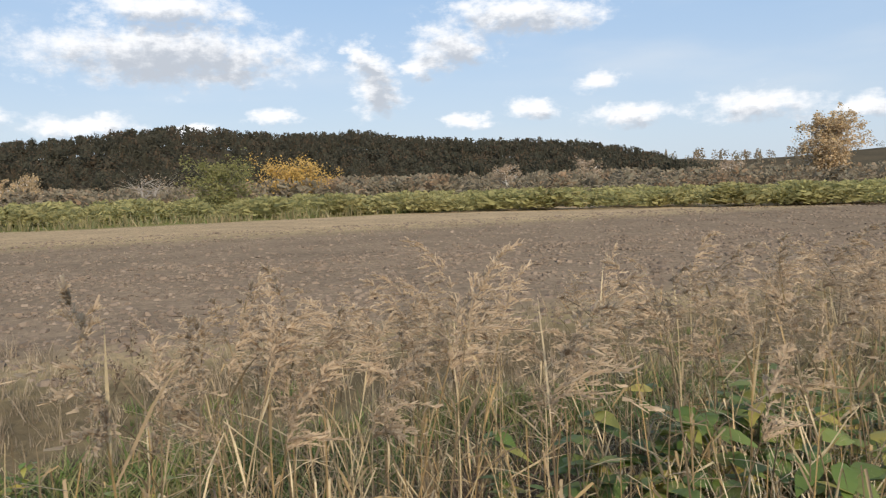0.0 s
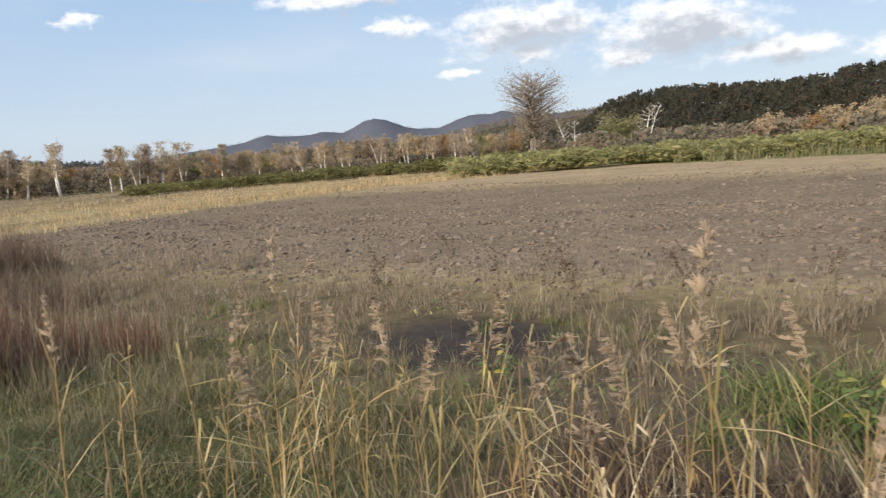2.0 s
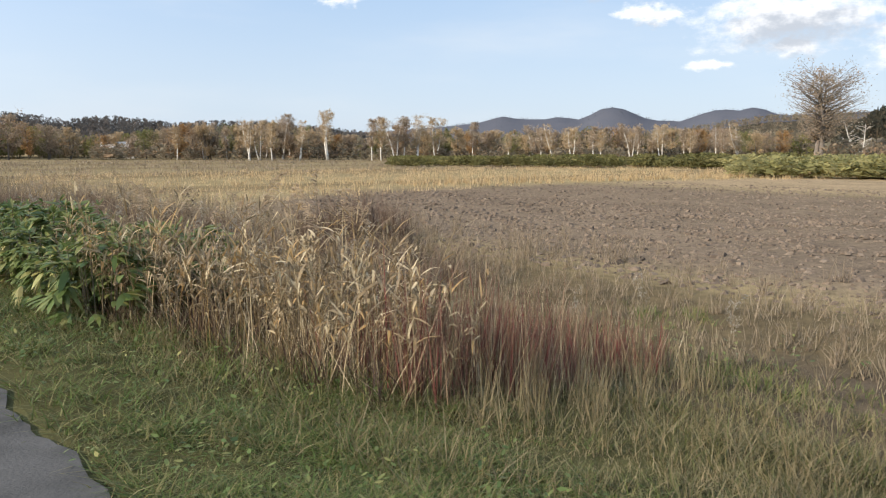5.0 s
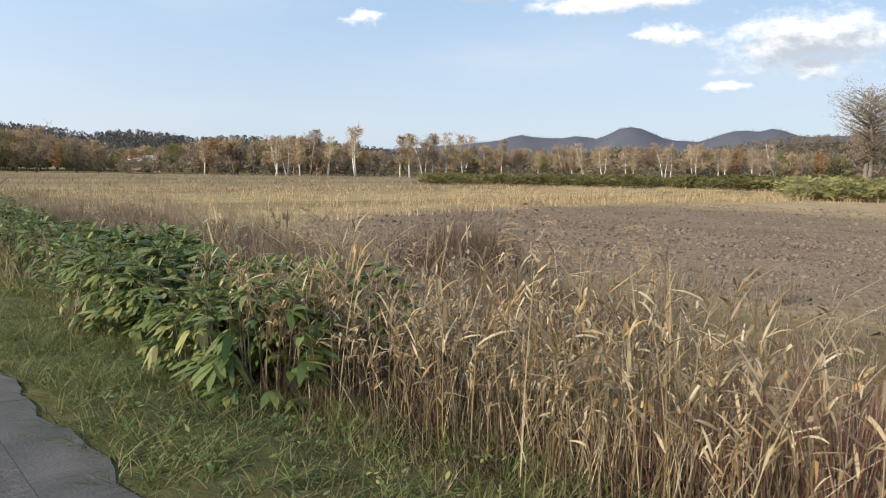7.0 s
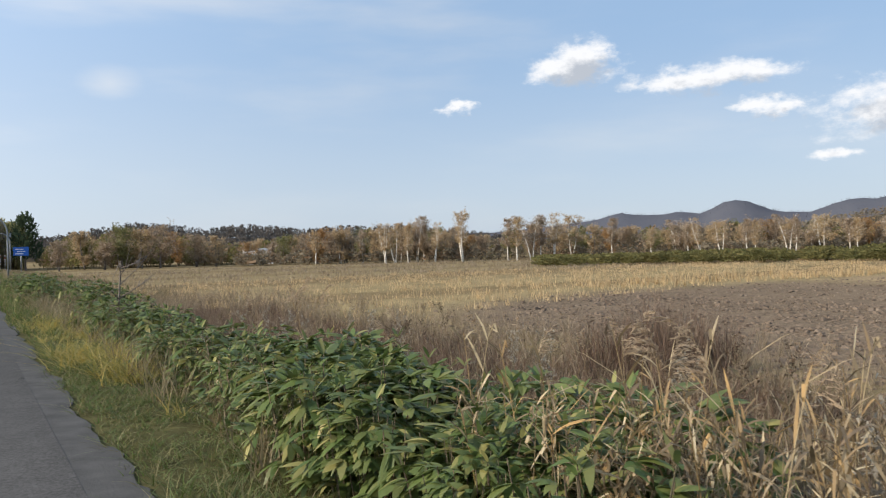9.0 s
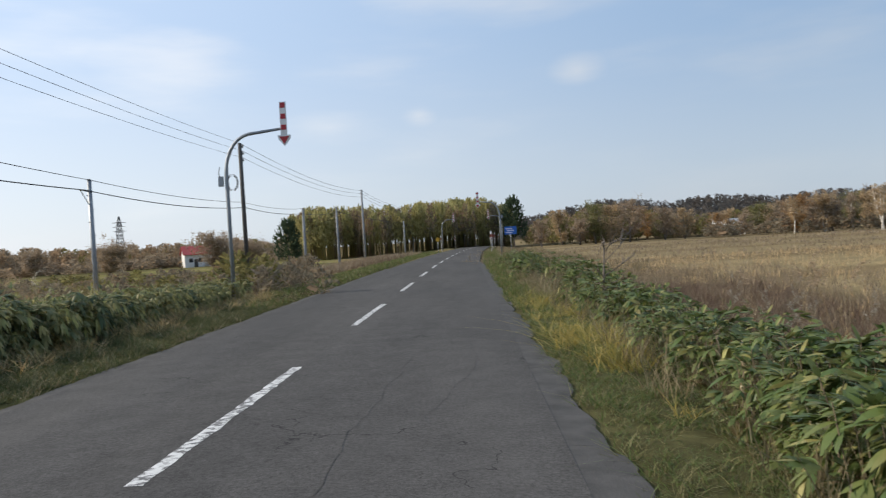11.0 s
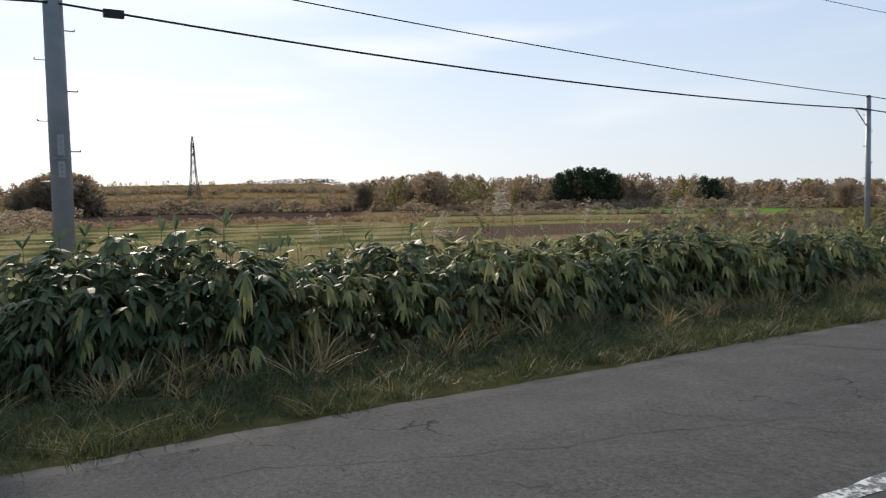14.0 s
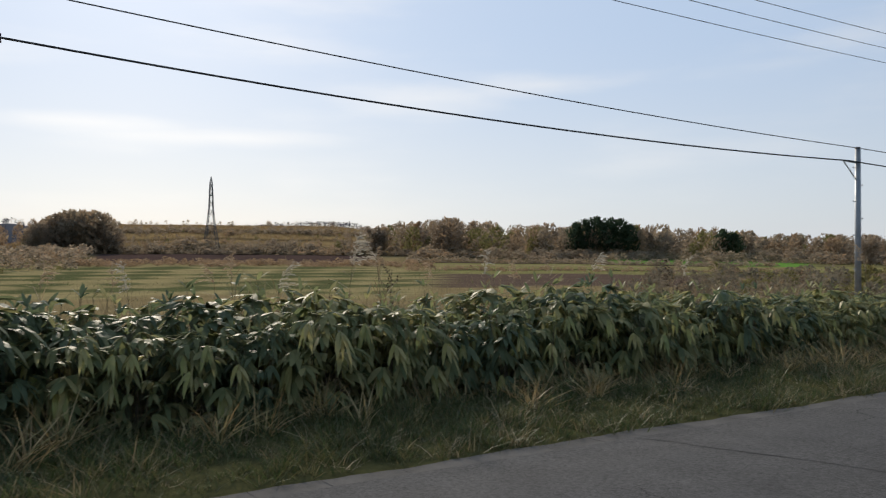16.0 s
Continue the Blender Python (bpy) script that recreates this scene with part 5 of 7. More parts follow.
pole_thing("power_pole", "tall grey power pole beside the road wood", -10.8, 165.0, 8.8, 0.17, 0.13, M_CONCRETE, [(8.6, 0.8), (8.2, 0.8)], False)
pole_thing("power_pole", "tall grey power pole beside the road wood", -2.5, 205.0, 8.8, 0.17, 0.13, M_CONCRETE, [(8.6, 0.8)], False)
pole_thing("telephone_pole", "grey telephone pole beside the road wood", -9.5, 128.0, 5.0, 0.13, 0.1, M_CONCRETE, bolts=False)
pole_thing("power_pole", "tall dark power pole with short crossarms", -14.5, 7.45, 9.5, 0.16, 0.12, M_DARKWOOD, [(9.3, 0.8), (8.8, 0.8), (8.3, 0.8)])


def cable(name, label, a, b, sag, r, mat=None):
    a, b = np.array(a, float), np.array(b, float)
    t = np.linspace(0, 1, 21)[:, None]
    p = a + (b - a) * t
    p[:, 2] -= 4 * sag * (t * (1 - t))[:, 0]
    so = Soup()
    so.tube(p, [r] * 21, 5)
    return tagged(new(name, so.mesh(name, mat or M_CABLE, True)), label, "cable", "overhead cables")


PHONE = [(-15.0, -8.0, 5.3), (-14.88, 15.5, 5.15), (-14.4, 39.0, 4.38), (-14.4, 60.2, 4.6), (-13.1, 72.0, 4.5), (-12.9, 87.0, 5.2), (-9.5, 128.0, 4.7)]
for k in range(6):
    cable("telephone_cable", "thick black telephone cable along the pole line", PHONE[k], PHONE[k + 1], 0.28 if k < 3 else 0.2, 0.021)
WIRE = [(-15.0, -8.0, 6.3), (-15.0, 15.5, 6.05), (-14.5, 39.6, 4.82), (-14.5, 60.2, 4.95), (-13.1, 72.0, 4.92), (-12.9, 87.0, 5.6)]
for k in range(5):
    cable("telephone_wire", "thin dark upper wire along the telephone poles", WIRE[k], WIRE[k + 1], 0.2, 0.014)
for dx, z0, z1 in ((0.0, 9.4, 8.85), (0.55, 8.9, 8.4), (0.55, 8.4, 7.95)):
    cable("power_wire", "thin power wire between the tall poles", (-14.5, 8.0 + dx, z0), (-14.5, 60.2 + dx, z1), 0.5, 0.01)
    cable("power_wire", "thin power wire between the tall poles", (-14.5, 60.2 + dx, z1), (-13.2, 109.0 + dx, min(z1, 8.75)), 0.7, 0.014)
    cable("power_wire", "thin power wire between the tall poles", (-13.2, 109.0 + dx, min(z1, 8.75)), (-10.8, 165.0 + dx, min(z1, 8.75)), 0.7, 0.014)


def edge_marker(x, y, reach, top, label, box=True, height_sign=1.45, detail=True):
    """A road-edge marker: a bent steel post whose arm carries a downward arrow over the road's edge."""
    z0 = gz(x, y) - 0.1
    s = 1 if reach > 0 else -1
    root = thing("road_edge_marker", label, "road sign", "road edge markers")
    root.location = (x, y, z0)
    h = top - z0
    so = Soup()
    rad, rise = 0.95, 1.3
    arc = [(s * (rad - rad * math.cos(a)), 0, h - 0.08 - rise + rise * math.sin(a)) for a in np.linspace(0, 1.45, 8)]
    pts = [(0, 0, 0), (0, 0, h * 0.5), (0, 0, h - 0.08 - rise)] + arc[1:] + [(reach - s * 0.02, 0, h + 0.03)]
    so.tube(pts, [0.07] * 3 + [0.06] * 7 + [0.045], 12)
    part("post", so, M_STEEL, root, "", True)
    sx, sz = reach, h + 0.03
    so = Soup()
    w, hh = 0.11, height_sign
    o = [(-w, 0.62 * hh), (w, 0.62 * hh), (w, -0.16 * hh), (2.05 * w, -0.16 * hh), (1.9 * w, -0.24 * hh), (0.0, -0.42 * hh), (-1.9 * w, -0.24 * hh), (-2.05 * w, -0.16 * hh), (-w, -0.16 * hh)]
    front = [(sx + a, -0.05, sz + b) for a, b in o]
    back = [(sx + a, 0.0, sz + b) for a, b in o]
    n = len(o)
    so.add(front + back, [tuple(range(n)), tuple(range(n, 2 * n))[::-1]] + [(i, n + i, n + (i + 1) % n, (i + 1) % n) for i in range(n)])
    panel = part("arrow_panel", so, M_WHITE, root, "white reflective arrow panel")
    for k in range(3):
        so = Soup()
        so.box((sx, -0.056, sz + hh * (0.54 - 0.26 * k)), (0.175, 0.012, 0.17))
        part("red_square", so, M_RED, panel)
    so = Soup()
    t = [(-1.5 * w, -0.195 * hh), (1.5 * w, -0.195 * hh), (0, -0.375 * hh)]
    so.add([(sx + a, -0.062, sz + b) for a, b in t] + [(sx + a, -0.05, sz + b) for a, b in t], [(0, 1, 2), (5, 4, 3), (0, 3, 4, 1), (1, 4, 5, 2), (2, 5, 3, 0)])
    part("red_triangle", so, M_RED, panel)
    if box:
        so = Soup()
        so.box((-0.2 * s, 0, h * 0.72), (0.16, 0.12, 0.34))
        bx = part("control_box", so, M_STEEL, root)
        so = Soup()
        so.tube([(-0.24 * s, 0, h * 0.72 + 0.17), (-0.27 * s, 0, h * 0.72 + 0.34), (-0.22 * s, 0, h * 0.72 + 0.5)], [0.014] * 3, 5)
        part("aerial", so, M_CABLE, bx)
        so = Soup()
        a = np.linspace(0, 2 * np.pi, 17)
        for q in (0.2, 0.24):
            so.tube(np.column_stack([s * 0.2 + np.cos(a) * q * 0.8, np.full(17, -0.02), h * 0.71 + np.sin(a) * q * 1.2]), [0.014] * 17, 5)
        part("cable_coil", so, M_CABLE, root)
    return root


edge_marker(-8.03, 36.2, 2.08, 5.75, "bent steel post with red and white arrow over the road")
for x, y, reach in [(3.3, 82.5, -2.0), (-3.9, 136.0, 2.0), (5.6, 128.0, -2.0), (8.6, 175.0, -2.0), (-0.5, 178.0, 2.0)]:
    edge_marker(x, y, reach, 5.05, "distant bent steel post with arrow over the road edge", box=(y < 90))
for x, y in [(2.9, 100.0), (3.6, 116.0), (4.8, 140.0), (6.2, 158.0), (-3.6, 120.0), (-2.0, 150.0)]:
    so = Soup()
    so.tube([(0, 0, 0), (0, 0, 2.6)], [0.03, 0.03], 8)
    r = thing("snow_pole", "slim white snow pole at the road edge", "pole", "snow poles")
    r.location = (x, y, gz(x, y) - 0.1)
    part("pole", so, M_WHITE, r, "", True)
    so = Soup()
    so.tube([(0, 0, 1.9), (0, 0, 2.2)], [0.034, 0.034], 8)
    part("red_band", so, M_RED, r)
blue = thing("blue_road_sign", "blue direction sign on a steel post by the road", "road sign")
blue.location = (6.3, 118.0, gz(6.3, 118.0) - 0.1)
so = Soup()
so.tube([(0, 0, 0), (0, 0, 3.3)], [0.06, 0.06], 8)
part("post", so, M_STEEL, blue, "", True)
so = Soup()
so.box((0, -0.08, 2.95), (1.7, 0.05, 1.1))
bp = part("panel", so, M_BLUE, blue)
for k in range(3):
    so = Soup()
    so.box((-0.2 + 0.2 * (k % 2), -0.11, 3.2 - 0.28 * k), (0.9, 0.012, 0.1))
    part("lettering_bar", so, M_WHITE, bp)
warn = thing("warning_sign", "small yellow diamond warning sign on a post", "road sign")
warn.location = (-3.8, 112.0, gz(-3.8, 112.0) - 0.1)
so = Soup()
so.tube([(0, 0, 0), (0, 0, 2.2)], [0.04, 0.04], 8)
part("post", so, M_STEEL, warn, "", True)
so = Soup()
so.box((0, -0.06, 2.0), (0.5, 0.03, 0.5), Euler((0, radians(45), 0)).to_matrix())
part("panel", so, M_ORANGE, warn)


def pylon(x, y, h, w, label):
    root = thing("pylon", label, "pylon", "pylons")
    root.location = (x, y, gz(x, y) - 0.2)
    lev = [0, 0.22, 0.4, 0.55, 0.68, 0.8, 0.9, 1.0]
    wid = [1, 0.66, 0.44, 0.3, 0.26, 0.22, 0.16, 0.02]
    so = Soup()
    for sx in (-1, 1):
        for sy in (-1, 1):
            so.tube([(sx * w / 2 * k, sy * w / 2 * k, h * l) for l, k in zip(lev, wid)], [0.1] * 8, 4)
    part("legs", so, M_DARKSTEEL, root)
    so = Soup()
    for (l0, k0), (l1, k1) in zip(zip(lev, wid), zip(lev[1:], wid[1:])):
        for ax in range(4):
            c = [(-1, -1), (1, -1), (1, 1), (-1, 1)]
            a, b = c[ax], c[(ax + 1) % 4]
            so.tube([(a[0] * w / 2 * k0, a[1] * w / 2 * k0, h * l0), (b[0] * w / 2 * k1, b[1] * w / 2 * k1, h * l1)], [0.05] * 2, 3)
            so.tube([(b[0] * w / 2 * k0, b[1] * w / 2 * k0, h * l0), (a[0] * w / 2 * k1, a[1] * w / 2 * k1, h * l1)], [0.05] * 2, 3)
    part("lattice", so, M_DARKSTEEL, root)
    for l in (0.72, 0.8, 0.88):
        so = Soup()
        so.tube([(-w * 0.42, 0, h * l), (0, 0, h * l + 0.25), (w * 0.42, 0, h * l)], [0.05, 0.12, 0.05], 4)
        part("crossarm", so, M_DARKSTEEL, root)
    return root


pylon(-211.7, 65.4, 19.0, 3.6, "steel lattice power pylon standing in the fields")
pylon(-96.0, 219.3, 15.0, 4.6, "distant steel lattice power pylon behind trees")


def house(x, y, w, d, hw, hr, rz, roofmat, label):
    root = thing("house", label, "house", "houses")
    root.location, root.rotation_euler = (x, y, gz(x, y) - 0.1), (0, 0, rz)
    so = Soup()
    so.box((0, 0, hw / 2), (w, d, hw))
    so.add([(-w / 2, -d / 2, hw), (-w / 2, d / 2, hw), (-w / 2, 0, hw + hr), (w / 2, -d / 2, hw), (w / 2, d / 2, hw), (w / 2, 0, hw + hr)], [(0, 2, 1), (3, 4, 5)])
    wall = part("wall", so, M_WALLWHITE, root)
    so = Soup()
    e = 0.4
    for s in (-1, 1):
        so.add([(-w / 2 - e, s * (d / 2 + e), hw - 0.15), (w / 2 + e, s * (d / 2 + e), hw - 0.15), (w / 2 + e, 0, hw + hr + 0.1), (-w / 2 - e, 0, hw + hr + 0.1),
                (-w / 2 - e, s * (d / 2 + e), hw), (w / 2 + e, s * (d / 2 + e), hw), (w / 2 + e, 0, hw + hr + 0.25), (-w / 2 - e, 0, hw + hr + 0.25)],
               [(0, 1, 2, 3), (4, 7, 6, 5), (0, 4, 5, 1), (1, 5, 6, 2), (0, 3, 7, 4)])
    part("roof", so, roofmat, root)
    for k in (-0.28, 0.05, 0.3):
        so = Soup()
        so.box((w * k, -d / 2 - 0.02, hw * 0.55), (w * 0.14, 0.06, hw * 0.3))
        part("window", so, M_GLASSDARK, root)
    so = Soup()
    so.box((-w * 0.1, -d / 2 - 0.02, hw * 0.33), (0.9, 0.06, hw * 0.62))
    part("door", so, M_DARKWOOD, root)
    return root


house(-65.3, 193.0, 6.5, 5.0, 3.2, 1.8, 0.5, M_ROOFRED, "small white house with a red gable roof")
house(47.0, 148.0, 5.0, 3.6, 1.9, 0.9, -0.3, M_WALLWHITE, "far white farmhouse among the trees")
house(186.0, 92.0, 2.3, 1.9, 1.9, 0.5, 0.8, M_WALLWHITE, "small white shed beyond the weed belt")

so = Soup()
so.box((-14.87, 16.45, 5.06), (0.12, 0.34, 0.13))
tagged(new("splice_box", so.mesh("splice_box", M_CABLE)), "black splice box hanging on the telephone cable", "splice box")


# ---------------------------------------------------------------- low plants
def scatter(n, x0, x1, y0, y1, keep=None):
    xy = np.column_stack([rng.uniform(x0, x1, n), rng.uniform(y0, y1, n)])
    if keep is not None:
        xy = xy[keep(xy[:, 0], xy[:, 1])]
    return xy


def grass(name, label, n, box, h, w, lean, mat, keep=None, segs=2, bend=0.6, patchy=0.0, category="grass", tufty=10, spread=0.045):
    xy = scatter(n, *box, keep)
    if patchy:
        p = 0.5 + 0.5 * np.sin(xy[:, 0] * 2.1 + 1.3 * np.sin(xy[:, 1] * 0.9)) * np.cos(xy[:, 1] * 1.7 + np.sin(xy[:, 0] * 1.1))
        xy = xy[rng.random(len(xy)) > patchy * p]
    if tufty:
        c = rng.integers(0, len(xy), len(xy))
        c = (c // tufty) * tufty
        xy = xy[c] + rng.normal(0, spread, (len(xy), 2))
    k = len(xy)
    bx = bend_x(np.minimum(xy[:, 1], 140)) * (np.abs(xy[:, 0]) < 30)
    xy[:, 0] += bx
    z = height(xy[:, 0], xy[:, 1]) - 0.02
    swell = 0.72 + 0.3 * np.sin(xy[:, 0] * 1.9 + 2.0 * np.sin(xy[:, 1] * 0.7)) * np.sin(xy[:, 1] * 1.4 + 1.1 * np.sin(xy[:, 0] * 1.3)) + 0.2 * np.sin(xy[:, 0] * 5.1 + xy[:, 1] * 3.7)
    return stuff(name, bands(k, xy, z, rng.uniform(h[0], h[1], k) * swell, rng.uniform(w[0], w[1], k), lean, mat, name, segs, bend), label, category)


# right of the road
grass("verge_grass", "short green grass on the road verge", 52000, (0.95, 2.7, -7, 26), (0.07, 0.24), (0.006, 0.013), 0.65, M_GRASS, lambda x, y: rng.random(len(x)) < sstep(x, 0.98 + 0.16 * np.exp(-((y - 7.4) / 1.7) ** 2), 1.22 + 0.16 * np.exp(-((y - 7.4) / 1.7) ** 2)) * (1 - 0.55 * sstep(x, 1.9, 2.7)), 2, 0.9)
grass("verge_grass", "short green grass on the far road verge", 16000, (1.0, 2.6, 26, 110), (0.12, 0.36), (0.012, 0.03), 0.3, M_GRASS, None, 2)
grass("lawn_grass", "green grass opening beside the reeds", 44000, (1.3, 3.9, 2.2, 8.2), (0.06, 0.24), (0.005, 0.011), 0.85, M_GRASS, lambda x, y: rng.random(len(x)) < 1 - 0.8 * sstep(x - 0.15 * y, 1.6, 2.9), 2, 0.9)
grass("meadow_grass", "mixed green and straw-coloured meadow grass", 62000, (1.9, 7.5, -9, 16), (0.08, 0.28), (0.005, 0.012), 0.28, M_GRASSMIX, lambda x, y: ~((x > 5.2) & (x < 7.6) & (y < 7.6) & (y > 1) & (rng.random(len(x)) < 0.55)), 2, 0.7, 0.5)
grass("dry_meadow_grass", "pale dry grass among the reeds", 26000, (2.4, 7.8, -10, 18), (0.15, 0.48), (0.004, 0.008), 0.3, M_GRASSDRY, lambda x, y: ~((x > 5.0) & (x < 7.9) & (y < 8.2) & (y > 1) & (rng.random(len(x)) < 0.6)), 3, 0.5, 0.7)
grass("field_edge_grass", "greyish dry grass along the edge of the ploughed field", 62000, (7.0, 13.0, -22, 30), (0.15, 0.46), (0.006, 0.013), 0.24, M_STUBBLE, lambda x, y: (rng.random(len(x)) < 1 - 0.9 * sstep(x, 9.5, 13.0)) & (((x - 7.9) / 1.1) ** 2 + ((y - 4.7) / 1.5) ** 2 > rng.uniform(0.6, 1.1, len(x))), 2, 0.4, 0.5)
grass("field_edge_green", "green patches in the dry field edge", 16000, (5.4, 9.0, -12, 10), (0.1, 0.26), (0.008, 0.014), 0.3, M_GRASS, lambda x, y: np.sin(x * 1.9 + 1) * np.sin(y * 1.1 + 0.6) > 0.35, 2)
grass("tall_dry_grass", "tall brownish dry grass beyond the reed clump", 30000, (4.2, 14, 12, 48), (0.4, 0.85), (0.006, 0.014), 0.2, M_STUBBLE, lambda x, y: rng.random(len(x)) < 1 - 0.75 * sstep(x, 8, 14), 2, 0.5, 0.4)
grass("rusty_weeds", "rust-brown withered weeds beside the field", 28000, (3.4, 9.0, 12, 36), (0.4, 0.8), (0.008, 0.018), 0.3, M_RUST, None, 2, 0.5, 0.6)
grass("straw_field", "pale straw stubble of the harvested field", 60000, (8, 80, 22, 64), (0.2, 0.5), (0.012, 0.035), 0.16, M_STRAW, lambda x, y: y > field_end(x) - 1.5 + 1.2 * np.sin(x * 0.2), 2, 0.3, 0.85, "grass", 14, 0.25)
grass("straw_edge", "bright dense straw along the end of the ploughed field", 16000, (26, 80, 20, 41), (0.4, 0.75), (0.02, 0.04), 0.12, M_STRAW, lambda x, y: np.abs(y - field_end(x) - 2.2) < 2.6, 2, 0.3)
grass("far_meadow", "tan and olive meadow in front of the birches", 40000, (0, 110, 58, 118), (0.2, 0.45), (0.03, 0.08), 0.16, M_STUBBLE, None, 2, 0.3, 0.6, "grass", 14, 0.5)
grass("field_stubble", "sparse straw stubble on the ploughed field", 30000, (11, 56, -62, 27), (0.05, 0.16), (0.008, 0.02), 0.5, M_STUBBLE, None, 2)



def low_leaves(name, label, n, box, size, high, mat, keep=None):
    """Small leaves lying and standing among the grass."""
    xy = scatter(n, *box, keep)
    k = len(xy)
    c = rng.integers(0, k, k) // 9 * 9
    xy = xy[c] + rng.normal(0, 0.09, (k, 2))
    p = np.column_stack([xy, height(xy[:, 0], xy[:, 1]) + rng.uniform(0.02, high, k)])
    a = rng.uniform(0, 6.28, k)
    u = np.column_stack([np.cos(a), np.sin(a), rng.normal(0.1, 0.35, k)])
    v = np.column_stack([-np.sin(a), np.cos(a), rng.normal(0, 0.35, k)])
    z = rng.uniform(*size, k)[:, None]
    so = Soup()
    so.many(np.stack([p - u * z, p - u * z * 0.3 + v * z * 0.45, p + u * z * 0.5 + v * z * 0.36, p + u * z * 1.1, p + u * z * 0.5 - v * z * 0.36, p - u * z * 0.3 - v * z * 0.45], 1), [(0, 1, 2, 3, 4, 5)])
    return stuff(name, so.mesh(name, mat), label, "weeds")


low_leaves("verge_leaves", "small green clover and dock leaves in the verge grass", 1900, (1.3, 3.3, 2.5, 13), (0.01, 0.026), 0.16, M_LEAFBRIGHT)
low_leaves("ditch_leaves", "low green leaves round the bare soil", 1200, (5.8, 9.6, 0, 9), (0.015, 0.035), 0.22, M_LEAFBRIGHT, lambda x, y: np.sin(x * 1.7 + y) > 0.2)

# clods of the ploughed field
def clods(name, n, box, lo, hi):
    xy = scatter(n, *box, lambda x, y: y < field_end(x) - 2 + rng.normal(0, 1.5, len(x)))
    h = np.arange(6) * np.pi / 3
    base = np.concatenate([np.column_stack([np.cos(h), np.sin(h), np.full(6, -0.35)]), np.column_stack([0.62 * np.cos(h[::2] + 0.5), 0.62 * np.sin(h[::2] + 0.5), np.full(3, 0.3)])])
    tri = np.array([(0, 1, 6), (1, 2, 7), (1, 7, 6), (2, 3, 7), (3, 4, 8), (3, 8, 7), (4, 5, 8), (5, 0, 6), (5, 6, 8), (6, 7, 8)])
    k = len(xy)
    s = rng.uniform(lo, hi, k) * rng.choice([0.6, 1.0, 1.6], k, p=[0.5, 0.38, 0.12])
    a = rng.uniform(0, 6.28, k)
    v = base[None] * (1 + rng.normal(0, 0.3, (k, 9, 3))) * s[:, None, None]
    c, sn = np.cos(a)[:, None], np.sin(a)[:, None]
    x = v[:, :, 0] * c - v[:, :, 1] * sn
    y = v[:, :, 0] * sn + v[:, :, 1] * c
    v = np.stack([x * 1.25 + xy[:, :1], y + xy[:, 1:], v[:, :, 2] + (height(xy[:, 0], xy[:, 1]) + 0.2 * s)[:, None]], 2)
    f = (tri[None] + (np.arange(k) * 9)[:, None, None]).reshape(-1, 3)
    return stuff(name, mesh_from(name, v.reshape(-1, 3), [f], M_CLOD), "brown clods of turned soil on the ploughed field", "soil")


M_CLOD = foliage("clod_soil", [(0.135, 0.103, 0.078), (0.17, 0.13, 0.097), (0.105, 0.08, 0.06), (0.205, 0.16, 0.12)], 0.95, 0.0, 0.05)
clods("soil_clods", 26000, (10.5, 24, -26, 33), 0.025, 0.07)
clods("soil_clods_far", 17000, (21, 42, -50, 34), 0.03, 0.07)


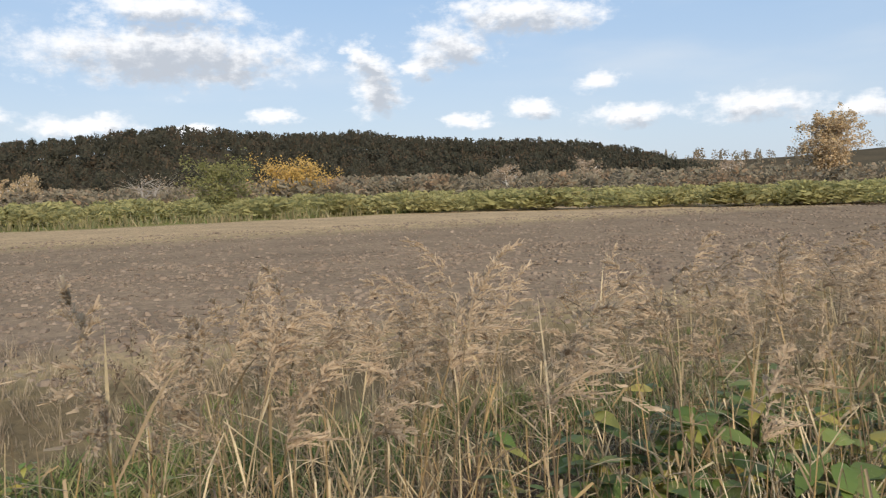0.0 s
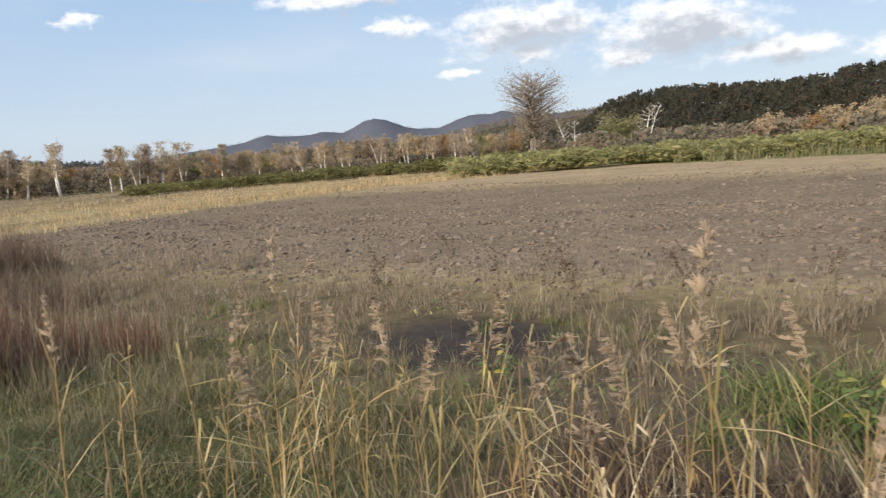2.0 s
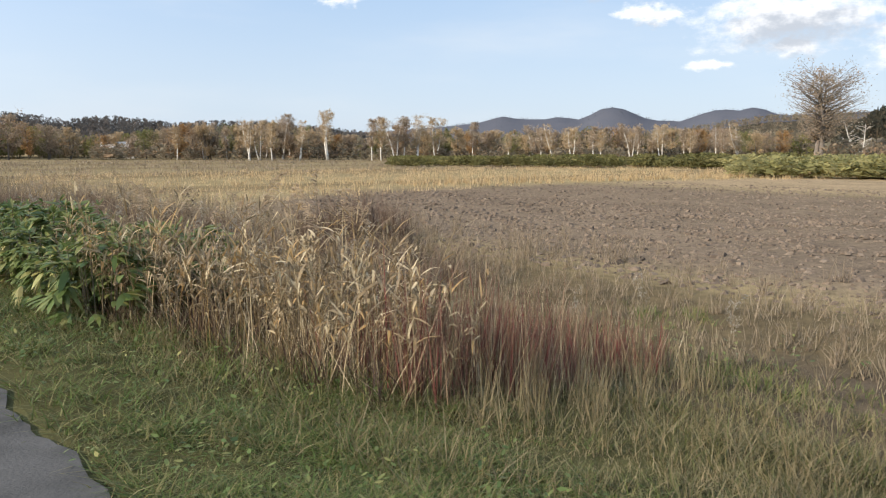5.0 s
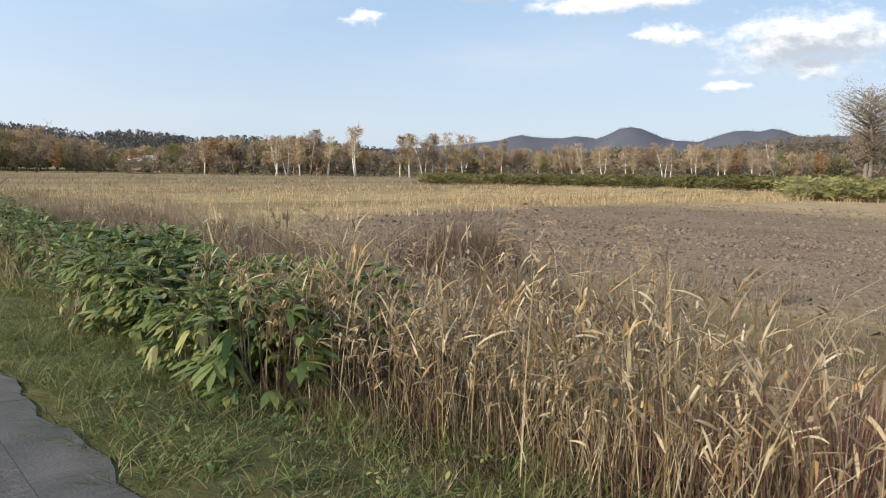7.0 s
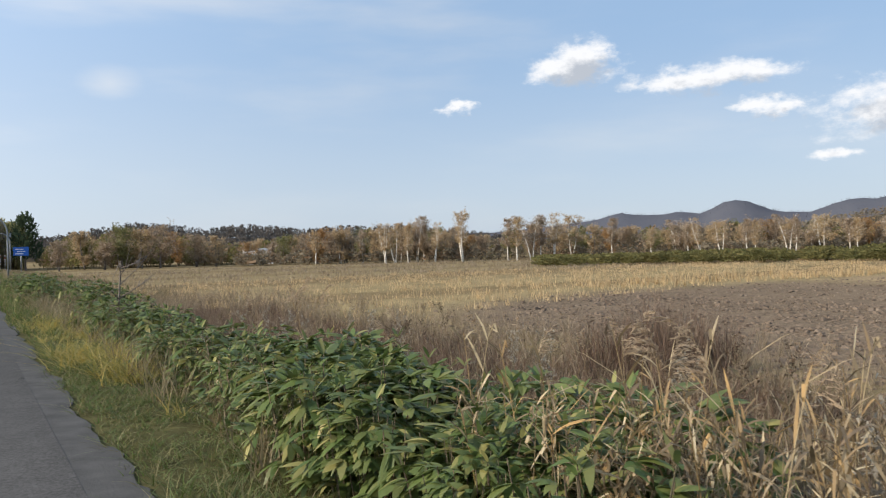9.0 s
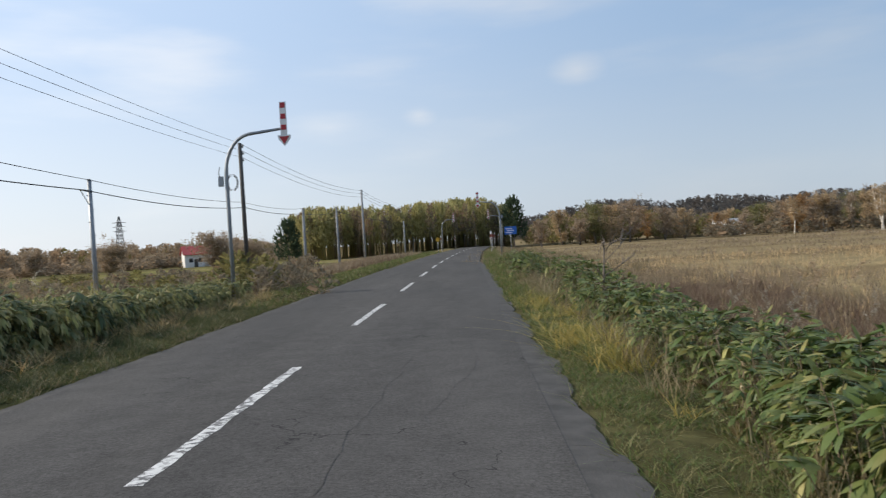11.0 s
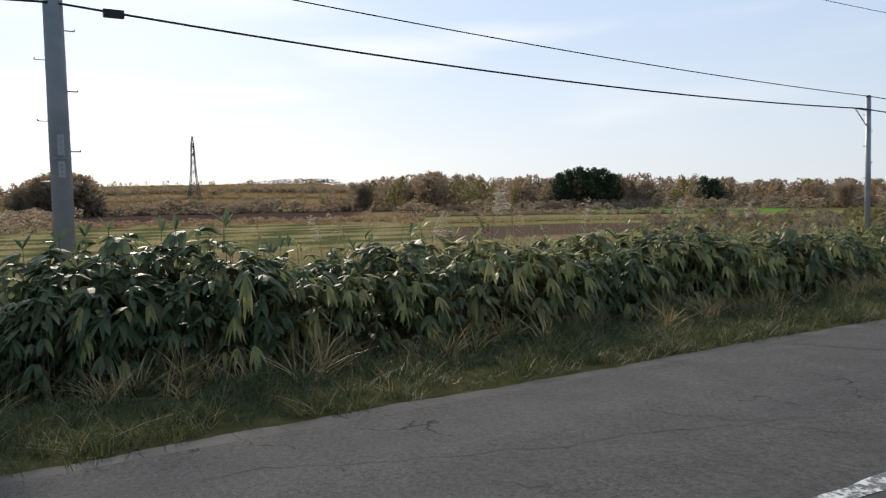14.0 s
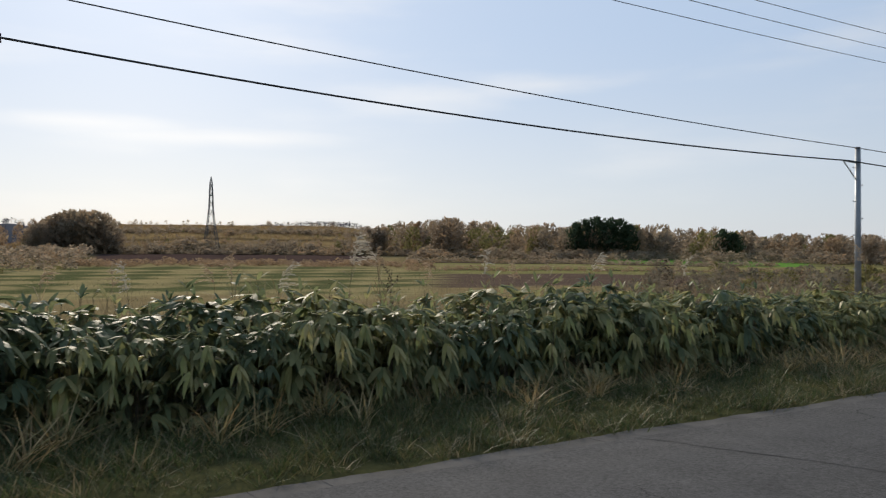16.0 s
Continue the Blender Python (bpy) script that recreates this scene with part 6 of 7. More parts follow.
# ---------------------------------------------------------------- reeds
def reed_thing(seed, h, plume, leafmat, label, slim=1.0):
    g = np.random.default_rng(seed)
    root = thing("reed", label, "reed", "reeds beside the road")
    t = np.linspace(0, 1, 6)
    d = g.normal(0, 0.1, 2)
    pts = np.column_stack([d[0] * h * t ** 1.6, d[1] * h * t ** 1.6 + 0.04 * h * t ** 2, h * t])
    so = Soup()
    so.tube(pts, np.linspace(0.0052, 0.0022, 6), 4)
    part("stem", so, leafmat, root)
    so = Soup()
    for k in range(int(g.integers(11, 17))):
        s = g.uniform(0.2, 0.95)
        p = np.array([np.interp(s, t, pts[:, i]) for i in range(3)])
        a = g.uniform(0, 6.28)
        out = np.array([math.cos(a), math.sin(a), 0])
        ln = g.uniform(0.2, 0.46) if plume else g.uniform(0.12, 0.32)
        el = radians(g.uniform(5, 68) if plume else g.uniform(-25, 55))
        tip = p + out * ln * math.cos(el) + np.array([0, 0, ln * math.sin(el)])
        mid = p + (tip - p) * 0.5 + np.array([0, 0, 0.02])
        if g.random() < (0.3 if plume else 0.6):
            tip = mid + (out * g.uniform(0.1, 0.6) + np.array([0, 0, -g.uniform(0.4, 1.0)])) * ln * 0.55
        side = np.cross(out, (0, 0, 1)) * 0.8 + np.array([0, 0, 0.4]) * g.uniform(-1, 1)
        w = g.uniform(0.006, 0.013) if plume else g.uniform(0.007, 0.017)
        so.strip([p, p + (mid - p) * 0.5, mid, tip], [w * 0.5, w, w * 0.95, w * 0.05], side)
    part("leaves", so, leafmat, root)
    if plume:
        so = Soup()
        top = pts[-1]
        ln = g.uniform(0.24, 0.36)
        bend = np.array([g.normal(0, 0.25), 0.6, 0]) * slim
        for k in range(30):
            s = g.uniform(0, 0.95)
            c = top + np.array([0, 0, -0.05 + ln * s]) + bend * ln * s * s
            q = np.array([g.normal(0, 0.4), g.normal(0.45, 0.4), g.uniform(0.3, 1.1)])
            L = g.uniform(0.08, 0.15) * (1.1 - 0.7 * s) * slim
            for e in range(40):
                f = g.uniform(0, 1)
                h0 = c + q * L * f + np.array([0, 0.5, -0.55]) * L * f * f
                hd = q * 0.8 + np.array([0, 0.4, -0.5]) * f + g.normal(0, 0.3, 3)
                so.strip([h0, h0 + hd * g.uniform(0.01, 0.026)], [0.0028, 0.0014], np.cross(hd, g.normal(0, 1, 3)))
        part("plume", so, M_PLUME, root)
    return root


lab_p = "dry straw-coloured reed with a feathery brown plume"
lab_b = "dry broken reed stalk with papery leaves"
lab_g = "yellowing reed stalk with stiff curled leaves"
REEDS = [reed_thing(200 + k, 1.35 + 0.06 * (k % 4), True, M_REED, lab_p) for k in range(6)]
REEDB = [reed_thing(220 + k, 1.0 + 0.08 * (k % 4), False, M_REED, lab_b) for k in range(6)]
REEDG = [reed_thing(240 + k, 0.95 + 0.1 * (k % 3), k < 3, M_REEDGRN, lab_g, 0.4) for k in range(6)]
SUSUKI = [reed_thing(250 + k, 1.35, True, M_REED, "tall grass stalk with a pale silvery plume in the hedge") for k in range(3)]
for ob in SUSUKI:
    for c in ob.children:
        if c.name.startswith("plume"):
            c.data.materials[0] = M_SILVER


def papery_reed(seed, h):
    """A withered reed: a thin bare stalk whose upper half carries broad folded papery leaves."""
    g = np.random.default_rng(seed)
    root = thing("reed", "withered reed stalk with broad folded papery leaves", "reed", "reeds beside the road")
    t = np.linspace(0, 1, 6)
    d = g.normal(0, 0.13, 2)
    pts = np.column_stack([d[0] * h * t ** 1.5, d[1] * h * t ** 1.5, h * t])
    so = Soup()
    so.tube(pts, np.linspace(0.0045, 0.002, 6), 4)
    part("stem", so, M_REED, root)
    so = Soup()
    for k in range(int(g.integers(8, 13))):
        s = 0.34 + 0.64 * g.uniform(0, 1) ** 0.7
        p = np.array([np.interp(s, t, pts[:, i]) for i in range(3)])
        a = g.uniform(0, 6.28)
        out = np.array([math.cos(a), math.sin(a), 0])
        ln, w = g.uniform(0.1, 0.3), g.uniform(0.009, 0.025)
        rise, fold = g.uniform(0.2, 1.8), g.random() < 0.6
        path, q, ang = [p], p.copy(), math.atan2(rise, 1.0)
        for e in range(5):
            q = q + (out * math.cos(ang) + np.array([0, 0, math.sin(ang)])) * ln / 5
            path.append(q.copy())
            ang -= g.uniform(-0.02, 0.28) + (g.uniform(0.8, 2.4) if fold and e == int(g.integers(1, 3)) else 0)
        side = np.cross(out, (0, 0, 1)) + np.array([0, 0, 0.7]) * g.uniform(-1, 1)
        so.strip(path, [w * 0.4, w * 0.9, w, w * 0.9, w * 0.6, w * 0.06], side / np.linalg.norm(side))
    part("leaves", so, M_PAPER, root)
    return root


PAPER = [papery_reed(260 + k, 0.85 + 0.09 * (k % 5)) for k in range(10)]


def reed_spots(n, x0, x1, y0, y1, s0, s1, keep=None):
    xy = scatter(n, x0, x1, y0, y1, keep)
    return [(float(x), float(y), U(s0, s1)) for x, y in xy]


def reed_mass(name, label, variants, spots):
    """Reeds farther off or deeper in the stand, joined."""
    packs = {}
    for k, (x, y, s) in enumerate(spots):
        m = np.array(put(None, x, y, s))
        for ob in variants[k % len(variants)].children:
            me = ob.data
            v = np.empty(len(me.vertices) * 3)
            me.vertices.foreach_get("co", v)
            v = v.reshape(-1, 3) @ m[:3, :3].T + m[:3, 3]
            so = packs.setdefault(me.materials[0].name, (Soup(), me.materials[0]))[0]
            lt = np.empty(len(me.polygons), np.int32)
            me.polygons.foreach_get("loop_total", lt)
            li = np.empty(len(me.loops), np.int32)
            me.loops.foreach_get("vertex_index", li)
            st = np.cumsum(lt) - lt
            n0 = so.n
            for q in np.unique(lt):
                so.f[int(q)].append(li[st[lt == q][:, None] + np.arange(q)] + n0)
            so.v.append(v)
            so.n += len(v)
    for so, mat in packs.values():
        stuff(name, so.mesh(name, mat), label, "reeds")


def clump_front(y):
    """How near to the road the roadside clump stands at y."""
    return np.interp(y, [7.4, 7.9, 8.7, 9.9, 11.0, 12.6], [3.3, 3.0, 2.9, 2.85, 2.5, 2.3])


def in_clump(x, y):
    return (x > clump_front(y)) & (x < clump_front(y) + np.interp(y, [7.5, 8.3, 9.4, 10.5, 12.6], [0.7, 1.2, 2.0, 2.1, 1.5]))


reed_mass("reed_stand", "dense stand of dry reeds", REEDS, reed_spots(96, 3.1, 5.0, -6.0, -0.9, 0.7, 0.95) + reed_spots(14, 3.6, 6.5, 13.0, 24.0, 0.7, 0.9) + reed_spots(12, -12.0, -10.2, 16, 36, 1.0, 1.2))
reed_mass("reed_stand", "dense stand of broken dry reeds", REEDB, reed_spots(130, 2.6, 5.4, -6.6, -0.4, 0.6, 0.9) + reed_spots(26, 2.6, 6.0, 12.5, 24, 0.6, 0.85))
reed_mass("reed_clump", "dense clump of withered reeds with papery leaves", PAPER, reed_spots(600, 2.3, 5.4, 7.5, 12.6, 0.65, 1.12, in_clump))
spread_copies(PAPER, reed_spots(290, 2.3, 4.2, 7.6, 12.5, 0.6, 1.05, lambda x, y: in_clump(x, y) & (x < clump_front(y) + 0.7)) + reed_spots(10, 1.9, 3.2, 13, 20, 0.6, 0.8))
spread_copies(REEDS, reed_spots(56, 2.4, 3.8, -5.4, -1.1, 0.72, 0.94) + reed_spots(16, 2.8, 4.6, 8.4, 12.5, 0.74, 0.94))
spread_copies(REEDB, reed_spots(70, 2.1, 3.6, -5.0, 1.2, 0.7, 1.0) + reed_spots(50, 2.6, 4.4, -2.4, 0.6, 0.7, 0.95) + reed_spots(12, 2.4, 4.2, 0.2, 4.0, 0.7, 1.0))
spread_copies(REEDG, reed_spots(52, 2.6, 4.1, -0.2, 4.0, 0.75, 1.05))
spread_copies(SUSUKI, [(-8.7, 20.1, 1.18), (-8.85, 20.7, 1.22), (-9.0, 19.4, 1.0), (-9.3, 22.6, 1.1), (-9.2, 24.2, 1.1), (-9.4, 26.3, 1.05), (-9.1, 17.9, 1.0), (-9.3, 13.9, 1.15), (-9.6, 14.3, 1.05), (-9.1, 13.5, 1.1)])
grass("reed_litter", "bent dry reed blades between the stalks", 2600, (2.2, 4.9, -5, 1.6), (0.3, 0.7), (0.005, 0.011), 0.55, M_REED, lambda x, y: rng.random(len(x)) < 1 - 0.6 * sstep(y, -1.9, -0.9), 3, 0.7, 0.3, "reeds")
grass("reed_litter", "bent dry reed blades in the clump", 500, (2.5, 5.0, 7.8, 12.2), (0.3, 0.8), (0.006, 0.012), 0.3, M_REED, in_clump, 3, 0.6, 0.3, "reeds")
for k, (x0, x1, lo, hi, n) in enumerate([(3.3, 4.5, 0.7, 1.0, 700), (4.1, 5.5, 0.55, 0.9, 2300), (5.2, 6.5, 0.25, 0.6, 1700)]):
    grass("red_grass", "deep red and rusty weed stalks beside the reeds", n, (x0, x1, 7.5, 9.4), (lo * 1.2, hi * 1.3), (0.006, 0.012), 0.11, M_REDGRASS, lambda x, y: (y > 7.55 + 0.12 * np.sin(x * 5)) & (rng.random(len(x)) < 1 - 0.6 * sstep(y, 8.6, 9.4)), 3, 0.2, 0.2, "weeds", 7, 0.05)
    grass("pale_stalks", "thin tan bare stalks among the red weeds", n // 4, (x0, x1, 7.5, 9.4), (lo * 1.2, hi * 1.4), (0.004, 0.007), 0.12, M_PALESTEM, None, 2, 0.2, 0.2, "weeds", 3, 0.05)
grass("rusty_clump", "dark rusty weed bush standing behind the clump", 1800, (8.6, 10.7, 16.7, 18.7), (0.6, 1.45), (0.008, 0.018), 0.18, M_RUST, None, 3, 0.3)
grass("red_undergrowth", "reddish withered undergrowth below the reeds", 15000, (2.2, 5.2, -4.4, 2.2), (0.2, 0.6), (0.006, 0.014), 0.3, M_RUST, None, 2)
grass("dark_undergrowth", "brown withered undergrowth below the reeds, darkened for shade", 9000, (2.2, 4.6, -4.4, 1.6), (0.15, 0.5), (0.006, 0.014), 0.35, M_UNDER, None, 2)
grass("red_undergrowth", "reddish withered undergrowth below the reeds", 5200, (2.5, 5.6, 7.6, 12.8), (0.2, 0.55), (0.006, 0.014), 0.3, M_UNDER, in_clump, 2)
grass("green_undergrowth", "green grass and weeds below the reeds", 26000, (2.2, 7.5, -7.5, 1.6), (0.16, 0.48), (0.009, 0.02), 0.45, M_GRASS, lambda x, y: rng.random(len(x)) < np.maximum(1 - sstep(y, -4.6, -2.8), 0.85 * sstep(x, 4.2, 5.2)), 3, 0.7, 0.4)
grass("green_undergrowth", "green grass and weeds at the foot of the clump", 2600, (2.3, 4.2, 7.4, 12.8), (0.12, 0.35), (0.007, 0.014), 0.4, M_GRASS, lambda x, y: np.abs(x - clump_front(y)) < 0.5, 3, 0.7, 0.4)
grass("fallen_reed_stems", "pale straight reed stems crossing at all angles", 3200, (2.2, 4.0, -5.8, 1.6), (0.5, 1.1), (0.007, 0.013), 0.5, M_PALESTEM, lambda x, y: rng.random(len(x)) < 1 - 0.85 * sstep(y, -1.9, -0.9), 3, 0.05, 0.2, "reeds", 0)
grass("fallen_reed_stems", "pale thin bare stems leaning across the clump", 520, (2.4, 4.4, 7.6, 12.2), (0.5, 1.0), (0.004, 0.007), 0.3, M_PALESTEM, in_clump, 3, 0.1, 0.2, "reeds", 0)
grass("fallen_reed_stems", "pale straight reed stems crossing at all angles", 1500, (2.3, 3.8, -3.4, 1.0), (0.5, 1.1), (0.007, 0.014), 0.65, M_PALESTEM, lambda x, y: rng.random(len(x)) < 1 - 0.85 * sstep(y, -1.9, -0.9), 3, 0.05, 0.2, "reeds", 0)
grass("yellow_grass", "yellow withered grass tufts on the verge", 4400, (1.25, 2.3, 15.8, 30), (0.28, 0.58), (0.009, 0.018), 0.5, M_YELLOWGRASS, lambda x, y: np.sin(y * 2.3) + np.sin(y * 0.9 + x) > -0.1, 3, 0.9, 0.3, "grass", 34, 0.08)


# ---------------------------------------------------------------- bamboo grass
def sasa_leaf(so, p, d, ln, w, droop, g):
    d = d / (np.linalg.norm(d) + 1e-9)
    side = np.cross(d, (0, 0, 1))
    side /= np.linalg.norm(side) + 1e-9
    n = np.cross(side, d)
    side = side * math.cos(0.3) + n * g.normal(0, 0.3)
    t = np.array([0, 0.18, 0.45, 0.75, 1.0])
    pts = p + d * ln * t[:, None] + np.array([0, 0, -1.0]) * (droop * ln * t ** 2)[:, None]
    so.strip(pts, [w * 0.3, w * 0.85, w, w * 0.72, w * 0.06], side)


def sasa_fan(so, p, out, g, size, n=6, droop=0.6):
    for k in range(n):
        a = (k - (n - 1) / 2) * 0.42 + g.normal(0, 0.16)
        d = np.array([out[0] * math.cos(a) - out[1] * math.sin(a), out[0] * math.sin(a) + out[1] * math.cos(a), out[2] + g.normal(0, 0.12)])
        sasa_leaf(so, p, d, size * g.uniform(0.75, 1.15), size * g.uniform(0.25, 0.35), droop * g.uniform(0.5, 1.5), g)


def sasa_thing(seed, h, rad, fans, size, mat, pale, label, group, name="bamboo_grass", limp=1.0):
    g = np.random.default_rng(seed)
    root = thing(name, label, "shrub", group)
    stems, leaves, pales = Soup(), Soup(), Soup()
    for k in range(14):
        a, r = g.uniform(0, 6.28), rad * math.sqrt(g.uniform(0, 1)) * 0.8
        x, y = math.cos(a) * r, math.sin(a) * r
        stems.tube([(x * 0.8, y * 0.8, -0.05), (x, y, h * 0.5), (x * 1.15, y * 1.15, h * g.uniform(0.75, 0.95))], [0.006, 0.005, 0.003], 4)
    for k in range(fans):
        a = g.uniform(0, 6.28)
        zz = g.uniform(0.03, 1.0) ** 0.8
        env = math.sqrt(max(0.05, 1 - (zz * 0.98) ** 4))
        r = rad * env * math.sqrt(g.uniform(0.35, 1.0))
        p = np.array([math.cos(a) * r, math.sin(a) * r, h * zz * g.uniform(0.95, 1.05)])
        out = np.array([math.cos(a + g.normal(0, 0.5)), math.sin(a + g.normal(0, 0.5)), (g.uniform(-0.7, 0.25) if zz < 0.8 else g.uniform(-0.25, 0.45)) + 0.5 * (1 - limp)])
        so = pales if k < pale else leaves
        if k < pale:
            a = g.uniform(-0.9, 0.9)
            rr = rad * g.uniform(0.85, 1.08)
            p = np.array([math.cos(a) * rr, math.sin(a) * rr, h * g.uniform(0.25, 0.9)])
            out = np.array([math.cos(a), math.sin(a), g.uniform(-1.3, -0.5)])
        sasa_fan(so, p, out, g, size * (g.uniform(0.7, 0.95) if k < pale else g.uniform(0.7, 1.25)), int(g.integers(4, 7)), 0.9 if k < pale else limp * g.uniform(0.25, 0.9))
    for k in range(3):
        a, r = g.uniform(0, 6.28), rad * 0.8 * math.sqrt(g.uniform(0, 1))
        p = np.array([math.cos(a) * r, math.sin(a) * r, h * g.uniform(0.95, 1.12)])
        stems.tube([p * np.array([0.9, 0.9, 0.8]), p], [0.004, 0.003], 4)
        for q in range(3):
            b = g.uniform(0, 6.28)
            sasa_leaf(leaves, p, np.array([math.cos(b), math.sin(b), g.uniform(0.5, 2.2)]), size * g.uniform(0.7, 1.0), size * 0.18, g.uniform(0.1, 0.5), g)
    part("stems", stems, M_STEM, root)
    part("leaves", leaves, mat, root)
    if pale:
        part("pale_leaves", pales, M_SASAPALE, root, "yellowed drooping leaves")
    return root


HEDGE = [sasa_thing(300 + k, 1.27, 0.64, 92, 0.25, M_SASA, [3, 3, 4, 2, 4, 3][k], "dark green bamboo grass clump with drooping broad leaves in a hedge", "bamboo grass hedge") for k in range(6)]
spots = []
for row, (x, s) in enumerate([(-7.95, 0.84), (-8.5, 0.98), (-9.2, 1.0)]):
    y = 4.0 + 0.2 * row
    while y < 37:
        taper = 1 - 0.1 * sstep(y, 15, 21) - 0.26 * sstep(y, 22, 35) - 0.34 * (1 - sstep(y, 13.7, 15.3))
        spots.append((x + U(-0.14, 0.14), y, s * taper * U(0.84, 1.12)))
        y += U(0.48, 0.66)
HEDGE_FAR = [sasa_thing(310 + k, 1.27, 0.64, 92, 0.25, M_SASAOLIVE, 4, "olive and yellowing bamboo grass clump in the hedge", "bamboo grass hedge") for k in range(3)]
order = [spots[i] for i in rng.permutation(len(spots))]
older = [rng.random() < 0.8 * sstep(q[1], 16.0, 19.5) for q in order]
spread_copies(HEDGE, [q for q, o in zip(order, older) if not o], 0.7)
spread_copies(HEDGE_FAR, [q for q, o in zip(order, older) if o], 0.7)
# litter added to block sunlight coming through the foot of the hedge
grass("hedge_litter", "withered brown leaves and stalks under the hedge", 12000, (-9.6, -7.9, 3.5, 36), (0.15, 0.45), (0.025, 0.05), 0.35, M_STEM, None, 2, 0.8, 0.0, "litter", 0)
BRIGHT = [sasa_thing(330 + k, 0.78, 0.5, 74, 0.175, M_LEAFBRIGHT, 1 + k % 2, "bright green bamboo grass clump beside the reeds", "roadside bamboo grass", limp=0.55) for k in range(5)]
spots = [(U(2.3, 3.1), y + U(-0.2, 0.2), U(0.75, 1.1)) for y in np.arange(11.5, 16.5, 0.2)]
spots += [(U(1.9, 2.9) + 0.02 * y, y + U(-0.3, 0.3), U(0.6, 1.1)) for y in np.arange(12.4, 30, 0.6)]
spots += [(U(2.6, 3.9), y + U(-0.3, 0.3), U(0.7, 1.0)) for y in np.arange(12.0, 26, 0.8)]
spots += [(U(2.2, 4.5), y + U(-0.5, 0.5), U(0.9, 1.3)) for y in np.arange(30, 62, 1.6)]
spots += [(U(3.0, 3.9), y + U(-0.2, 0.2), U(0.9, 1.2)) for y in np.arange(12.0, 16.5, 0.32)]
spread_copies(BRIGHT, spots)


def broadleaf_thing(seed):
    g = np.random.default_rng(seed)
    root = thing("broadleaf_weed", "leafy green weed with large yellowing oval leaves", "weed", "broadleaf weeds")
    lf = Soup()
    for k in range(7):
        a = g.uniform(0, 6.28)
        top = np.array([math.cos(a) * g.uniform(0.1, 0.4), math.sin(a) * g.uniform(0.1, 0.4), g.uniform(0.45, 0.85)])
        st = Soup()
        st.tube([(0, 0, -0.05), top * 0.5 + np.array([0, 0, 0.05]), top], [0.006, 0.005, 0.003], 4)
        part("stem", st, M_STEM, root)
        for j in range(9):
            p = top * g.uniform(0.4, 1.0)
            b = g.uniform(0, 6.28)
            d = np.array([math.cos(b), math.sin(b), g.uniform(-0.2, 0.5)])
            d /= np.linalg.norm(d)
            side = np.cross(d, (0, 0, 1))
            side /= np.linalg.norm(side)
            L, W = g.uniform(0.11, 0.19), g.uniform(0.06, 0.1)
            t = np.array([0, 0.25, 0.55, 0.85, 1.0])
            pts = p + d * L * t[:, None] + np.array([0, 0, -0.35 * L]) * (t ** 2)[:, None]
            lf.strip(pts, [W * 0.2, W, W * 0.95, W * 0.4, 0.004], side + np.array([0, 0, g.normal(0, 0.25)]))
    part("leaves", lf, M_BROADLEAF, root)
    return root


WEEDS = [broadleaf_thing(360 + k) for k in range(3)]
spread_copies(WEEDS, [(U(2.6, 4.2), U(-5.4, -2.8), U(0.8, 1.1)) for k in range(24)] + [(6.3, 3.4, 0.55), (5.9, 0.6, 0.6), (5.2, -1.2, 0.6), (6.4, -0.6, 0.5)])

grass("roadside_dry_blades", "dry pale blades rising from the bamboo grass", 7000, (1.8, 4.6, 12.5, 46), (0.5, 0.95), (0.008, 0.016), 0.3, M_GRASSDRY, None, 3, 0.6, 0.5)


def seed_weed_thing(seed, h, mat, label, name, head):
    """A withered weed: a branched stalk with seed heads."""
    g = np.random.default_rng(seed)
    root = thing(name, label, "weed", name.replace("_", " ") + "s")
    st, hd = Soup(), Soup()
    top = np.array([g.normal(0, 0.06), g.normal(0, 0.06), h])
    st.tube([(0, 0, -0.05), top * 0.5, top], [0.005, 0.004, 0.002], 4)
    for k in range(9):
        s = g.uniform(0.5, 1.0)
        p = top * s
        a = g.uniform(0, 6.28)
        e = p + np.array([math.cos(a), math.sin(a), 1.2]) * g.uniform(0.06, 0.16)
        br = Soup()
        br.tube([p, e], [0.003, 0.0015], 3)
        part("branch", br, M_STEM, root)
        for q in range(head):
            c = p + (e - p) * g.uniform(0.3, 1.1) + g.normal(0, 0.014, 3)
            d = g.normal(0, 1, 3)
            d /= np.linalg.norm(d)
            hd.strip([c, c + d * g.uniform(0.012, 0.03)], [0.009, 0.004], np.cross(d, g.normal(0, 1, 3)))
    part("stalk", st, M_STEM, root)
    tagged(part("seed_spray", hd, mat, root), kind="stuff")
    return root


DOCK = [seed_weed_thing(400 + k, 0.95, M_DARKSEED, "dark withered weed stalk with brown seed heads", "seed_weed", 16) for k in range(3)]
spread_copies(DOCK, [(U(6.6, 9.2), U(-1.5, 6.0), U(0.7, 1.15)) for k in range(20)] + [(U(4.4, 8.0), U(11.5, 22), U(0.8, 1.2)) for k in range(12)] + [(U(-12.5, -10.2), U(12, 40), U(1.2, 1.6)) for k in range(5)])
FLUFF = [seed_weed_thing(420 + k, 0.9, M_FLUFF, "withered weed with pale fluffy seed heads", "fluffy_weed", 26) for k in range(3)]
spread_copies(FLUFF, [(U(3.2, 4.8), U(9.5, 13.5), U(0.8, 1.15)) for k in range(7)] + [(U(3.6, 7.0), U(13.5, 24), U(0.9, 1.2)) for k in range(12)] + [(U(6.5, 9.0), U(5, 9), U(0.5, 0.8)) for k in range(3)])

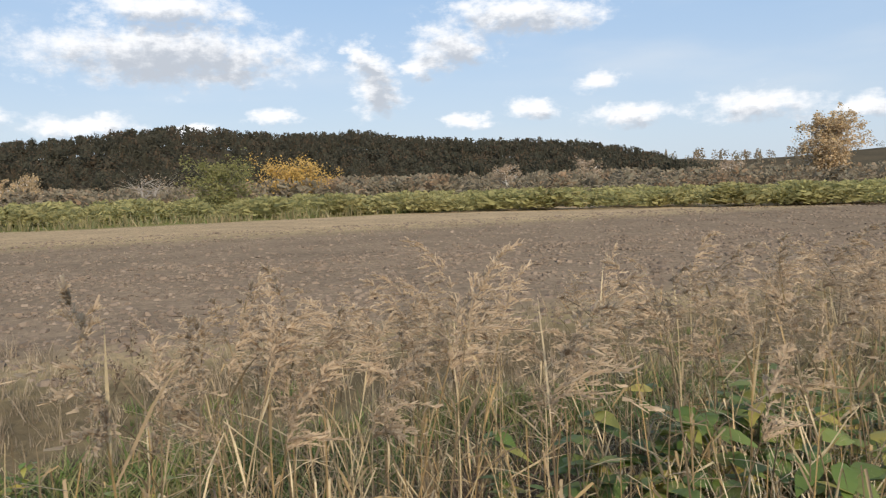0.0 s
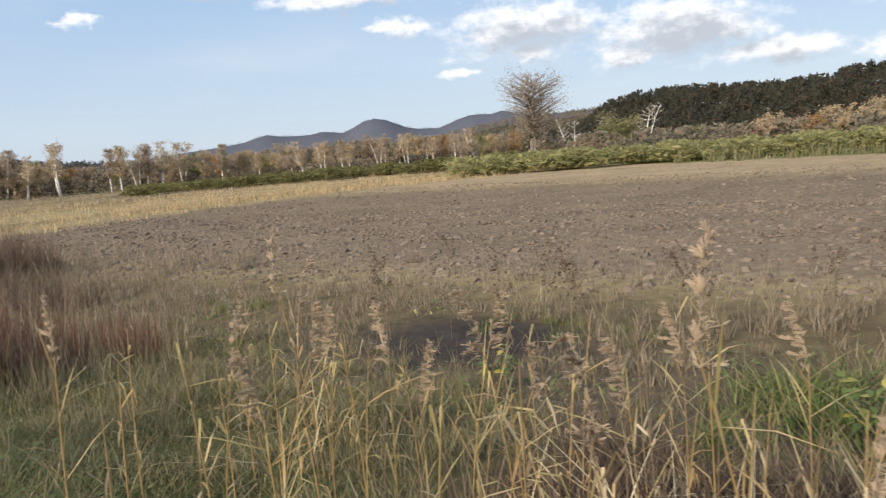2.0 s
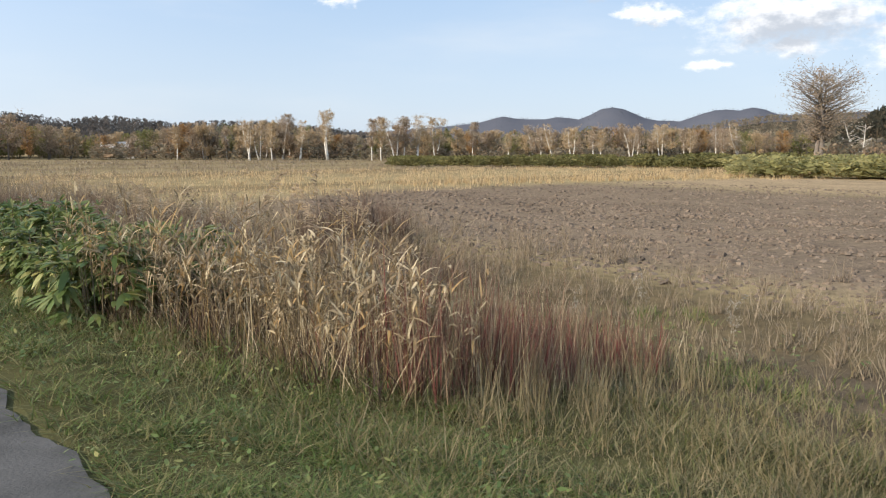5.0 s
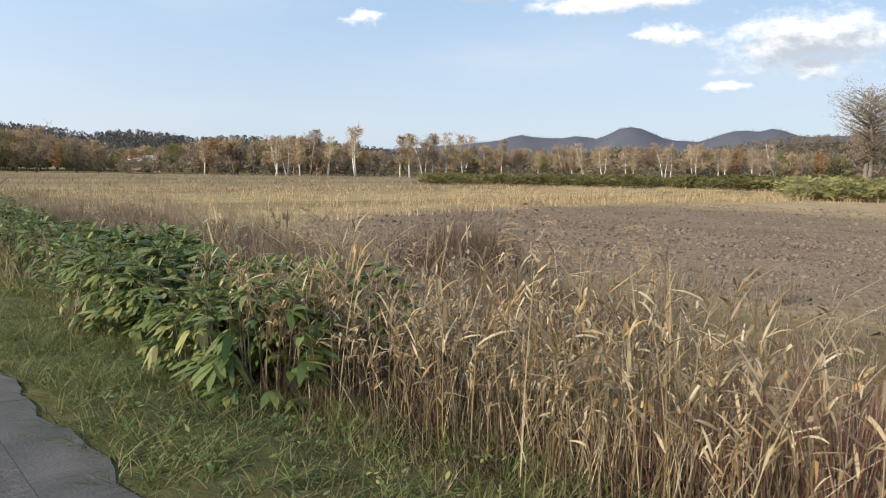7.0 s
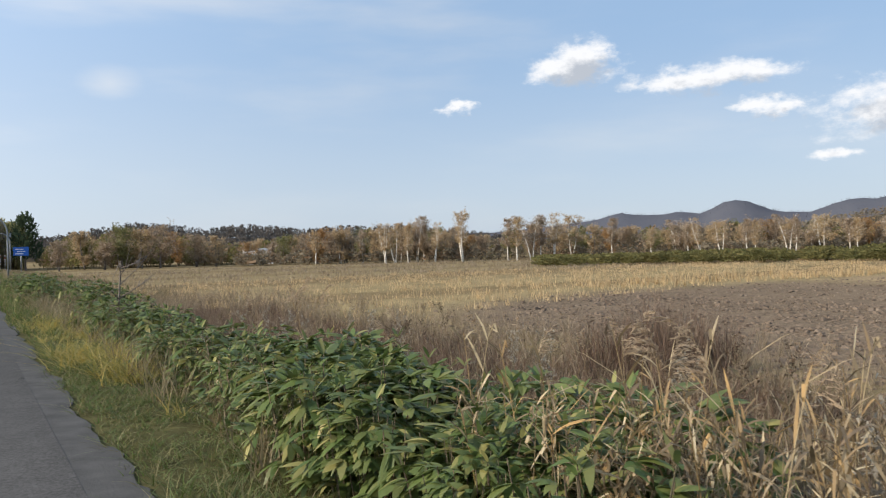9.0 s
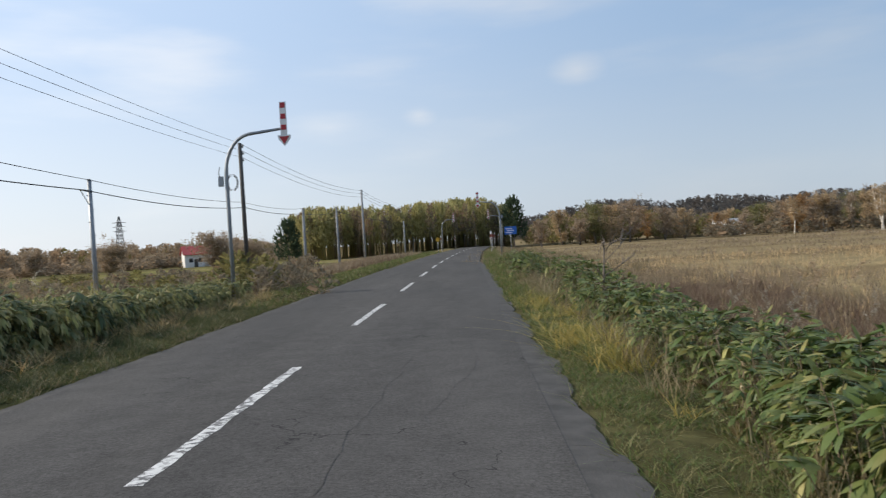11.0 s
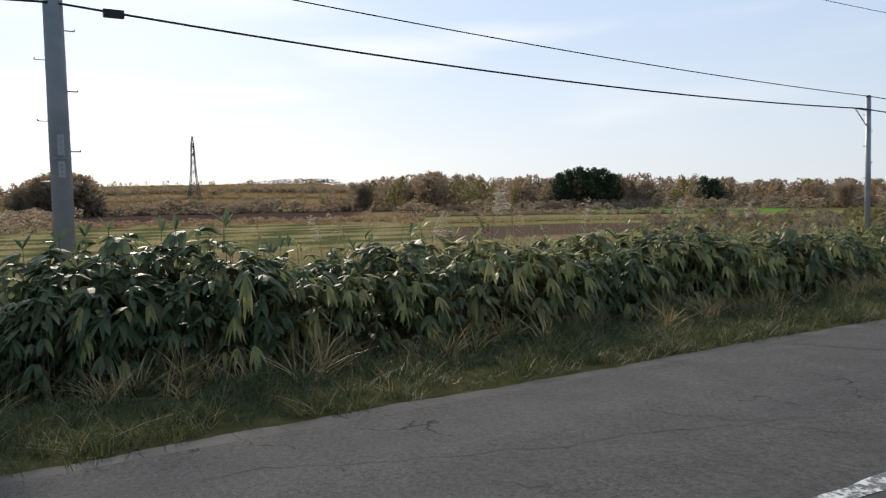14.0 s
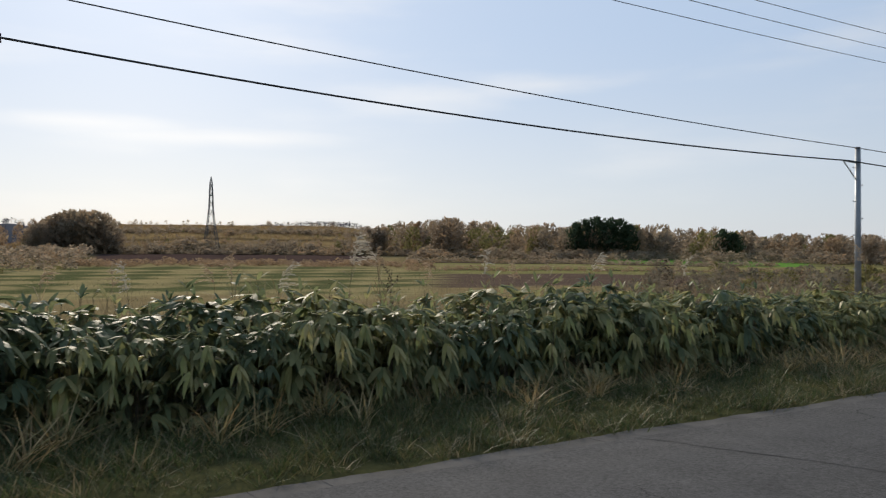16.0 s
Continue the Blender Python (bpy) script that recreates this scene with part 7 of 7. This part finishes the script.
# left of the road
grass("left_verge_grass", "green grass on the verge, colour darkened for shade below the hedge", 46000, (-7.6, -5.33, 7, 32), (0.1, 0.32), (0.006, 0.013), 0.4, M_VERGE, lambda x, y: rng.random(len(x)) < 0.12 + 0.88 * sstep(-x, 5.3, 5.75), 2, 0.9)
grass("left_verge_dry", "withered blades in the verge grass", 5000, (-7.6, -5.5, 7, 40), (0.12, 0.36), (0.006, 0.014), 0.5, M_GRASSDRY, None, 3, 0.9, 0.6)
grass("left_verge_far", "green grass on the far verge", 14000, (-7.8, -5.5, 32, 120), (0.15, 0.4), (0.012, 0.03), 0.35, M_GRASS, None, 2)
grass("left_tall_weeds", "tall brown withered weeds along the road", 34000, (-15, -9.0, 24, 125), (0.4, 1.0), (0.01, 0.03), 0.25, M_STUBBLE, None, 2, 0.5, 0.5)
grass("left_rust_weeds", "rusty weeds among the dry grass", 9000, (-14, -8.2, 38, 100), (0.4, 0.9), (0.012, 0.03), 0.3, M_RUST, None, 2, 0.5, 0.7)
grass("left_dry_field", "tall tan dry grass behind the hedge", 42000, (-30, -10.0, 4, 62), (0.4, 0.95), (0.008, 0.02), 0.2, M_GRASSDRY, None, 2, 0.5, 0.5)
grass("left_tall_dry_grass", "tall pale dry grass rising behind the hedge", 12000, (-13.0, -9.9, 6, 34), (1.0, 1.9), (0.006, 0.014), 0.18, M_GRASSDRY, None, 3, 0.5, 0.6, "grass", 8, 0.08)
M_BANKGRASS = foliage("bank_grass", [(0.28, 0.18, 0.09), (0.36, 0.26, 0.13), (0.2, 0.13, 0.07), (0.3, 0.19, 0.09)], 0.8, 0.25, 0.1)
grass("left_field", "tan and olive grass of the far fields", 9000, (-125, -28, 0, 130), (0.12, 0.28), (0.03, 0.08), 0.2, M_GRASSMIX, None, 2, 0.3, 0.7, "grass", 14, 0.8)
grass("right_far_verge_weeds", "dry weeds along the far verge", 12000, (2.4, 9, 46, 130), (0.3, 0.8), (0.012, 0.03), 0.25, M_GRASSDRY, None, 2, 0.5, 0.5)
grass("left_yellow_tufts", "spiky yellow grass tufts below the hedge", 3600, (-7.5, -6.5, 8, 36), (0.28, 0.62), (0.009, 0.018), 0.5, M_REEDGRN, None, 3, 0.7, 0.3, "grass", 26, 0.05)
grass("left_pale_stalks", "pale thin dry stalks below the hedge", 1500, (-7.9, -7.0, 8, 36), (0.35, 0.75), (0.004, 0.007), 0.15, M_GRASSDRY, None, 2, 0.3, 0.0, "grass", 3, 0.1)
grass("margin_tall_weeds", "tall green and brown weeds along the far field margin", 16000, (54, 68, -80, 16), (0.5, 1.1), (0.05, 0.12), 0.2, M_GRASSMIX, lambda x, y: np.abs(x - np.interp(y, [-80, -30, 0, 16], [66, 59.5, 57, 61])) < 3.5, 2, 0.3, 0.3, "weeds", 10, 0.3)
grass("clump_edge_grass", "mixed grass in front of the red clump", 12000, (2.4, 6.5, 3.5, 8.0), (0.1, 0.3), (0.005, 0.011), 0.4, M_GRASSMIX, None, 3, 0.8, 0.2)
grass("meadow_pale_stalks", "thin pale grass stalks standing in the meadow", 4200, (2.9, 6.6, 2.6, 7.6), (0.16, 0.4), (0.003, 0.006), 0.25, M_GRASSDRY, lambda x, y: rng.random(len(x)) < 0.25 + 0.75 * sstep(x, 2.9, 3.8), 2, 0.4, 0.3, "grass", 6, 0.06)
grass("tan_stems", "thin tan stems among the red grass", 1500, (3.4, 6.2, 6.8, 9.2), (0.5, 1.0), (0.004, 0.008), 0.14, M_GRASSDRY, None, 2, 0.3)
grass("bank_grass", "rusty and tan grass on the far bank", 60000, (-312, -190, -20, 130), (0.3, 0.8), (0.06, 0.16), 0.2, M_BANKGRASS, lambda x, y: (np.hypot(x, y - 14) > 216) & (np.hypot(x, y - 14) < 304) & (np.degrees(np.arctan2(-x, y - 14)) > 60) & (np.degrees(np.arctan2(-x, y - 14)) < 100), 2, 0.3, 0.0, "grass", 20, 1.6)
